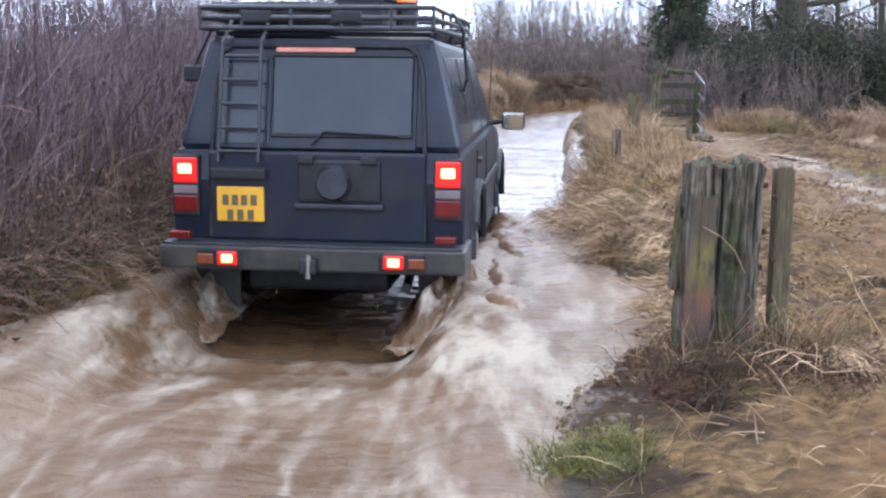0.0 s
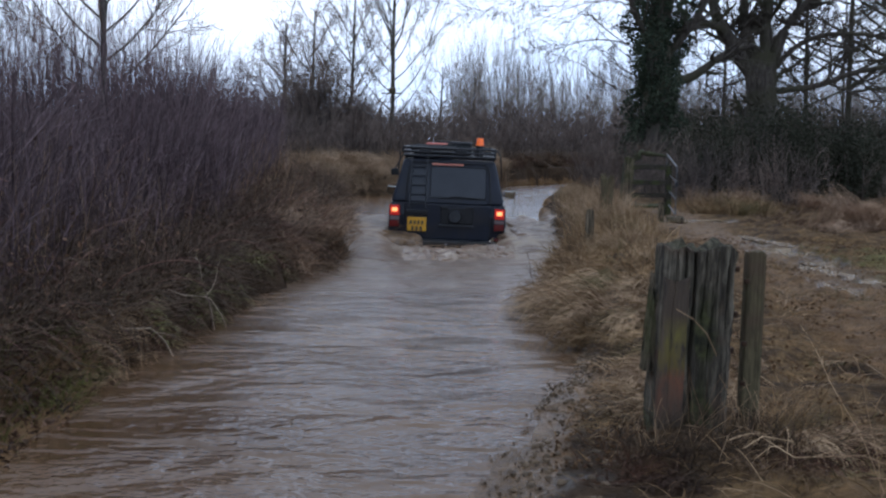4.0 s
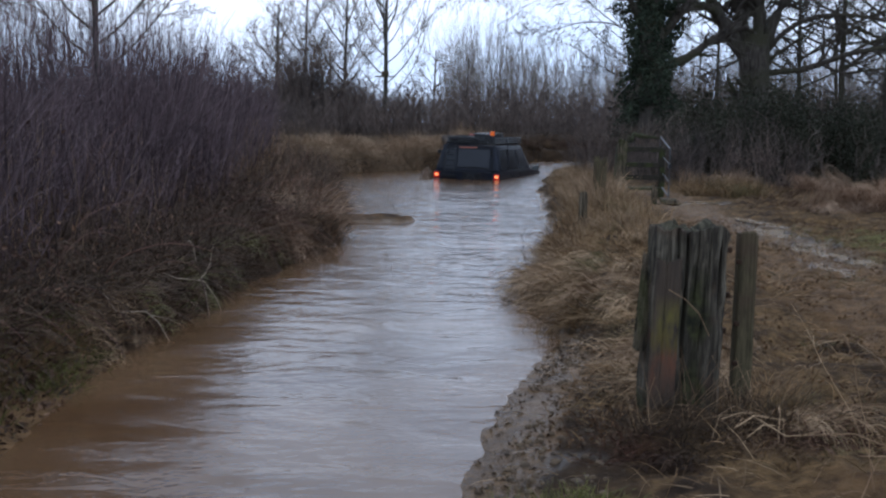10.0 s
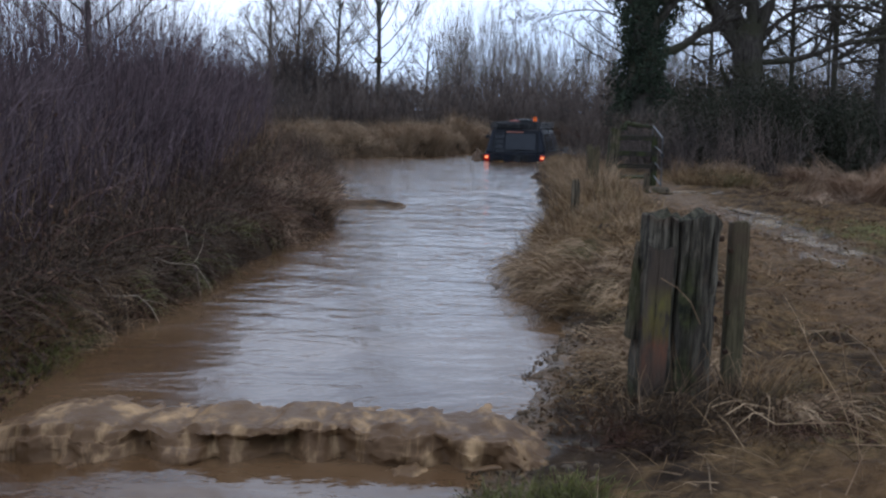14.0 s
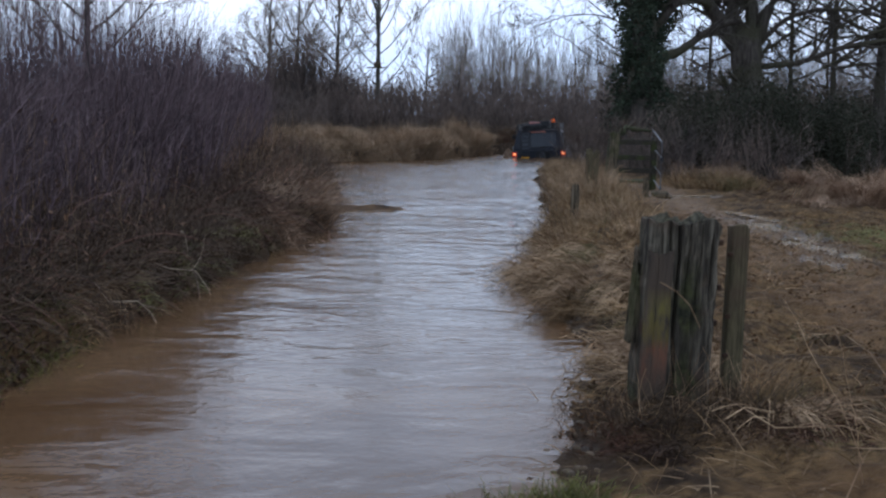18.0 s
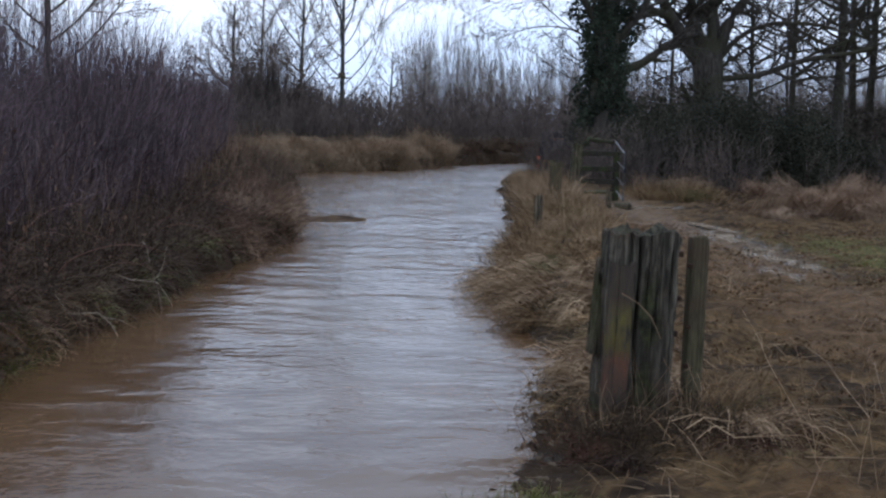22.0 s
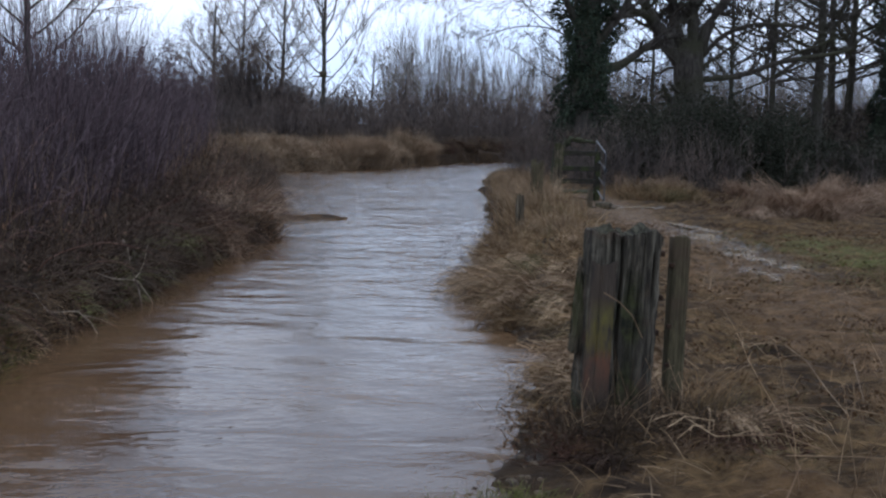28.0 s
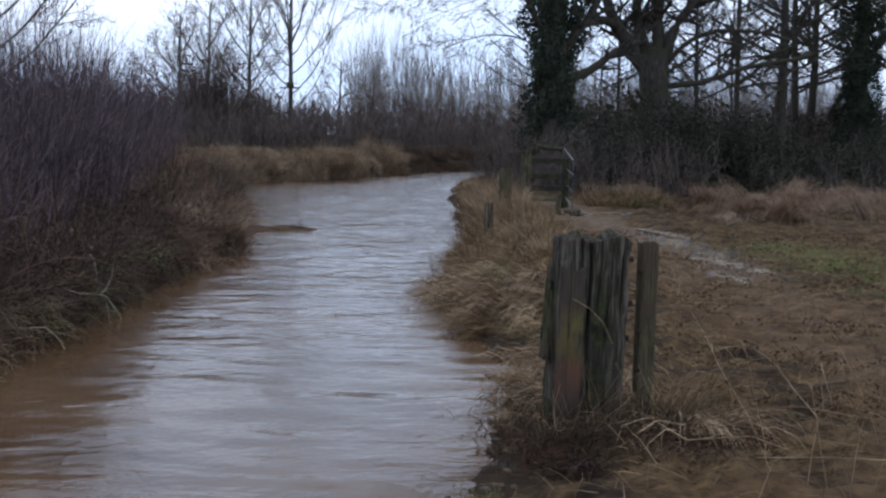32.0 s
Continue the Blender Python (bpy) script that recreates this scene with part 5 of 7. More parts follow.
# scrub beyond the river
n = 4600
x = rng.uniform(-9, 26, n)
y = np.interp(x, *FAR_SHORE) + 2.0 + rng.gamma(2.0, 2.6, n)
shrub_band("far_scrub", x, y, rng.uniform(0.6, 1.35, n) + 0.02 * (y - np.interp(x, *FAR_SHORE)), "brown leafless scrub along the far bank", SCRUB, k=6, r=(0.007, 0.014), least=0.006)
# dark hawthorn clump
n = 340
x, y = rng.normal(-4.9, 1.5, n), rng.normal(38.5, 1.2, n)
tall = np.clip(3.3 - 0.55 * np.abs(x + 4.9) ** 1.3, 1.0, 5) * rng.uniform(0.6, 1.1, n)
shrub_band("hawthorn", x, y, tall, "dark leafless hawthorn clump beyond the reeds", SCRUB, "bush", 7, (0.012, 0.03), 0.25, 0.007, 4)
# feathery trees behind it
for k, (tx, ty, h) in enumerate(((-5.6, 44, 6.0), (-3.9, 43, 6.8), (-7.2, 47, 5.8), (-0.6, 70, 5.4), (1.6, 74, 5.2))):
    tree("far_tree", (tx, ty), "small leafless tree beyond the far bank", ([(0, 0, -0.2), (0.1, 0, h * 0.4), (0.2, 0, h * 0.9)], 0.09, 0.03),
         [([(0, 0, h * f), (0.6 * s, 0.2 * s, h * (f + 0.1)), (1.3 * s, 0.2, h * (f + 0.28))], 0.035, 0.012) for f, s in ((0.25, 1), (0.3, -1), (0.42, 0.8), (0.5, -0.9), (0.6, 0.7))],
         BARK, HAZED_TWIG, ((9, 0.55, 42), (6, 0.6, 38), (4, 0.7, 34)), 50 + k, 0.05, 0.0065, 6)


def build_far_woods():
    """A line of coppiced poles far behind the river."""
    n = 2300
    x, y = rng.uniform(0.5, 52, n), rng.uniform(92, 118, n)
    x = x * y / 105
    tall = (7.0 + 1.5 * np.exp(-((x - 4) / 3.5) ** 2) + 0.7 * np.sin(0.9 * x)) * rng.uniform(0.35, 1.15, n)
    base = on_land(x, y)
    aim = np.stack([rng.normal(0, 0.12, n), rng.normal(0, 0.1, n), np.ones(n)], -1)
    P, R = grow(base, aim, tall, rng.uniform(0.012, 0.032, n), 4, 0.05, 0.02)
    P2, R2 = spawn(P, R, 16, 0.3, 1.0, 20, 7, 0.32, 3, 0.1, 0.06, 0.5, 0.010)
    return stuff("far_woods", merge(tubes(P, R), tubes(P2, R2)), HAZED_TWIG, "leafless coppice far behind the river, haze put into its colour", "woods")


build_far_woods()
n = 4200
x, y = rng.uniform(-60, 80, n), rng.uniform(62, 88, n)
shrub_band("far_hedge", x, y, rng.uniform(1.7, 3.1, n), "dark far hedgerow behind the fields", SCRUB, "hedge", 8, (0.015, 0.04), 0.3, 0.018)


def leafy_mass(name, blobs, count, size, label, mat, category="bush"):
    """An evergreen mass: leaves strewn through uneven swells, thinning outwards."""
    pts = []
    for bx, by, bz, rx, ry, rz in blobs:
        v = unit(rng.normal(0, 1, (count, 3))) * (rng.uniform(0, 1, (count, 1)) ** 0.45) * (1 + 0.18 * rng.normal(0, 1, (count, 1)))
        pts.append(np.stack([bx + v[:, 0] * rx, by + v[:, 1] * ry, bz + v[:, 2] * rz], -1))
    p = np.concatenate(pts)
    p = p[p[:, 2] > land(p[:, 0], p[:, 1])]
    return stuff(name, leaves(p, rng.uniform(size[0], size[1], len(p))), mat, label, category)


# evergreen bramble and holly under the oak
blobs = [(x * 0.92 + rng.normal(0, 0.3), y - 2.6 + rng.normal(0, 0.5), 0.35 + 0.28 * h, rng.uniform(0.6, 1.2), 0.9, (0.4 + 0.42 * h) * rng.uniform(0.6, 1.3)) for x, y, h in ((6.1, 26.5, 1.2), (6.7, 25.8, 1.8), (7.3, 26.2, 2.2), (7.9, 26.0, 2.1), (8.6, 26.3, 1.7), (9.6, 26.5, 1.5), (10.6, 26.8, 1.4), (7.2, 28.0, 2.2), (11.6, 27.6, 1.1), (13.0, 28, 1.0), (14.6, 28.5, 1.0))]
leafy_mass("evergreen_bramble", blobs, 7000, (0.022, 0.045), "dark green bramble and holly under the oak", HOLLY)
n = 600
x, y = rng.uniform(4.6, 18, n), rng.uniform(21.6, 27.5, n)
shrub_band("meadow_scrub", x, y, rng.uniform(0.4, 1.3, n), "brown leafless scrub at the meadow's edge", SCRUB, k=6, r=(0.005, 0.012), least=0.005)
n = 26000
x, y = rng.uniform(5.2, 36, n), rng.uniform(33.0, 37.0, n)
y = y + 0.16 * (x - 6)
c = on_land(x, y)
c[:, 2] += rng.uniform(0, 1, n) ** 0.8 * (2.25 + 0.35 * fbm(x, y, 0.7, 3, 0.6, 31))
stuff("copse_undergrowth", leaves(c, rng.uniform(0.03, 0.085, n)), UNDERGROWTH, "dark withered undergrowth beneath the copse trees", "undergrowth")
n = 1500
x, y = rng.uniform(5.5, 34, n), rng.uniform(33.5, 36.0, n)
y = y + 0.16 * (x - 6)
shrub_band("copse_scrub", x, y, rng.uniform(1.4, 2.7, n), "dense dark undergrowth of the copse", SCRUB, k=7, r=(0.008, 0.018), least=0.008)
n = 500
x, y = rng.uniform(4.4, 7.4, n), rng.uniform(21.5, 27.0, n)
keep = x > np.interp(y, *RIGHT_SHORE) + 1.0
shrub_band("gate_scrub", x[keep], y[keep], rng.uniform(0.7, 1.5, keep.sum()), "dark leafless scrub behind the field gate", SCRUB, k=6, r=(0.005, 0.012), least=0.005)
n = 150
x, y = rng.uniform(3.5, 4.7, n), rng.uniform(27.0, 30.5, n)
shrub_band("bank_scrub", x, y, rng.uniform(0.7, 1.5, n), "thin leafless scrub on the river bank", SCRUB, k=5, r=(0.004, 0.010), least=0.005)


# ---- the old gatepost and its neighbours ----
def timber(x0, x1, y0, y1, z0, z1, seed, crack=0.012, jag=0.03, lean=(0, 0), taper=0.0, rings=26, around=52):
    """A weathered baulk: cracked along its grain, its head broken and uneven."""
    r = np.random.default_rng(seed)
    cx, cy, hx, hy = (x0 + x1) / 2, (y0 + y1) / 2, (x1 - x0) / 2, (y1 - y0) / 2
    a = np.linspace(0, 2 * np.pi, around, endpoint=False)
    p = 9.0
    rad = (np.abs(np.cos(a)) ** p + np.abs(np.sin(a)) ** p) ** (-1 / p)
    grain = r.normal(0, 1, around)
    split = np.where(r.uniform(0, 1, around) < 0.12, -1.6, 0.0)
    tops = z1 + r.normal(0, jag, around) * 0.5 + jag * np.sin(2 * a + seed) - np.where(split < 0, jag * 1.2, 0)
    V = []
    for k in range(rings):
        u = k / (rings - 1)
        g = grain + 0.5 * r.normal(0, 1, around)
        w = 1 - taper * u
        off = crack * (0.35 * g + split * (0.25 + 0.75 * u))
        px = cx + np.cos(a) * (rad * hx * w) + np.cos(a) * off + lean[0] * u
        py = cy + np.sin(a) * (rad * hy * w) + np.sin(a) * off + lean[1] * u
        V.append(np.stack([px, py, z0 + (tops - z0) * u], -1))
    V.append(np.stack([cx + lean[0] + (V[-1][:, 0] - cx - lean[0]) * 0.55, cy + lean[1] + (V[-1][:, 1] - cy - lean[1]) * 0.55, V[-1][:, 2] - 0.02 + r.normal(0, 0.012, around)], -1))
    V.append(np.stack([np.full(around, cx + lean[0]), np.full(around, cy + lean[1]), np.full(around, z1 - 0.03)], -1))
    idx = np.arange(len(V) * around).reshape(len(V), around)
    nxt = np.roll(idx, -1, 1)
    Q = np.stack([idx[:-1], nxt[:-1], nxt[1:], idx[1:]], -1).reshape(-1, 4)
    return np.concatenate(V), Q


def old_baulk(foot, head_x, half, hy, z0, z1, around=340, rings=64):
    """One great baulk, leaning a little, split by deep shakes and rotted hollow along its face; its head is worn to uneven lobes. Returns also where moss grows."""
    a = np.linspace(0, 2 * np.pi, around, endpoint=False)
    p = 5.0
    rad = (np.abs(np.cos(a)) ** p + np.abs(np.sin(a)) ** p) ** (-1 / p)
    nx, ny = np.cos(a), np.sin(a)
    bx, by = nx * rad * half, ny * rad * hy
    # place at the foot and at the head, width, depth, from and to which height
    shakes = ((0.004, -0.030, 0.0060, 0.050, -1, 2), (-0.035, -0.072, 0.0045, 0.028, 0.76, 2), (0.125, 0.130, 0.0050, 0.034, 0.70, 0.93), (0.068, 0.075, 0.0050, 0.014, 0.1, 2), (-0.10, -0.112, 0.0040, 0.010, 0.6, 2),
              (0.03, 0.020, 0.0040, 0.010, 0.7, 2), (0.145, 0.148, 0.0050, 0.016, -1, 0.5))
    V, M = [], []
    for k in range(rings):
        u = k / (rings - 1)
        z = z0 + (z1 - z0) * u
        wander = 0.010 * fbm(np.array([z]), np.array([3.1]), 3.0, 3)[0]
        cut = np.zeros(around)
        for s0, s1, w, deep, lo, hi in shakes:
            on = float(smooth(lo - 0.12, lo + 0.05, u) * smooth(hi + 0.05, hi - 0.08, u))
            cut += deep * on * np.exp(-(((bx - s0 - (s1 - s0) * u - wander) / w) ** 2))
        hollow = 0.016 * float(smooth(0.93, 0.78, u)) * smooth(-0.010, 0.015, bx) * smooth(0.085, 0.060, bx)
        grain = 0.0035 * fbm(bx * 3.0 + by * 2.0, np.full(around, z * 0.5), 14.0, 3, 0.6, 2) + 0.006 * fbm(bx + by, np.full(around, z * 0.5), 12.0, 4, 0.7, 5)
        deepest = np.where(by < 0, cut + hollow, 0.25 * cut)
        wide = 1 - 0.035 * u
        px, py = foot + (head_x - foot) * u + bx * wide + nx * grain - nx * cut * 0.10, by + ny * grain - ny * deepest
        lobes = np.where(bx < -0.030, -0.004 - 0.012 * np.abs(np.sin(38 * bx)), np.where(bx < 0.075, -0.020 + 0.10 * np.abs(bx - 0.02), 0.006 - 1.6 * (bx - 0.115) ** 2 * 10))
        tip = 0.009 * fbm(bx, by, 34.0, 3, 0.7, 7) + lobes - 0.45 * cut
        V.append(np.stack([px, py, z + tip * u ** 8], -1))
        moss = 0.70 * float(smooth(0.97, 0.55, u)) * smooth(-0.015, 0.02, bx) * smooth(0.12, 0.06, bx) + 0.75 * float(smooth(0.42, 0.1, u)) + 0.25 * (by > 0) + 0.35 * smooth(-0.14, -0.165, bx)
        M.append(np.clip(moss + 0.45 * fbm(bx, np.full(around, z), 7.0, 3, 0.6, 51), 0, 1))
    top = V[-1]
    c = top.mean(0)
    for f, dz in ((0.90, 0.004), (0.62, -0.006), (0.3, -0.010), (0.02, -0.01)):
        ring = c + (top - c) * f
        ring[:, 2] = top[:, 2] * f + c[2] * (1 - f) + dz + 0.012 * fbm(ring[:, 0], ring[:, 1], 22.0, 2, 0.6, 9)
        V.append(ring)
        M.append(np.full(around, 0.5))
    idx = np.arange(len(V) * around).reshape(len(V), around)
    nxt = np.roll(idx, -1, 1)
    return np.concatenate(V), np.stack([idx[:-1], nxt[:-1], nxt[1:], idx[1:]], -1).reshape(-1, 4), np.concatenate(M)


def heartwood_material():
    """Grey weathered oak, streaked black along the grain, with moss where the mesh says."""
    m = bpy.data.materials.new("split_heartwood")
    m.use_nodes = True
    n, l = m.node_tree.nodes, m.node_tree.links
    b = n["Principled BSDF"]
    b.inputs["Roughness"].default_value, b.inputs["Specular IOR Level"].default_value = 0.9, 0.25
    co, mp = n.new("ShaderNodeTexCoord"), n.new("ShaderNodeMapping")
    mp.inputs["Scale"].default_value = (5.0, 5.0, 0.35)
    l.new(co.outputs["Object"], mp.inputs[0])
    grain, ramp = n.new("ShaderNodeTexNoise"), n.new("ShaderNodeValToRGB")
    grain.inputs["Scale"].default_value, grain.inputs["Detail"].default_value, grain.inputs["Roughness"].default_value = 9.0, 8.0, 0.7
    l.new(mp.outputs[0], grain.inputs["Vector"])
    e = ramp.color_ramp.elements
    e[0].position, e[0].color = 0.33, (0.008, 0.0065, 0.005, 1)
    e[1].position, e[1].color = 0.72, (0.225, 0.192, 0.138, 1)
    mid = e.new(0.50)
    mid.color = (0.066, 0.054, 0.038, 1)
    l.new(grain.outputs["Fac"], ramp.inputs[0])
    tint, spot, mr = n.new("ShaderNodeMix"), n.new("ShaderNodeTexNoise"), n.new("ShaderNodeMapRange")
    spot.inputs["Scale"].default_value = 6.0
    mr.inputs["From Min"].default_value, mr.inputs["From Max"].default_value, mr.inputs["To Max"].default_value = 0.55, 0.75, 0.6
    tint.data_type, tint.inputs[7].default_value = "RGBA", (0.105, 0.052, 0.030, 1)
    l.new(co.outputs["Object"], spot.inputs["Vector"])
    l.new(spot.outputs["Fac"], mr.inputs["Value"])
    l.new(mr.outputs[0], tint.inputs["Factor"])
    l.new(ramp.outputs[0], tint.inputs[6])
    green, gr = n.new("ShaderNodeTexNoise"), n.new("ShaderNodeValToRGB")
    green.inputs["Scale"].default_value, green.inputs["Detail"].default_value = 26.0, 5.0
    gr.color_ramp.elements[0].position, gr.color_ramp.elements[0].color = 0.35, (0.010, 0.012, 0.005, 1)
    gr.color_ramp.elements[1].position, gr.color_ramp.elements[1].color = 0.72, (0.075, 0.076, 0.026, 1)
    l.new(co.outputs["Object"], green.inputs["Vector"])
    l.new(green.outputs["Fac"], gr.inputs[0])
    at, cover, mx = n.new("ShaderNodeAttribute"), n.new("ShaderNodeMapRange"), n.new("ShaderNodeMix")
    at.attribute_name = "moss"
    cover.inputs["From Min"].default_value, cover.inputs["From Max"].default_value, cover.inputs["To Max"].default_value = 0.25, 0.85, 0.85
    mx.data_type = "RGBA"
    l.new(at.outputs["Fac"], cover.inputs["Value"])
    l.new(cover.outputs[0], mx.inputs["Factor"])
    l.new(tint.outputs[2], mx.inputs[6])
    l.new(gr.outputs[0], mx.inputs[7])
    l.new(mx.outputs[2], b.inputs["Base Color"])
    bp = n.new("ShaderNodeBump")
    bp.inputs["Strength"].default_value, bp.inputs["Distance"].default_value = 0.9, 0.03
    l.new(grain.outputs["Fac"], bp.inputs["Height"])
    l.new(bp.outputs[0], b.inputs["Normal"])
    return m


def board_material():
    """A marker board's old paint, worn through to the wood: bare at the head, then a yellow band, then a red one."""
    m = material("marker_paint", (0.016, 0.011, 0.007), (0.095, 0.064, 0.040), 9.0, 0.85, 0.6, stretch=(5, 5, 0.4))
    n, l = m.node_tree.nodes, m.node_tree.links
    b = n["Principled BSDF"]
    wood = b.inputs["Base Color"].links[0].from_socket
    co, sx = n.new("ShaderNodeTexCoord"), n.new("ShaderNodeSeparateXYZ")
    l.new(co.outputs["Object"], sx.inputs[0])
    wear, ad, ramp = n.new("ShaderNodeTexNoise"), n.new("ShaderNodeMath"), n.new("ShaderNodeValToRGB")
    wear.inputs["Scale"].default_value, wear.inputs["Detail"].default_value = 11.0, 6.0
    ad.operation, ad.inputs[1].default_value = "MULTIPLY_ADD", 0.10
    l.new(co.outputs["Object"], wear.inputs["Vector"])
    l.new(wear.outputs["Fac"], ad.inputs[0])
    l.new(sx.outputs["Z"], ad.inputs[2])
    l.new(ad.outputs[0], ramp.inputs[0])
    e = ramp.color_ramp.elements
    e[0].position, e[0].color = 0.08, (0.055, 0.036, 0.022, 1)
    e[1].position, e[1].color = 0.56, (0.052, 0.034, 0.020, 1)
    for at, colour in ((0.16, (0.080, 0.040, 0.022)), (0.27, (0.135, 0.050, 0.023)), (0.315, (0.095, 0.066, 0.014)), (0.46, (0.120, 0.098, 0.020)), (0.52, (0.070, 0.048, 0.020))):
        e.new(at).color = (*colour, 1)
    flake, mr, mx = n.new("ShaderNodeTexNoise"), n.new("ShaderNodeMapRange"), n.new("ShaderNodeMix")
    flake.inputs["Scale"].default_value, flake.inputs["Detail"].default_value, flake.inputs["Roughness"].default_value = 16.0, 8.0, 0.7
    mr.inputs["From Min"].default_value, mr.inputs["From Max"].default_value = 0.38, 0.58
    mp = n.new("ShaderNodeMapping")
    mp.inputs["Scale"].default_value = (2.0, 2.0, 0.5)
    l.new(co.outputs["Object"], mp.inputs[0])
    l.new(mp.outputs[0], flake.inputs["Vector"])
    l.new(flake.outputs["Fac"], mr.inputs["Value"])
    mx.data_type = "RGBA"
    l.new(mr.outputs[0], mx.inputs["Factor"])
    l.new(wood, mx.inputs[6])
    l.new(ramp.outputs[0], mx.inputs[7])
    l.new(mx.outputs[2], b.inputs["Base Color"])
    return m


HEARTWOOD, PAINTED_BOARD = heartwood_material(), board_material()


def build_old_post():
    g = float(land(1.05, 4.75))
    ob = empty("old_gatepost", pose(1.05, 4.75, g), "old split oak gatepost, cracked and mossy, with worn paint", "post")
    loc = lambda x: x - 1.05
    top = 0.968 - g
    V, Q, M = old_baulk(loc(1.068), loc(1.108), 0.172, 0.108, -0.25, top)
    body = piece("post_body", (V, Q), HEARTWOOD, ob, "split and weathered oak heartwood")
    body.data.attributes.new("moss", "FLOAT", "POINT").data.foreach_set("value", M.astype(np.float32))
    piece("splinter", timber(loc(0.878), loc(0.925), -0.07, 0.03, 0.24, top - 0.20, 9, 0.008, 0.05, (0.035, 0)), OLD_OAK, ob, "dark slab of bark split from the side")
    piece("marker_board", timber(loc(0.915), loc(1.035), -0.135, -0.098, -0.2, 0.655, 21, 0.003, 0.008, (0.026, 0), 0.10), PAINTED_BOARD, ob, "worn board with faded yellow and red paint")
    for x, z in ((1.262, 0.86), (1.262, 0.66), (1.250, 0.50)):
        part("fence_staple", block(loc(x) - 0.012, loc(x) + 0.026, -0.06, -0.02, z - g - 0.012, z - g + 0.012, 0.005), RUST, ob)
    return ob


build_old_post()

g = float(land(1.37, 4.8))
stake = empty("fence_stake", pose(1.372, 4.80, g), "straight mossy sawn fence stake beside the old gatepost", "post")
piece("stake_shaft", timber(-0.040, 0.044, -0.04, 0.04, -0.25, 0.925 - g, 31, 0.002, 0.006, (0.008, 0)), MOSSY, stake)
for z in (0.80, 0.52, 0.34):
    part("fence_staple", block(-0.046, -0.022, -0.046, -0.030, z - g - 0.010, z - g + 0.010, 0.004), RUST, stake)


def build_post_tangle():
    """Dark stalks and twigs knotted round the foot of the post, with a heap of pale straw against the stake."""
    r = np.random.default_rng(61)
    n = 420
    x, y = r.uniform(0.78, 1.62, n), r.uniform(4.30, 4.62, n)
    aim = np.stack([r.normal(0, 0.7, n), r.normal(-0.25, 0.4, n), r.uniform(0.3, 1.2, n)], -1)
    P, R = grow(on_land(x, y), aim, r.uniform(0.08, 0.26, n) * np.where(x < 1.05, 0.7, 1.0), r.uniform(0.0012, 0.0028, n), 7, 0.22, -0.06, 0.5)
    stuff("post_tangle", tubes(P, R, 3), TANGLE, "dark dead stalks knotted round the foot of the gatepost", "stalks")
    n = 60
    x, y = r.uniform(0.80, 1.5, n), r.uniform(4.40, 4.62, n)
    aim = np.stack([r.normal(0.1, 0.5, n), r.normal(-0.2, 0.3, n), r.uniform(0.6, 1.4, n)], -1)
    P, R = grow(on_land(x, y), aim, r.uniform(0.14, 0.36, n), r.uniform(0.0010, 0.0020, n), 7, 0.10, -0.05, 0.5)
    stuff("pale_stalks", tubes(P, R, 3), STRAW, "pale thin grass stalks before the gatepost", "grass")
    c = np.stack([r.normal(1.53, 0.06, 22), r.normal(4.50, 0.07, 22)], -1)
    combed("straw_heap", c, 22, (0.22, 0.55), STRAW, "heap of pale straw spilling from the foot of the stake", (0.8, -0.7), 0.5, (0.3, 1.0), (1.0, 1.8), (0.003, 0.007))
    c = np.stack([r.normal(1.50, 0.05, 12), r.normal(4.66, 0.06, 12)], -1)
    combed("stake_tuft", c, 30, (0.14, 0.34), SEDGE, "upright tuft of tan dead grass at the foot of the stake", (0.6, -0.4), 1.2, (1.2, 3.0), (0.4, 1.2), (0.003, 0.006))
    c = np.stack([r.uniform(0.62, 1.75, 70), r.uniform(3.98, 4.40, 70)], -1)
    combed("dark_mat", c, 30, (0.08, 0.20), BANK_SEDGE, "dark matted dead grass before the gatepost", (0.1, -1.0), 1.2, (0.2, 0.9), (0.8, 1.8), (0.003, 0.007))


TANGLE = material("dead_stalk", (0.020, 0.013, 0.008), (0.105, 0.068, 0.040), 6.0, 0.85, 0, island=0.5, spec=0.2)
build_post_tangle()


def build_loose_straws():
    """Bent straws that lean on the post and lie over the path."""
    runs = [[(0.99, 4.57, 0.70), (1.06, 4.56, 0.66), (1.12, 4.56, 0.60), (1.17, 4.57, 0.50)]]
    for line in ([(1.26, 4.62), (1.29, 4.50), (1.39, 4.17), (1.58, 3.97), (1.72, 3.86)], [(1.16, 4.28), (1.26, 4.36), (1.38, 4.44)], [(1.20, 4.20), (1.30, 4.30), (1.44, 4.34)],
                 [(2.42, 6.1), (2.30, 5.5), (2.10, 4.8), (1.95, 4.2)], [(1.75, 4.5), (1.95, 4.35), (2.3, 4.25)], [(2.6, 5.6), (2.35, 5.0), (2.2, 4.6)], [(1.5, 3.7), (1.8, 3.75), (2.1, 3.65)]):
        runs.append([(x, y, float(land(x, y)) + 0.06 + 0.03 * (k % 2)) for k, (x, y) in enumerate(line)])
    bm = rods(runs, 0.0024, 5)
    me = bpy.data.meshes.new("loose_straws")
    bm.to_mesh(me), bm.free()
    me.materials.append(STRAW)
    return tagged(new("loose_straws", me), "pale bent straws lying before the gatepost", "straw", kind="stuff")


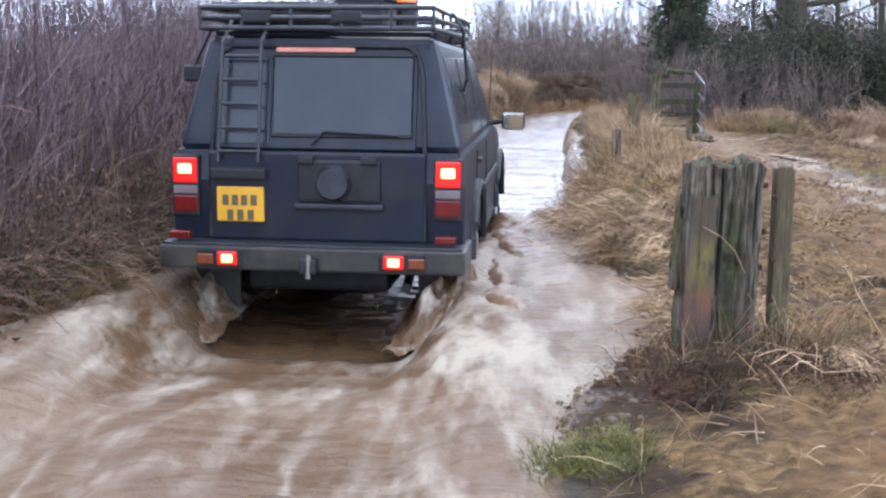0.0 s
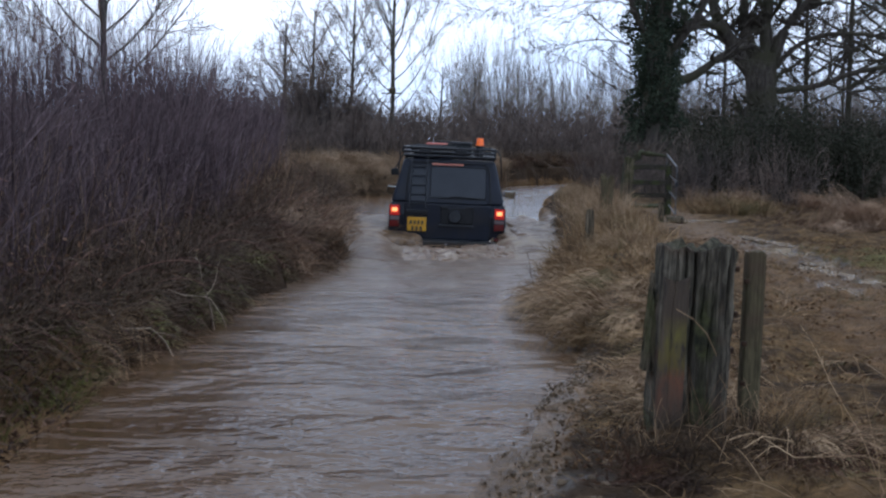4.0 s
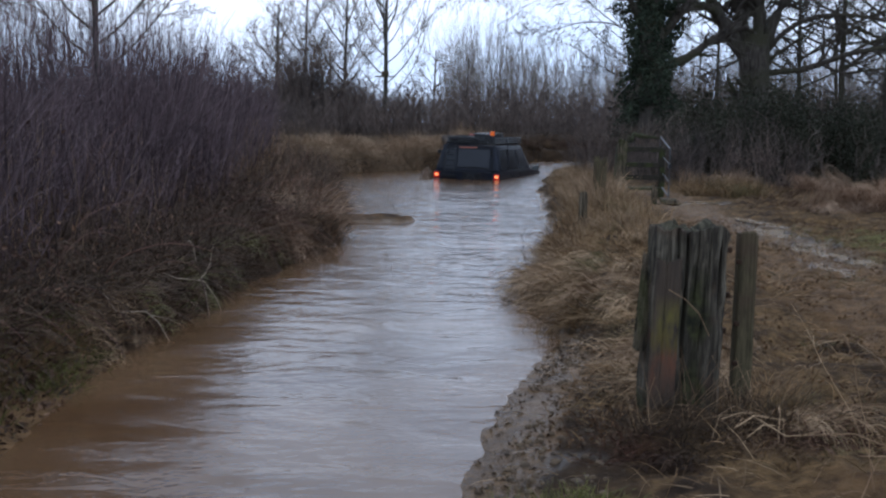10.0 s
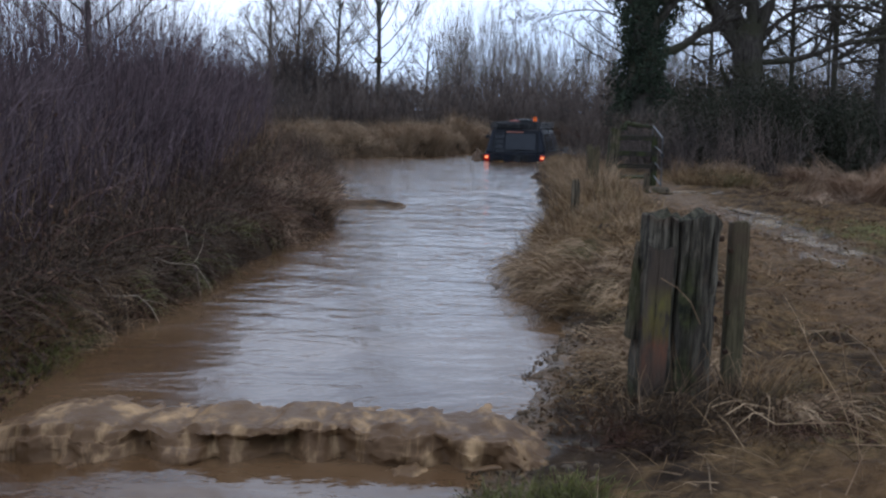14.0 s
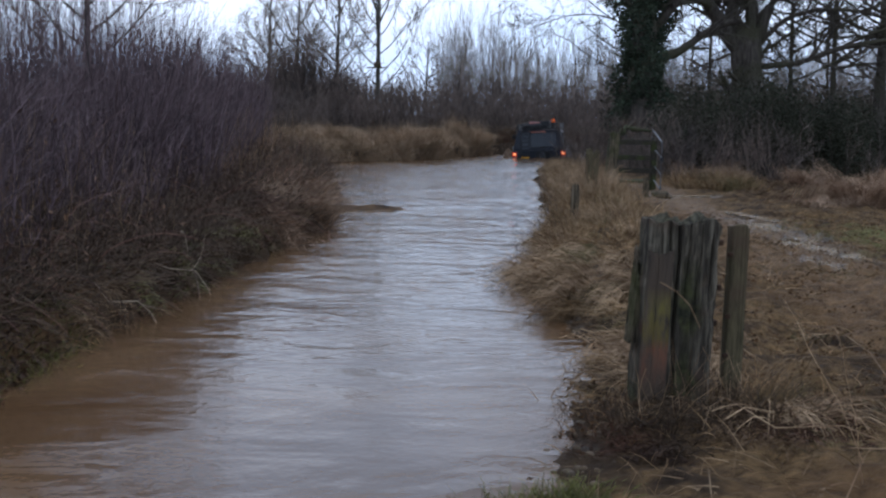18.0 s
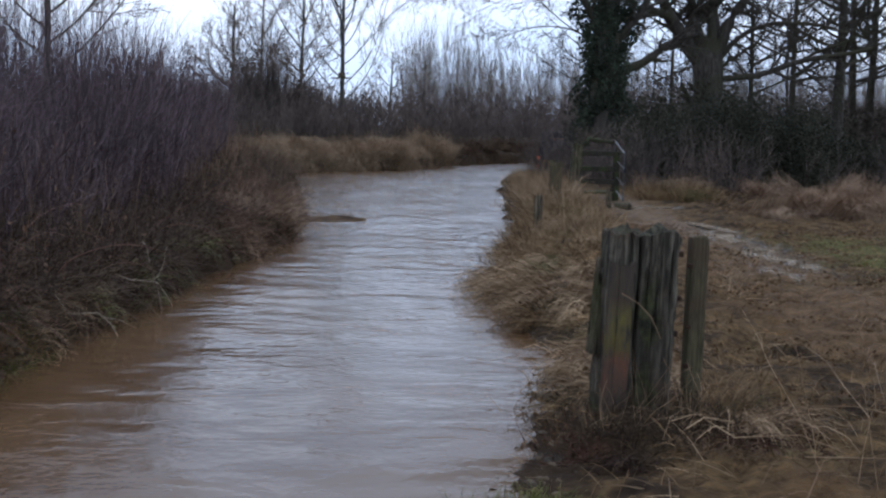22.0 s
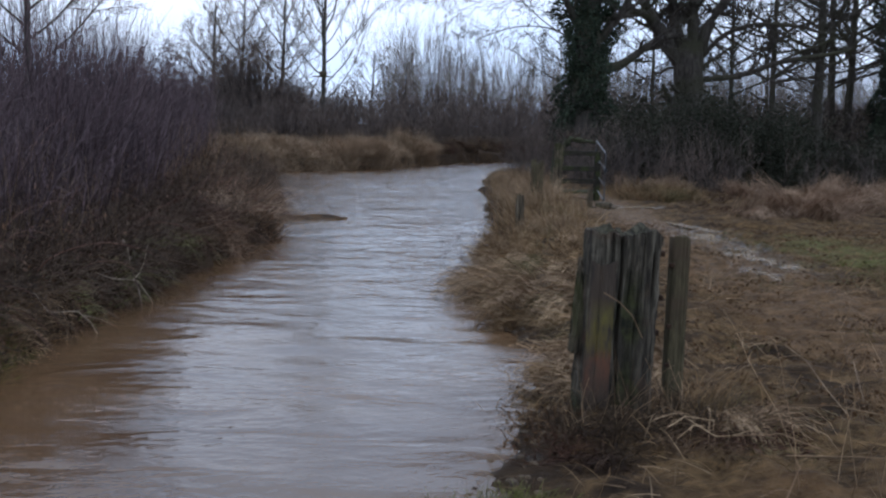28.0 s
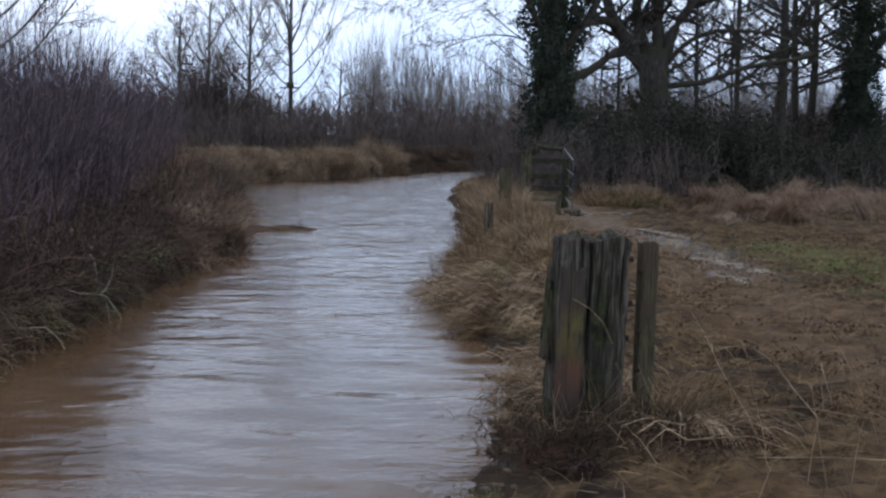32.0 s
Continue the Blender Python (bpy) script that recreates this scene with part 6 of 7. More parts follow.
build_loose_straws()
P, R = grow(on_land(np.full(16, 0.75) + rng.normal(0, 0.05, 16), 8.3 + rng.normal(0, 0.15, 16)), np.stack([np.full(16, -1.0), rng.normal(0, 0.4, 16), rng.normal(0.15, 0.2, 16)], -1), rng.uniform(0.25, 0.5, 16), 0.004, 6, 0.15)
P2, R2 = spawn(P, R, 4, 0.3, 1, 40, 12, 0.4, 4, 0.15, 0, 0.6, 0.002)
stuff("snagged_twigs", merge(tubes(P, R), tubes(P2, R2)), TWIG, "dark twigs snagged on the bank over the water", "twigs")
P, R = grow(np.array([[0.93, 10.6, -0.2], [1.0, 10.7, -0.2], [-1.0, 16.3, 0.0], [-0.6, 16.2, 0.0]]), np.array([[-0.15, 0, 1.0], [0.1, 0, 1], [1, 0, 0.12], [-0.5, 0.1, 0.5]]), np.array([0.55, 0.4, 0.5, 0.3]), 0.006, 6, 0.12)
P2, R2 = spawn(P, R, 4, 0.4, 1, 40, 12, 0.3, 4, 0.15, 0, 0.6, 0.003)
stuff("drowned_twigs", merge(tubes(P, R), tubes(P2, R2)), TWIG, "thin dead twigs standing in the flood", "twigs")


# ---- stile and field gate ----
def post_at(name, x, y, w, top, seed, label, mat=MOSSY, lean=(0, 0)):
    g = float(land(x, y))
    ob = empty(name, pose(x, y, g), label, "post", "fence posts along the bank")
    piece("post_shaft", timber(-w / 2, w / 2, -w / 2, w / 2, -0.3, top - g, seed, 0.006, 0.03, lean), mat, ob)
    return ob


post_at("fence_post", 2.22, 15.2, 0.17, 0.92, 41, "mossy round fence post standing among the reeds", lean=(0.03, 0))
post_at("fence_post", 3.02, 18.3, 0.15, 1.14, 42, "pale leaning fence post at the end of the stile", OLD_OAK, (0.05, 0))
post_at("fence_post", 1.62, 12.2, 0.09, 0.62, 43, "short rotten stake among the reeds", OLD_OAK)
post_at("fence_post", 3.35, 16.9, 0.08, 0.45, 44, "short pale stake beside the path", OLD_OAK)


def build_stile():
    x0, x1, y = 3.12, 3.86, 18.9
    g = float(land(x0, y))
    ob = empty("stile", pose(x0, y, g), "dark mossy wooden stile with three rails", "stile")
    w = x1 - x0
    for k, px in enumerate((0.0, w)):
        piece("post", timber(px - 0.05, px + 0.05, -0.05, 0.05, -0.3, 1.02 - g, 51 + k, 0.004, 0.01), DARK_TIMBER, ob)
    for k, z in enumerate((0.95, 0.68, 0.46)):
        part("rail", block(0.02, w - 0.02, -0.075, -0.045, z - g, z - g + 0.085, 0.008), DARK_TIMBER, ob)
    part("step", block(0.1, w - 0.1, -0.35, 0.3, 0.30 - g, 0.34 - g, 0.008), DARK_TIMBER, ob)
    return ob


def build_gate():
    a, b = Vector((3.66, 17.3)), Vector((3.98, 19.7))
    L = (b - a).length
    g = float(land(*a))
    m = Matrix.Translation((a.x, a.y, g)) @ Matrix.Rotation(math.atan2(b.y - a.y, b.x - a.x), 4, "Z")
    ob = empty("field_gate", m, "galvanised tubular field gate standing open beside the path", "gate")
    rise = 0.10
    at = lambda u, z: (u * L, 0, z + rise * u)
    part("gate_frame", rods([[at(0, 0.10), at(0, 0.86), at(1, 0.94), at(1, 0.10), at(0, 0.10)]], 0.013), STEEL, ob)
    for z in (0.34, 0.62):
        part("bar", rods([[at(0, z), at(1, z)]], 0.006), STEEL, ob)
    part("latch", block(-0.05, 0.03, -0.02, 0.02, 0.55, 0.62, 0.006), IRON, ob)
    part("foot_stone", block(-0.16, 0.16, -0.14, 0.14, -0.08, 0.07, 0.04, 3), OLD_OAK, ob, "dark stone under the gate's end")
    return ob


build_stile()
build_gate()


def build_mossy_limb():
    """A mossy limb grown across over the stile, with thin shoots."""
    ob = empty("mossy_limb", pose(3.12, 19.3, float(land(3.12, 19.3))), "crooked moss-grown limb arching over the stile", "branch")
    g = float(land(3.12, 19.3))
    line = np.array([(0.0, 0, -0.1), (0.02, 0, 0.5 - g), (0.06, 0, 1.0 - g), (0.22, 0.05, 1.20 - g), (0.36, 0.08, 1.24 - g), (0.50, 0.1, 1.25 - g), (0.64, 0.12, 1.22 - g), (0.78, 0.14, 1.20 - g)])
    P = line[None] + np.random.default_rng(5).normal(0, 0.03, (1, 8, 3))
    R = np.array([[0.07, 0.06, 0.05, 0.065, 0.045, 0.05, 0.035, 0.02]])
    piece("limb", tubes(P, R, 9), MOSS, ob, "thick green moss on the bark", smooth=True)
    P2, R2 = spawn(P, R, 90, 0.25, 1.0, 65, 25, 0.22, 5, 0.18, 0.02, 0.12, 0.005)
    piece("shoot_tuft", tubes(P2, R2, 3), TWIG, ob, "thin bare shoots")
    return ob


build_mossy_limb()

# a board fixed to the slender tree
board = empty("nest_board", pose(-2.25, 43.30, 3.2), "small dark board with a box fixed to the tree", "bird box")
part("shelf", block(-0.42, 0.42, -0.10, 0.02, 0.0, 0.05, 0.01), OLD_OAK, board)
part("box_body", block(-0.14, 0.14, -0.14, 0.04, 0.05, 0.24, 0.01), OLD_OAK, board)


# ---- the off-road car ----
def wheel(car, x, y):
    hub = empty("wheel", pose(x, y, 0.37), "", "")
    hub.parent = car
    side = 1 if x > 0 else -1
    for key in ("label", "category"):
        if key in hub:
            del hub[key]
    bm = disc((0, 0, 0), (1, 0, 0), 0.37, 0.37, 0.25, 36)
    bmesh.ops.bevel(bm, geom=[e for e in bm.edges if abs(e.verts[0].co.x - e.verts[1].co.x) < 1e-4], offset=0.05, segments=3, affect="EDGES")
    for k in range(24):
        a = 2 * math.pi * k / 24
        lug = block(-0.12, 0.12, -0.022, 0.022, 0.365, 0.382)
        lug.transform(Matrix.Rotation(a, 4, "X"))
        tmp = bpy.data.meshes.new("lug")
        lug.to_mesh(tmp), lug.free()
        bm.from_mesh(tmp)
        bpy.data.meshes.remove(tmp)
    part("tyre", bm, RUBBER, hub, "muddy off-road tyre")
    part("rim", disc((side * 0.112, 0, 0), (side, 0, 0), 0.215, 0.20, 0.05, 24), CHROME, hub, "dull alloy rim")
    part("hub_cap", disc((side * 0.14, 0, 0), (side, 0, 0), 0.06, 0.05, 0.03, 16), TRIM, hub)
    return hub


def build_car():
    """Rear lamps lie in the plane y = 0; x to its right, y ahead; the ground under its wheels is z = 0."""
    car = empty("off_road_car", pose(-0.95, 6.45, -0.32), "dark off-road car with loaded roof rack wading through the flood", "car")
    # lower body with wheel arches let in
    prof = [(0.02, 0.62), (0.0, 1.02), (0.03, 1.20), (3.12, 1.20), (3.30, 1.19), (4.30, 1.08), (4.44, 0.98), (4.47, 0.60), (4.30, 0.50)]
    for cx in (3.70, 1.05):
        prof += [(cx + 0.47 * math.cos(a), 0.42 + 0.47 * math.sin(a)) for a in np.linspace(0.15, math.pi - 0.15, 11)]
    prof += [(0.30, 0.50)]
    bm = bmesh.new()
    rings = []
    for x, inset in ((-0.895, 0.035), (-0.885, 0.0), (-0.80, 0.0), (0.80, 0.0), (0.885, 0.0), (0.895, 0.035)):
        ring = []
        for y, z in prof:
            xx = x
            if abs(x) > 0.88 and z > 1.10:
                xx = x * 0.972
            if y > 4.2:
                xx = xx * 0.95
            ring.append(bm.verts.new((xx, y + (inset if y < 0.5 else -inset if y > 4 else 0), z - (inset if z > 1.1 else 0))))
        rings.append(ring)
    k = len(prof)
    for a, b in zip(rings, rings[1:]):
        for i in range(k):
            bm.faces.new((a[i], b[i], b[(i + 1) % k], a[(i + 1) % k]))
    bm.faces.new(rings[0])
    bm.faces.new(rings[-1][::-1])
    bmesh.ops.triangulate(bm, faces=[f for f in bm.faces if len(f.verts) > 4])
    bmesh.ops.recalc_face_normals(bm, faces=bm.faces[:])
    part("lower_body", bm, PAINT, car, "dark painted body, spattered with mud")
    # cabin
    cab = hexa([(-0.872, 0.035, 1.185), (0.872, 0.035, 1.185), (0.872, 3.22, 1.185), (-0.872, 3.22, 1.185),
                (-0.70, 0.17, 1.885), (0.70, 0.17, 1.885), (0.70, 2.62, 1.84), (-0.70, 2.62, 1.84)], 0.085, 4)
    part("cabin", cab, PAINT, car, smooth=False)
    part("roof", block(-0.665, 0.665, 0.24, 2.5, 1.87, 1.915, 0.02), PAINT, car)
    slope = lambda z: 0.035 + (z - 1.185) / 0.70 * 0.135
    wide = lambda z: 0.872 - (z - 1.185) / 0.70 * 0.172

    def rear_panel(name, x0, x1, z0, z1, proud, mat, parent, label="", bevel=0.01):
        return part(name, hexa([(x0, slope(z0) - proud, z0), (x1, slope(z0) - proud, z0), (x1, slope(z0) + 0.03, z0), (x0, slope(z0) + 0.03, z0),
                                (x0, slope(z1) - proud, z1), (x1, slope(z1) - proud, z1), (x1, slope(z1) + 0.03, z1), (x0, slope(z1) + 0.03, z1)], bevel), mat, parent, label)

    door = part("tailgate", block(-0.655, 0.665, -0.028, 0.06, 0.66, 1.20, 0.02, 3), PAINT, car, "dark side-hinged tailgate")
    rear_panel("tailgate_top", -0.63, 0.60, 1.21, 1.81, 0.018, PAINT, door)
    rear_panel("rear_window", -0.27, 0.57, 1.30, 1.755, 0.026, GLASS, door, "dark rear window", 0.004)
    rear_panel("fixed_pane", -0.60, -0.29, 1.24, 1.755, 0.024, GLASS, door, "dark narrow pane behind the ladder", 0.004)
    part("window_seal", rods([[(-0.275, slope(1.29) - 0.024, 1.29), (0.575, slope(1.29) - 0.024, 1.29), (0.575, slope(1.765) - 0.024, 1.765), (-0.275, slope(1.765) - 0.024, 1.765), (-0.275, slope(1.29) - 0.024, 1.29)]], 0.010, 6), TRIM, door)
    part("wiper", rods([[(0.50, slope(1.32) - 0.05, 1.30), (0.05, slope(1.34) - 0.05, 1.32), (-0.03, slope(1.28) - 0.05, 1.24)]], 0.008, 6), TRIM, door)
    seam = [(-0.648, -0.030, 0.68), (-0.642, slope(1.2) - 0.022, 1.20), (-0.620, slope(1.66) - 0.022, 1.66), (-0.595, slope(1.76) - 0.022, 1.77), (-0.53, slope(1.81) - 0.022, 1.82),
            (0.53, slope(1.81) - 0.022, 1.82), (0.600, slope(1.76) - 0.022, 1.77), (0.628, slope(1.66) - 0.022, 1.66), (0.655, slope(1.2) - 0.022, 1.20), (0.660, -0.030, 0.68)]
    part("door_seam", rods([seam], 0.013, 6), TRIM, door, "black rubber door seal")
    rear_panel("high_brake_lamp", -0.26, 0.22, 1.785, 1.815, 0.035, BRAKE_BAR, car, "reddish high brake lamp bar", 0.006)
    part("carrier_plate", block(-0.10, 0.40, -0.055, -0.02, 0.90, 1.16, 0.02), TRIM, door, "black spare wheel carrier, empty")
    part("carrier_boss", disc((0.12, -0.08, 1.02), (0, -1, 0), 0.11, 0.09, 0.06, 20), IRON, door)
    for x in (-0.05, 0.33):
        part("carrier_bracket", block(x - 0.05, x + 0.05, -0.075, -0.02, 1.13, 1.18, 0.012), TRIM, door)
    part("carrier_arm", block(-0.12, 0.42, -0.07, -0.03, 0.86, 0.895, 0.01), IRON, door)
    # ladder
    lad = part("ladder", rods([[(-0.58, slope(1.16) - 0.10, 1.14), (-0.565, slope(1.8) - 0.11, 1.84), (-0.56, 0.24, 1.98)], [(-0.335, slope(1.16) - 0.10, 1.14), (-0.33, slope(1.8) - 0.11, 1.84), (-0.33, 0.24, 1.98)]], 0.012), IRON, car, "black steel rear ladder")
    for z in (1.20, 1.34, 1.48, 1.62, 1.76):
        part("rung", rods([[(-0.578, slope(z) - 0.105, z), (-0.334, slope(z) - 0.105, z)]], 0.011), IRON, lad)
    part("ladder_foot", block(-0.63, -0.29, -0.075, -0.02, 1.03, 1.10, 0.015), TRIM, car)
    # plate
    plate = part("number_plate", block(-0.60, -0.31, -0.046, -0.028, 0.775, 0.985, 0.006), PLATE_YELLOW, car, "yellow square plate with dark marks")
    for z, xs in ((0.905, (-0.545, -0.487, -0.43, -0.372)), (0.815, (-0.518, -0.455, -0.392))):
        for x in xs:
            part("plate_mark", block(x - 0.019, x + 0.019, -0.0495, -0.046, z - 0.032, z + 0.032), MARK, plate)
    # rear lamps
    for s in (-1, 1):
        x = s * 0.80
        lamp = part("rear_lamp", block(x - 0.085, x + 0.085, -0.02, 0.08, 0.80, 1.17, 0.012), TRIM, car, "tall rear lamp cluster")
        part("tail_lens", block(x - 0.075, x + 0.075, -0.032, 0.0, 1.00, 1.155, 0.01), TAIL, lamp, "lit red tail lens")
        part("tail_bulb", block(x - 0.045, x + 0.045, -0.037, -0.01, 1.055, 1.12, 0.014), TAIL_CORE, lamp, "bright lamp")
        part("reverse_lens", block(x - 0.075, x + 0.075, -0.030, 0.0, 0.935, 0.985, 0.006), DULL_WHITE, lamp)
        part("lower_lens", block(x - 0.075, x + 0.075, -0.030, 0.0, 0.825, 0.925, 0.008), DULL_RED, lamp)
    # bumper
    bumper = part("rear_bumper", hexa([(-0.92, -0.17, 0.50), (0.92, -0.17, 0.50), (0.92, 0.30, 0.50), (-0.92, 0.30, 0.50), (-0.92, -0.19, 0.645), (0.92, -0.19, 0.645), (0.92, 0.30, 0.645), (-0.92, 0.30, 0.645)], 0.015), SOILED, car, "heavy black steel bumper")
    part("bumper_step", block(-0.90, 0.90, -0.17, 0.0, 0.645, 0.662, 0.005), IRON, bumper)
    for s in (-1, 1):
        # the faintly glowing red lens imitates the halo round the lit bulb
        fog = part("bumper_lamp", block(s * 0.50 - 0.062, s * 0.50 + 0.062, -0.200, -0.17, 0.53, 0.615, 0.012), TAIL, bumper, "red bumper lamp whose glowing lens stands in for the bulb's halo")
        part("bumper_bulb", block(s * 0.50 - 0.036, s * 0.50 + 0.036, -0.208, -0.18, 0.548, 0.600, 0.012), TAIL_CORE, fog, "bright bulb glowing through the lens")
        part("bumper_lamp_surround", block(s * 0.55 - 0.14, s * 0.55 + 0.14, -0.188, -0.16, 0.52, 0.625, 0.01), TRIM, bumper)
        part("bumper_indicator", block(s * 0.635 - 0.05, s * 0.635 + 0.05, -0.200, -0.17, 0.535, 0.60, 0.01), DULL_AMBER, bumper, "dull amber indicator")
        part("side_reflector", block(s * 0.80 - 0.06, s * 0.80 + 0.06, -0.15, -0.09, 0.68, 0.725, 0.008), DULL_RED, car, "red reflector over the bumper")
        part("mud_flap", block(s * 0.73 - 0.15, s * 0.73 + 0.15, 0.34, 0.37, 0.06, 0.52, 0.01), SOILED, car, "hanging rubber mud flap caked with mud")
    # tank-like block, added to darken the gap under the tail
    part("underbody_shade_block", block(-0.50, 0.42, 0.22, 0.82, 0.30, 0.60, 0.05, 3), TRIM, car, "dark block added under the tail to keep light out")
    part("rear_axle", rods([[(-0.72, 1.05, 0.37), (-0.2, 1.05, 0.37), (0.2, 1.05, 0.37), (0.72, 1.05, 0.37)]], 0.05, 10), TRIM, car)
    part("axle_housing", disc((0.12, 1.05, 0.37), (0, 1, 0), 0.15, 0.13, 0.26, 18), TRIM, car)
    part("floor_pan", block(-0.80, 0.80, 0.15, 4.2, 0.50, 0.56, 0.01), TRIM, car, "dark underside")
    part("exhaust_pipe", rods([[(0.50, 0.9, 0.42), (0.52, 0.4, 0.40), (0.55, 0.02, 0.38)]], 0.03, 10), IRON, car)
    part("tow_jaw", block(-0.05, 0.05, -0.25, -0.17, 0.50, 0.59, 0.01), IRON, bumper)
    part("tow_pin", disc((0, -0.24, 0.545), (0, 0, 1), 0.018, 0.018, 0.14, 12), CHROME, bumper)
    # sides
    for s in (-1, 1):
        for name, y0, y1, t0, t1 in (("quarter_window", 0.22, 0.95, 0.34, 0.98), ("rear_door_window", 1.05, 1.85, 1.05, 1.82), ("front_door_window", 1.95, 2.95, 1.92, 2.52)):
            q = []
            for z, (a, b) in ((1.25, (y0, y1)), (1.76, (t0, t1))):
                w = wide(z)
                q.append([(s * (w - 0.02), a, z), (s * (w + 0.006), a, z), (s * (w + 0.006), b, z), (s * (w - 0.02), b, z)])
            low, high = q
            if s < 0:
                low, high = low[::-1], high[::-1]
            part(name, hexa(low + high, 0.003, 1), GLASS, car, "dark tinted side window")
        part("door_line", rods([[(s * 0.897, 1.92, 0.62), (s * 0.897, 1.92, 1.15)]], 0.005, 4), TRIM, car)
        part("door_line", rods([[(s * 0.897, 1.0, 0.95), (s * 0.897, 1.0, 1.15)]], 0.005, 4), TRIM, car)
        part("door_handle", block(s * 0.905 - 0.015, s * 0.905 + 0.015, 1.1, 1.26, 1.05, 1.08, 0.008), TRIM, car)
        part("rubbing_strip", block(s * 0.90 - 0.012, s * 0.90 + 0.012, 1.55, 3.2, 0.80, 0.86, 0.008), TRIM, car)
        part("sill", block(s * 0.84 - 0.05, s * 0.84 + 0.05, 1.55, 3.2, 0.42, 0.52, 0.02), SOILED, car)
        for cx in (1.05, 3.70):
            part("arch_flare", rods([[(s * 0.90, cx + 0.50 * math.cos(a), 0.42 + 0.50 * math.sin(a)) for a in np.linspace(0.1, math.pi - 0.1, 13)]], 0.035, 6), TRIM, car)
        arm = part("mirror_arm", rods([[(s * 0.86, 2.98, 1.22), (s * 0.98, 2.97, 1.24)]], 0.022, 6), TRIM, car)
        part("door_mirror", block(s * 1.055 - 0.10, s * 1.055 + 0.10, 2.93, 3.02, 1.165, 1.315, 0.044, 4), TRIM, arm, "black door mirror")
        part("mirror_glass", block(s * 1.055 - 0.085, s * 1.055 + 0.085, 2.922, 2.935, 1.175, 1.305, 0.004), MIRROR, arm, "silvered mirror glass")
    # front, out of sight from behind but there
    part("windscreen", hexa([(-0.78, 3.16, 1.24), (0.78, 3.16, 1.24), (0.78, 3.21, 1.24), (-0.78, 3.21, 1.24), (-0.67, 2.66, 1.79), (0.67, 2.66, 1.79), (0.67, 2.71, 1.79), (-0.67, 2.71, 1.79)], 0.005), GLASS, car)
    part("bonnet", hexa([(-0.74, 3.3, 1.19), (0.74, 3.3, 1.19), (0.70, 4.28, 1.085), (-0.70, 4.28, 1.085), (-0.70, 3.34, 1.235), (0.70, 3.34, 1.235), (0.66, 4.24, 1.12), (-0.66, 4.24, 1.12)], 0.015), PAINT, car)
    part("front_bumper", block(-0.90, 0.90, 4.40, 4.62, 0.48, 0.68, 0.03), IRON, car)
    part("grille", block(-0.45, 0.45, 4.43, 4.48, 0.78, 0.98, 0.01), TRIM, car)
    for s in (-1, 1):
        part("headlamp", block(s * 0.66 - 0.14, s * 0.66 + 0.14, 4.41, 4.475, 0.80, 0.98, 0.02), DULL_WHITE, car)
    part("aerial", rods([[(0.80, 3.65, 1.15), (0.82, 3.62, 1.75)]], 0.005, 5), TRIM, car)
    # roof rack
    rack = empty("roof_rack", pose(0, 0, 0), "", "")
    rack.parent = car
    for key in ("label", "category"):
        if key in rack:
            del rack[key]
    x0, y0, y1 = 0.70, 0.05, 2.55
    for z in (1.925, 1.985, 2.045):
        part("rack_rail", rods([[(-x0, y0, z), (x0, y0, z), (x0, y1, z), (-x0, y1, z), (-x0, y0, z)]], 0.016), IRON, rack)
    for y in np.linspace(0.2, 2.4, 9):
        part("rack_slat", block(-x0, x0, y - 0.03, y + 0.03, 1.915, 1.935, 0.004), IRON, rack)
    for s in (-1, 1):
        for y in np.linspace(y0, y1, 6):
            part("rack_upright", rods([[(s * x0, y, 1.925), (s * x0, y, 2.045)]], 0.012, 6), IRON, rack)
        for y in (0.35, 1.3, 2.3):
            part("rack_foot", rods([[(s * 0.67, y, 1.84), (s * 0.69, y, 1.925)]], 0.018, 6), IRON, rack)
        part("side_hoop", rods([[(s * 0.73, 0.85, 2.05), (s * 0.80, 0.85, 1.95), (s * 0.83, 0.90, 1.62), (s * 0.80, 1.0, 1.55)]], 0.012, 6), IRON, rack)
    for x in (-0.45, -0.15, 0.15, 0.45):
        part("rack_upright", rods([[(x, y0, 1.925), (x, y0, 2.045)]], 0.012, 6), IRON, rack)
    work = part("work_lamp", block(-0.90, -0.78, 0.28, 0.36, 1.60, 1.70, 0.015), TRIM, rack, "square black work lamp")
    part("work_lamp_stay", rods([[(-0.84, 0.32, 1.70), (-0.72, 0.32, 1.93)]], 0.012, 6), IRON, work)
    for x in (-0.36, 0.18):
        part("rear_work_lamp", block(x - 0.09, x + 0.09, 0.03, 0.08, 1.955, 2.03, 0.015), TRIM, rack)
    return car


car = build_car()
wheels = [wheel(car, x, y) for x in (-0.76, 0.76) for y in (1.05, 3.70)]


# load on the rack: lashed to the car, so parts of it
def load(name, bm, mat, label):
    return part(name, bm, mat, car, label)


bag = block(-0.60, 0.05, 0.25, 1.35, 1.94, 2.07, 0.05, 3)
load("kit_bag", bag, CANVAS, "dark canvas kit bag lashed to the rack")
load("storage_box", block(0.02, 0.33, 0.45, 1.35, 1.94, 2.12, 0.03), CANVAS, "dark storage box lashed to the rack")
load("storage_box_lid", block(0.0, 0.35, 0.43, 1.37, 2.12, 2.15, 0.012), IRON, "lid of the storage box")
load("fuel_can", block(-0.42, -0.06, 1.42, 1.60, 1.94, 2.12, 0.03, 3), CAN_RED, "faded red fuel can lying on the rack")
load("rolled_awning", rods([[(-0.62, 0.18, 2.05), (-0.2, 0.17, 2.06), (0.10, 0.18, 2.05)]], 0.03, 10), CANVAS, "rolled dark awning")
load("spare_wheel", disc((0.0, 2.0, 2.045), (0, 0, 1), 0.36, 0.34, 0.22, 28), RUBBER, "spare wheel lying flat on the rack")
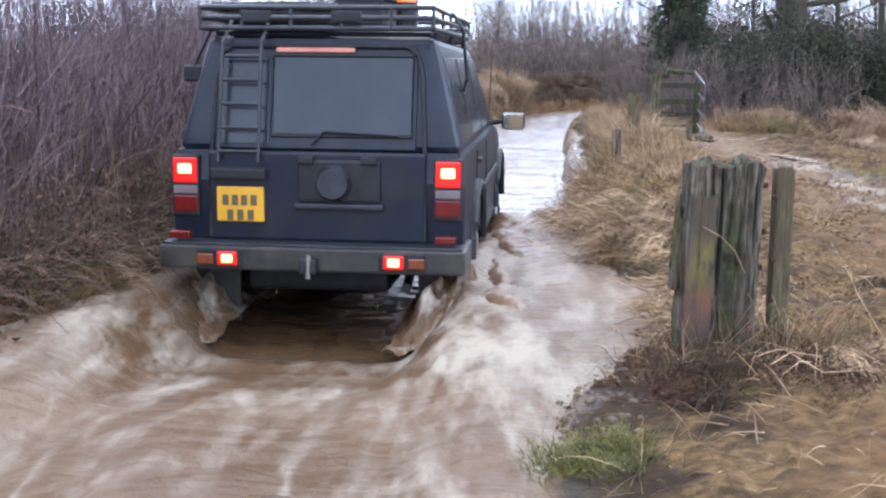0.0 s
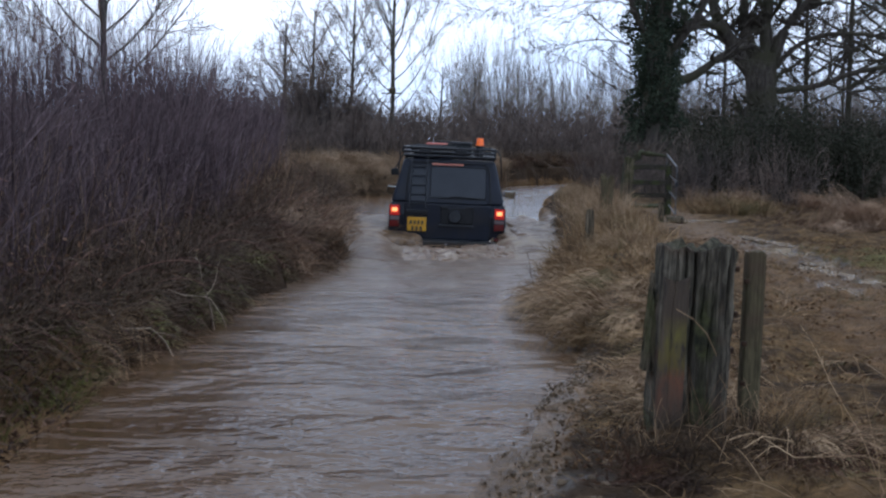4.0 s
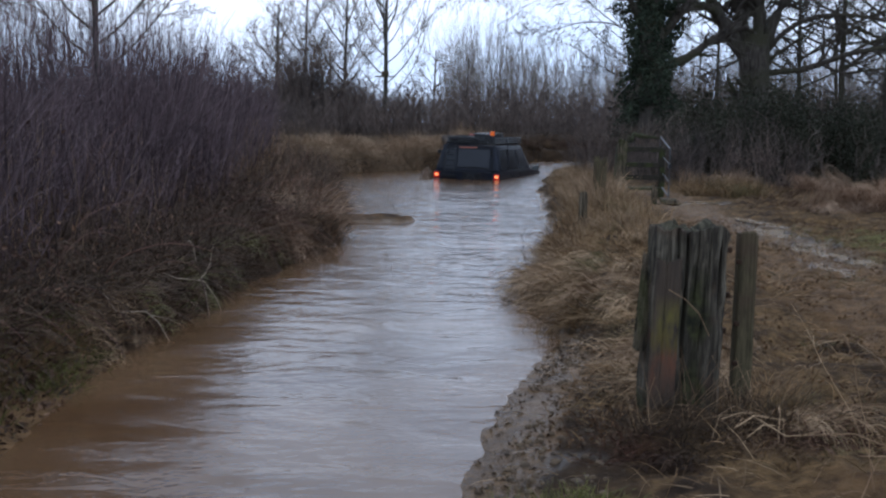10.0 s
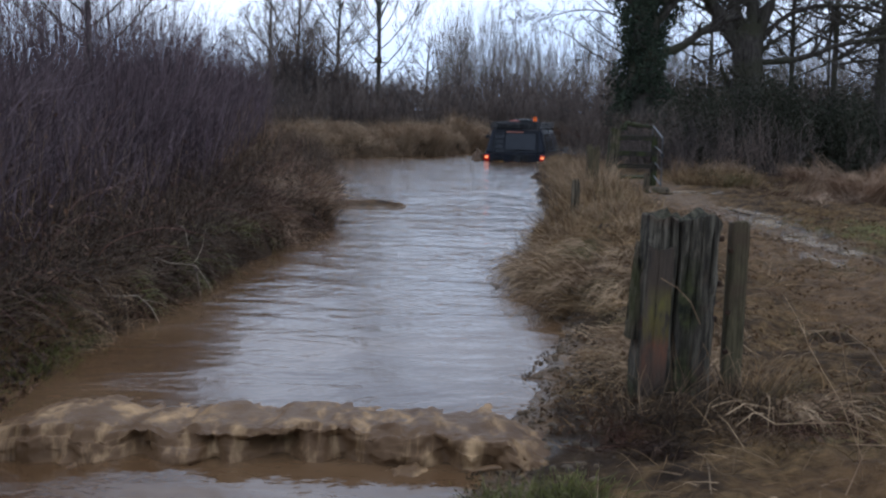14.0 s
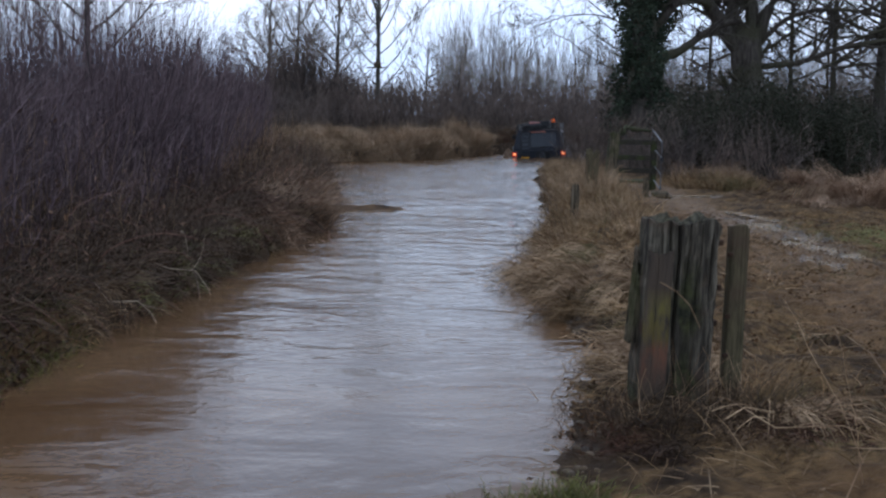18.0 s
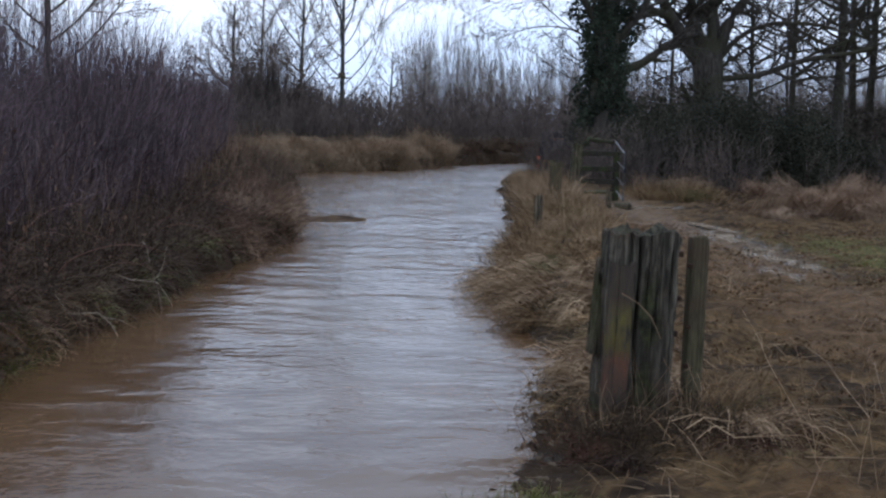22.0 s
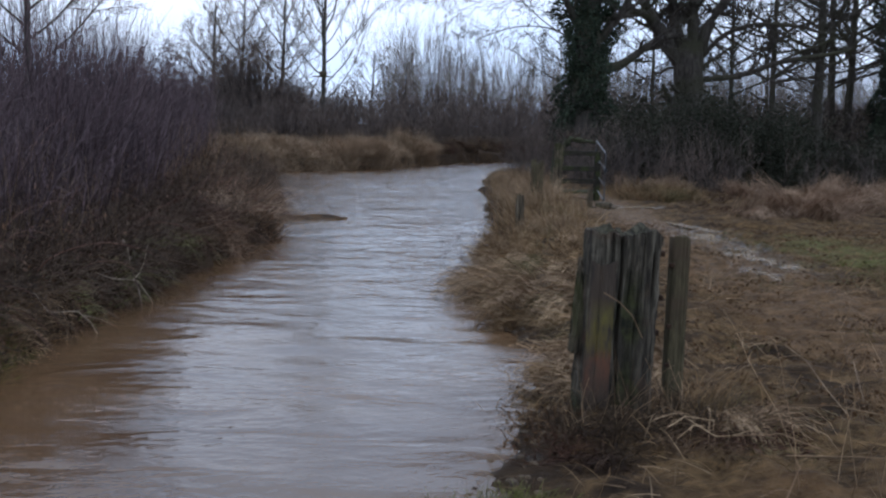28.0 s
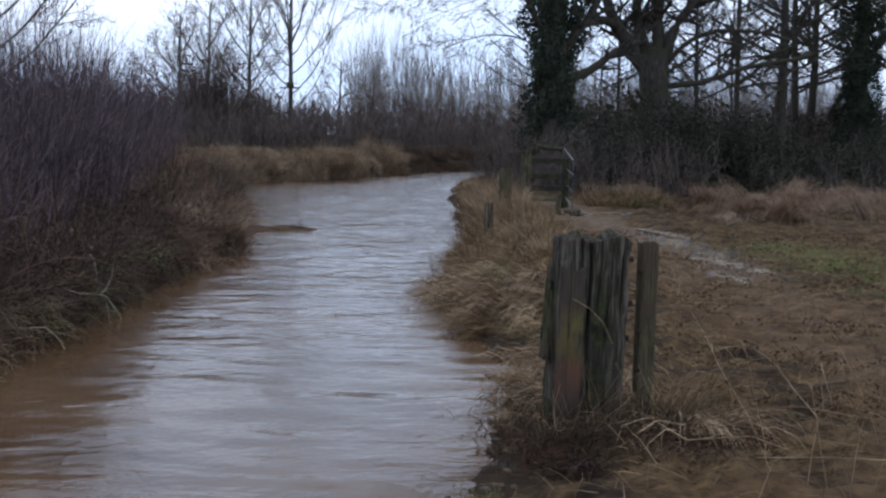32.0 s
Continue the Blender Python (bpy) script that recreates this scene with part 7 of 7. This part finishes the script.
beacon_base = load("beacon_base", disc((0.46, 0.62, 2.02), (0, 0, 1), 0.07, 0.06, 0.17, 18), TRIM, "black beacon base")
part("beacon_lens", disc((0.46, 0.62, 2.165), (0, 0, 1), 0.062, 0.05, 0.12, 18), AMBER, beacon_base, "orange beacon lens")
load("strap", rods([[(-0.66, 0.8, 1.94), (-0.58, 0.8, 2.08), (0.0, 0.8, 2.09), (0.08, 0.8, 1.95)]], 0.010, 5), IRON, "black lashing strap")


# ---- moving water ----
def turbulent(x0, x1, y0, y1, amp, seed, edge=0.25, step=0.045, keel=0.12):
    """A churned patch of water: streaky swells that sink away at the rim."""
    xs, ys = np.arange(x0, x1 + 1e-6, step), np.arange(y0, y1 + 1e-6, step)
    X, Y = np.meshgrid(xs, ys)
    ca, sa = math.cos(0.35), math.sin(0.35)
    U, W = X * ca + Y * sa, -X * sa + Y * ca
    Z = amp * (0.9 - 2.0 * np.abs(fbm(U * 2.6, W * 0.32, 1.3, 4, 0.5, seed))) + 0.35 * amp * fbm(X, Y, 6.0, 3, 0.6, seed + 1)
    rim = np.minimum(np.minimum(X - x0, x1 - X), np.minimum(Y - y0, y1 - Y))
    Z = Z - keel * (1 - smooth(0, edge, rim + 0.10 * hills(X, Y, 5.0, seed)))
    V = np.stack([X, Y, Z], -1).reshape(-1, 3)
    ny, nx = X.shape
    i = np.arange(ny * nx).reshape(ny, nx)
    return V, np.stack([i[:-1, :-1], i[:-1, 1:], i[1:, 1:], i[1:, :-1]], -1).reshape(-1, 4)


def splash(cx, cy, w, d, h, seed, n=60):
    """A lumpy burst of water: a mound thrown up unevenly, sinking away at its rim."""
    u = np.linspace(-1, 1, n)
    U, W = np.meshgrid(u, u)
    env = np.exp(-2.2 * (U ** 2 + W ** 2)) - 0.12
    X, Y = cx + U * w * 1.6, cy + W * d * 1.6
    Z = h * env * (1.0 + 0.75 * fbm(X, Y, 1.3 / w, 5, 0.55, seed)) - 0.04 + 0.022 * fbm(X, Y * 0.6, 7.0, 3, 0.55, seed)
    X, Y = X + 0.12 * w * fbm(U, W, 3.0, 3, 0.6, seed + 1), Y + 0.12 * d * fbm(U, W, 3.0, 3, 0.6, seed + 2)
    V = np.stack([X, Y, Z], -1).reshape(-1, 3)
    i = np.arange(n * n).reshape(n, n)
    return V, np.stack([i[:-1, :-1], i[:-1, 1:], i[1:, 1:], i[1:, :-1]], -1).reshape(-1, 4)


def moving_water(name, label, pieces):
    ob = empty(name, pose(0, 0, 0), label, "wave")
    for part_name, data, mat in pieces:
        piece(part_name, data, mat, ob, smooth=True)
    return ob


def raised(data, lift):
    return data[0] + np.array([0, 0, lift]), data[1]


def ragged(data, seed):
    """Tears the smooth top of a burst into foam."""
    V = data[0].copy()
    V[:, 2] += 0.010 * (0.45 - np.abs(fbm(V[:, 0] * 2.2, V[:, 1] * 0.35, 9.0, 3, 0.6, seed))) + 0.004 * fbm(V[:, 0], V[:, 1] * 0.4, 34.0, 2, 0.6, seed + 1)
    V[:, 1] -= 0.03 * fbm(V[:, 0], V[:, 2] * 0.5, 12.0, 2, 0.6, seed + 2)
    return V, data[1]


def stern_wake():
    """The water that the car leaves behind it: a trough at the stern, two spreading arms, and the flood closing in again."""
    xs, ys = np.arange(-3.0, 2.6, 0.06), np.arange(-17.0, 3.2, 0.08)
    X, Y = np.meshgrid(xs, ys)
    back = np.clip(-Y, 0, 20)
    arm = 0.85 + 0.13 * back
    swell = 0.06 * np.exp(-(((np.abs(X) - arm) / (0.16 + 0.03 * back)) ** 2)) * smooth(8, 1, back) * (1 + 0.4 * fbm(X, Y, 1.6, 2, 0.6, 68))
    trough = (0.25 + 0.08 * smooth(0.7, 0.2, back)) * smooth(2.6, 0.7, back) * smooth(0.95, 0.55, np.abs(X + 0.05 * np.sin(2 * Y)))
    stern = 0.03 * np.exp(-(((Y + 1.3) / 0.5) ** 2 + (X / 0.8) ** 2)) + 0.05 * np.exp(-((np.abs(X) - 0.72) / 0.16) ** 2) * smooth(3.2, 0.6, back) * (1 + 0.6 * fbm(X * 2, Y, 1.8, 3, 0.6, 77))
    Z = 0.012 + swell - trough + stern + 0.010 * fbm(X * 0.7, Y, 1.5, 3, 0.5, 69)
    Z = Z + 0.014 * fbm(X * 1.8, Y * 0.5, 1.6, 4, 0.55, 78) * smooth(7, 2, back)
    Z = Z + 0.115 * smooth(-0.40, -0.85, X + 0.35 * smooth(1.4, 0.6, back)) * smooth(5.2, 2.8, back) + 0.045 * smooth(4, 7, back) * smooth(16, 11, back) + 0.055 * smooth(0.95, 1.35, X) * smooth(2.6, 1.2, back)
    rim = np.minimum(Y + 17.0, 3.2 - Y)
    Z = Z - 0.25 * (1 - smooth(0, 0.8, rim + 0.15 * fbm(X, Y, 1.5, 3, 0.5, 70)))
    ny, nx = X.shape
    i = np.arange(ny * nx).reshape(ny, nx)
    boil = 0.8 * np.exp(-((back - 0.9) / 1.1) ** 2) * smooth(1.6, 0.9, np.abs(X)) + 0.8 * np.exp(-(((np.abs(X) - arm) / (0.22 + 0.03 * back)) ** 2)) * smooth(7, 1, back) + 0.55 * smooth(0.75, 1.2, X) * smooth(6, 1, back) + 0.25 * smooth(-0.8, -1.3, X) * smooth(6, 1.5, back)
    # foam is masked out under the tail to imitate the car's shade there
    age = np.interp(back, [0, 3, 5, 8, 12, 16], [1.0, 0.95, 0.65, 0.25, 0.08, 0.0]) * (1 - smooth(0.95, 0.7, np.abs(X)) * smooth(0.9, 0.2, back))
    return np.stack([X, Y, Z], -1).reshape(-1, 3), np.stack([i[:-1, :-1], i[:-1, 1:], i[1:, 1:], i[1:, :-1]], -1).reshape(-1, 4), age.ravel(), boil.ravel()


wake_data = stern_wake()
wash = moving_water("car_wash", "churned brown wake and foaming wash behind the car", [
    ("stern_wake", wake_data[:2], WAKE),
    ("side_swell", raised(turbulent(0.80, 1.75, -2.2, 3.8, 0.05, 63), 0.03), FROTH),
    ("side_swell", raised(turbulent(-1.45, -0.80, -0.6, 3.6, 0.04, 64), -0.06), CHURN)])
for key, values in (("foam", wake_data[2]), ("boil", wake_data[3])):
    next(ch for ch in wash.children if ch.name.startswith("stern_wake")).data.attributes.new(key, "FLOAT", "POINT").data.foreach_set("value", values.astype(np.float32))
stern_boil = moving_water("stern_boil", "white water boiling up behind the car's tail", [("burst", ragged(splash(0.0, -2.9, 0.55, 0.75, 0.11, 71, 80), 71), FROTH), ("burst", ragged(splash(0.75, -2.5, 0.32, 0.8, 0.08, 72, 70), 72), FROTH), ("burst", ragged(splash(-0.75, -2.5, 0.3, 0.8, 0.07, 73, 70), 73), FROTH)])
spray = moving_water("wheel_spray", "brown spray behind the rear wheels", [
    ("burst", ragged(splash(0.80, 0.30, 0.20, 0.5, 0.34, 65), 65), FROTH),
    ("burst", ragged(splash(-0.80, 0.3, 0.16, 0.45, 0.20, 66), 66), FROTH)])
jet = moving_water("exhaust_spray", "white burst of water at the car's rear corner", [("burst", splash(-1.02, 0.2, 0.22, 0.25, 0.45, 67), FROTH)])


def sheet(X, Y, Z):
    """Vertices and quads of a grid."""
    ny, nx = X.shape
    i = np.arange(ny * nx).reshape(ny, nx)
    return np.stack([X, Y, Z], -1).reshape(-1, 3), np.stack([i[:-1, :-1], i[:-1, 1:], i[1:, 1:], i[1:, :-1]], -1).reshape(-1, 4)


def bore_ridge():
    """The backwash: one smooth swell right across the lane, steep towards the camera, with a long back."""
    xs = np.arange(-2.75, 1.35, 0.035)
    v = np.concatenate([np.linspace(-0.40, 0.25, 34), np.linspace(0.28, 1.5, 30), np.linspace(1.6, 4.5, 22)])
    X, T = np.meshgrid(xs, v)
    h = (0.125 + 0.045 * fbm(X, X * 0, 1.3, 4, 0.6, 2)) * smooth(1.25, 0.35, X) * (0.55 + 0.45 * smooth(-2.7, -1.9, X))
    Z = h * np.where(T < 0.05, smooth(-0.34, 0.05, T), np.exp(-(T - 0.05) / 0.75)) - 0.032
    lip = 0.11 * smooth(-0.16, 0.03, T) * smooth(0.55, 0.05, T) * (0.7 + 1.9 * fbm(X, X * 0, 1.1, 3, 0.5, 13))
    Y = T - lip - 0.16 * smooth(-0.3, 0.7, X) - 0.18 * smooth(-1.3, -2.2, X) + 0.15 * fbm(X, X * 0, 0.9, 5, 0.6, 12)
    rough = smooth(-0.35, 0.05, T)
    Z = Z + (0.011 * fbm(X * 0.6, T, 3.0, 4, 0.55, 7) + 0.006 * fbm(X, T, 11.0, 2, 0.5, 8)) * rough
    return sheet(X, Y, Z)


def breaking_wall():
    """The breaking front: water falling over in torn strands, with hollows where it has not closed."""
    xs, v = np.arange(-2.0, 0.75, 0.012), np.linspace(0, 1, 60)
    X, U = np.meshgrid(xs, v)
    h = (0.15 + 0.03 * fbm(X, X * 0, 2.2, 4, 0.6, 42)) * smooth(-2.0, -1.5, X) * smooth(0.75, 0.25, X)
    # from the toe over the lip to the back
    T = np.interp(U, [0, 0.30, 0.50, 0.60, 1.0], [-0.16, -0.10, -0.05, 0.03, 1.0])
    Z = h * np.interp(U, [0, 0.25, 0.50, 0.60, 0.8, 1.0], [0.0, 0.55, 0.95, 1.0, 0.60, 0.0]) - 0.03
    fall = smooth(0.02, 0.2, U) * smooth(0.75, 0.50, U)
    strands = fbm(X, U * 0.25, 9.0, 4, 0.6, 43)
    T = T - 0.045 * strands * fall - 0.05 * fbm(X, U, 2.4, 2, 0.5, 45) * smooth(0.9, 0.5, U)
    for hx, w, deep in ((-0.62, 0.10, 0.16), (-0.86, 0.045, 0.10), (-1.16, 0.05, 0.08), (-0.36, 0.05, 0.08), (0.05, 0.04, 0.06)):
        T = T + deep * np.exp(-((X - hx - 0.02 * np.sin(9 * U)) / w) ** 2) * smooth(0.0, 0.1, U) * smooth(0.52, 0.36, U)
    Z = Z + 0.018 * fbm(X, U * 2.0, 7.0, 4, 0.65, 44) * smooth(0.1, 0.5, U)
    return sheet(X, T - 0.10 * smooth(-0.3, 0.7, X), Z)


bore = moving_water("backwash_wave", "smooth brown swell running back across the flooded lane", [
    ("ridge", bore_ridge(), SWELL),
    ("shore_curl", ragged(raised(turbulent(-2.65, -1.30, -0.55, 0.95, 0.022, 99, 0.60, 0.025), 0.065), 99), BORE),
    ("shore_curl", ragged(raised(turbulent(0.10, 1.25, -0.60, 1.3, 0.020, 96, 0.70, 0.03), 0.050), 96), BORE)])
tossed = [("foam_crest", ragged(splash(x, y, w, 0.16, h, 90 + k, 70), 90 + k), BREAK) for k, (x, y, w, h) in enumerate(((-1.75, 0.10, 0.34, 0.05), (-1.35, -0.12, 0.16, 0.06), (-0.12, -0.16, 0.20, 0.05), (0.30, -0.10, 0.22, 0.06), (0.62, 0.15, 0.26, 0.05)))]
breaking = moving_water("breaking_foam", "ochre water falling in strands where the backwash breaks", [("falling_water", breaking_wall(), BREAK)] + tossed)
spent = moving_water("spent_foam", "beige foam spreading in streaks after the wave has broken", [("foam_sheet", raised(turbulent(-2.3, 1.0, -1.1, 1.9, 0.009, 97, 0.9, 0.03, 0.05), 0.006), SPENT)])
swash = moving_water("shore_swash", "brown froth running up the muddy shore", [("swash_sheet", turbulent(0.18, 1.0, 4.3, 7.2, 0.012, 98, 0.5), BORE)])


# ---- what moves ----
# seconds; place of the rear lamps' middle, their height over the flood; heading to the right and lean in degrees
CAR = [(0.0, -0.95, 6.45, 0.76, 4.5, 1.0), (0.5, -0.74, 7.73, 0.69, 2.5, 2.5), (1.0, -0.59, 8.99, 0.64, 1.1, 2.6), (1.5, -0.45, 10.25, 0.60, 0.5, 2.8), (2.0, -0.33, 11.45, 0.51, 0.4, 2.6),
       (2.5, -0.25, 12.76, 0.43, 0.3, 2.0), (3.0, -0.15, 14.02, 0.38, 0.3, 2.0), (3.5, -0.09, 15.22, 0.35, 0.6, 1.6), (4.5, 0.05, 17.7, 0.27, 1.8, 1.7), (5.5, 0.20, 19.92, 0.20, 3.0, 1.7), (6.0, 0.28, 20.98, 0.18, 3.3, 1.3),
       (7.0, 0.42, 22.89, 0.15, 4.5, 1.5), (8.0, 0.47, 24.47, 0.12, 8.0, 1.5), (9.0, 0.52, 26.0, 0.09, 13.5, 0.8), (10.0, 0.63, 27.5, 0.085, 19.0, 1.4), (10.5, 0.75, 27.95, 0.10, 20.3, 1.2),
       (11.0, 0.96, 28.6, 0.10, 20.5, 1.5), (11.5, 1.22, 29.15, 0.12, 20.3, 2.0), (12.0, 1.46, 29.5, 0.14, 19.5, 2.2), (12.5, 1.71, 29.5, 0.14, 19.5, 1.6), (13.0, 1.93, 29.7, 0.15, 17.5, 0.6), (13.5, 2.15, 30.1, 0.13, 16.0, 0.2), (14.0, 2.29, 30.5, 0.12, 14.5, -0.2),
       (14.5, 2.49, 31.4, 0.11, 13.0, -0.9), (16.5, 3.05, 34.4, 0.11, 10.0, -1.6), (17.0, 3.14, 34.75, 0.15, 9.3, -1.7), (17.5, 3.32, 35.1, 0.17, 9.0, -2.2), (18.0, 3.55, 35.75, 0.19, 9.5, -2.8), (18.5, 3.86, 36.7, 0.21, 11.5, -3.0),
       (19.5, 4.30, 38.0, 0.28, 17.0, -3.0), (20.0, 4.55, 38.9, 0.30, 21.0, -2.5), (21.0, 5.2, 39.9, 0.31, 27.0, -1.5), (22.0, 6.1, 40.9, 0.31, 33.0, -1.0), (23.0, 7.1, 41.9, 0.31, 38.0, 0.0), (24.5, 8.6, 43.0, 0.31, 50.0, 0.0), (27.0, 12.5, 44.8, 0.31, 60.0, 0.0), (29.0, 15.3, 45.7, 0.31, 62.0, 0.0), (32.0, 15.6, 45.9, 0.31, 62.0, 0.0)]


def motions():
    ct = np.array([r[0] for r in CAR])
    cols = [np.array([r[k] for r in CAR]) for k in range(1, 6)]
    at = lambda t: [float(np.interp(t, ct, c)) for c in cols]
    walk(car, [(t, pose(x, y, z - 1.08, 0, lean, -turn)) for t, x, y, z, turn, lean in CAR])
    # wheels turn with the way gone
    ts = np.arange(0, 32.01, 0.2)
    xy = np.array([at(t)[:2] for t in ts])
    way = np.concatenate([[0], np.cumsum(np.linalg.norm(np.diff(xy, axis=0), axis=1))])
    for w in wheels:
        x, y, z = w.matrix_basis.translation
        walk(w, [(float(t), pose(x, y, z, -math.degrees(s / 0.37))) for t, s in zip(ts, way)])
    # the flood drifts towards the camera and rises when the backwash has come in
    level = lambda t: float(np.interp(t, [0, 1, 2, 3, 4.5, 6, 13.2, 14.6, 16, 32], [-0.32, -0.32, -0.32, -0.30, -0.10, 0, 0, 0.04, 0.05, 0.05]))
    walk(water, [(t, pose(0, -0.30 * t, level(t))) for t in (0.0, 1.0, 2.0, 3.0, 4.5, 6.0, 8.0, 12.0, 13.2, 14.6, 16.0, 20.0, 26.0, 32.0)])
    # wake and wash follow the car and settle
    for ob, zs in ((stern_boil, ([0, 1, 1.6, 2.4, 3.5, 4.5, 6, 32], [-0.4, -0.24, -0.10, -0.02, -0.015, -0.05, -0.15, -0.4])), (wash, ([0, 1.5, 2, 3, 4.5, 6, 8, 10, 32], [0.0, 0.0, -0.01, -0.045, -0.045, -0.05, -0.10, -0.2, -0.3])), (spray, ([0, 1, 2, 3, 5, 32], [-0.14, -0.17, -0.20, -0.26, -0.38, -0.45])), (jet, ([0, 7, 9, 11, 22, 24, 32], [-0.35, -0.35, -0.10, 0.0, 0.0, -0.3, -0.35]))):
        walk(ob, [(t, pose(*at(t)[:2], float(np.interp(t, *zs)), 0, 0, -at(t)[3])) for t in sorted(set(ct.tolist() + list(zs[0])))])
    # the backwash runs in, breaks and spends itself
    walk(bore, [(t, pose(0, y, z)) for t, y, z in ((0.0, 15.0, -0.45), (7.0, 13.0, -0.40), (10.0, 10.6, -0.26), (11.5, 8.6, -0.17), (12.0, 7.8, -0.135), (12.5, 6.9, -0.095), (12.8, 6.35, -0.07), (13.0, 6.0, -0.050), (13.3, 5.45, -0.01), (13.5, 5.05, 0.0), (13.7, 4.75, -0.02), (13.85, 4.55, -0.055),
                                                   (14.0, 4.40, -0.08), (14.5, 3.90, -0.13), (15.2, 3.3, -0.16), (16.5, 3.1, -0.35), (32.0, 3.1, -0.45))])
    walk(breaking, [(t, pose(0, y, z)) for t, y, z in ((0.0, 5.5, -0.5), (13.0, 5.5, -0.40), (13.3, 5.3, -0.22), (13.5, 4.95, -0.13), (13.7, 4.62, -0.03), (13.9, 4.30, 0.0), (14.0, 4.18, 0.0), (14.2, 3.98, -0.03), (14.4, 3.82, -0.08), (14.8, 3.6, -0.16), (15.3, 3.5, -0.25), (17.5, 3.2, -0.40), (32.0, 3.2, -0.5))])
    walk(spent, [(t, pose(0, y, z)) for t, y, z in ((0.0, 5.0, -0.5), (13.5, 5.0, -0.35), (13.8, 4.7, -0.12), (14.0, 4.55, -0.03), (14.3, 4.3, 0.042), (14.8, 4.1, 0.054), (15.5, 4.0, 0.052), (16.1, 3.95, 0.025), (16.5, 3.9, -0.06), (18.0, 3.8, -0.3), (32.0, 3.8, -0.5))])
    walk(swash, [(t, pose(0, y, z)) for t, y, z in ((0.0, 0.8, -0.5), (12.6, 0.8, -0.14), (13.0, 0.5, -0.04), (13.3, 0.35, 0.0), (13.6, 0.2, 0.005), (14.5, 0.0, 0.0), (15.5, -0.1, -0.03), (17.5, -0.2, -0.30), (32.0, -0.2, -0.5))])


motions()
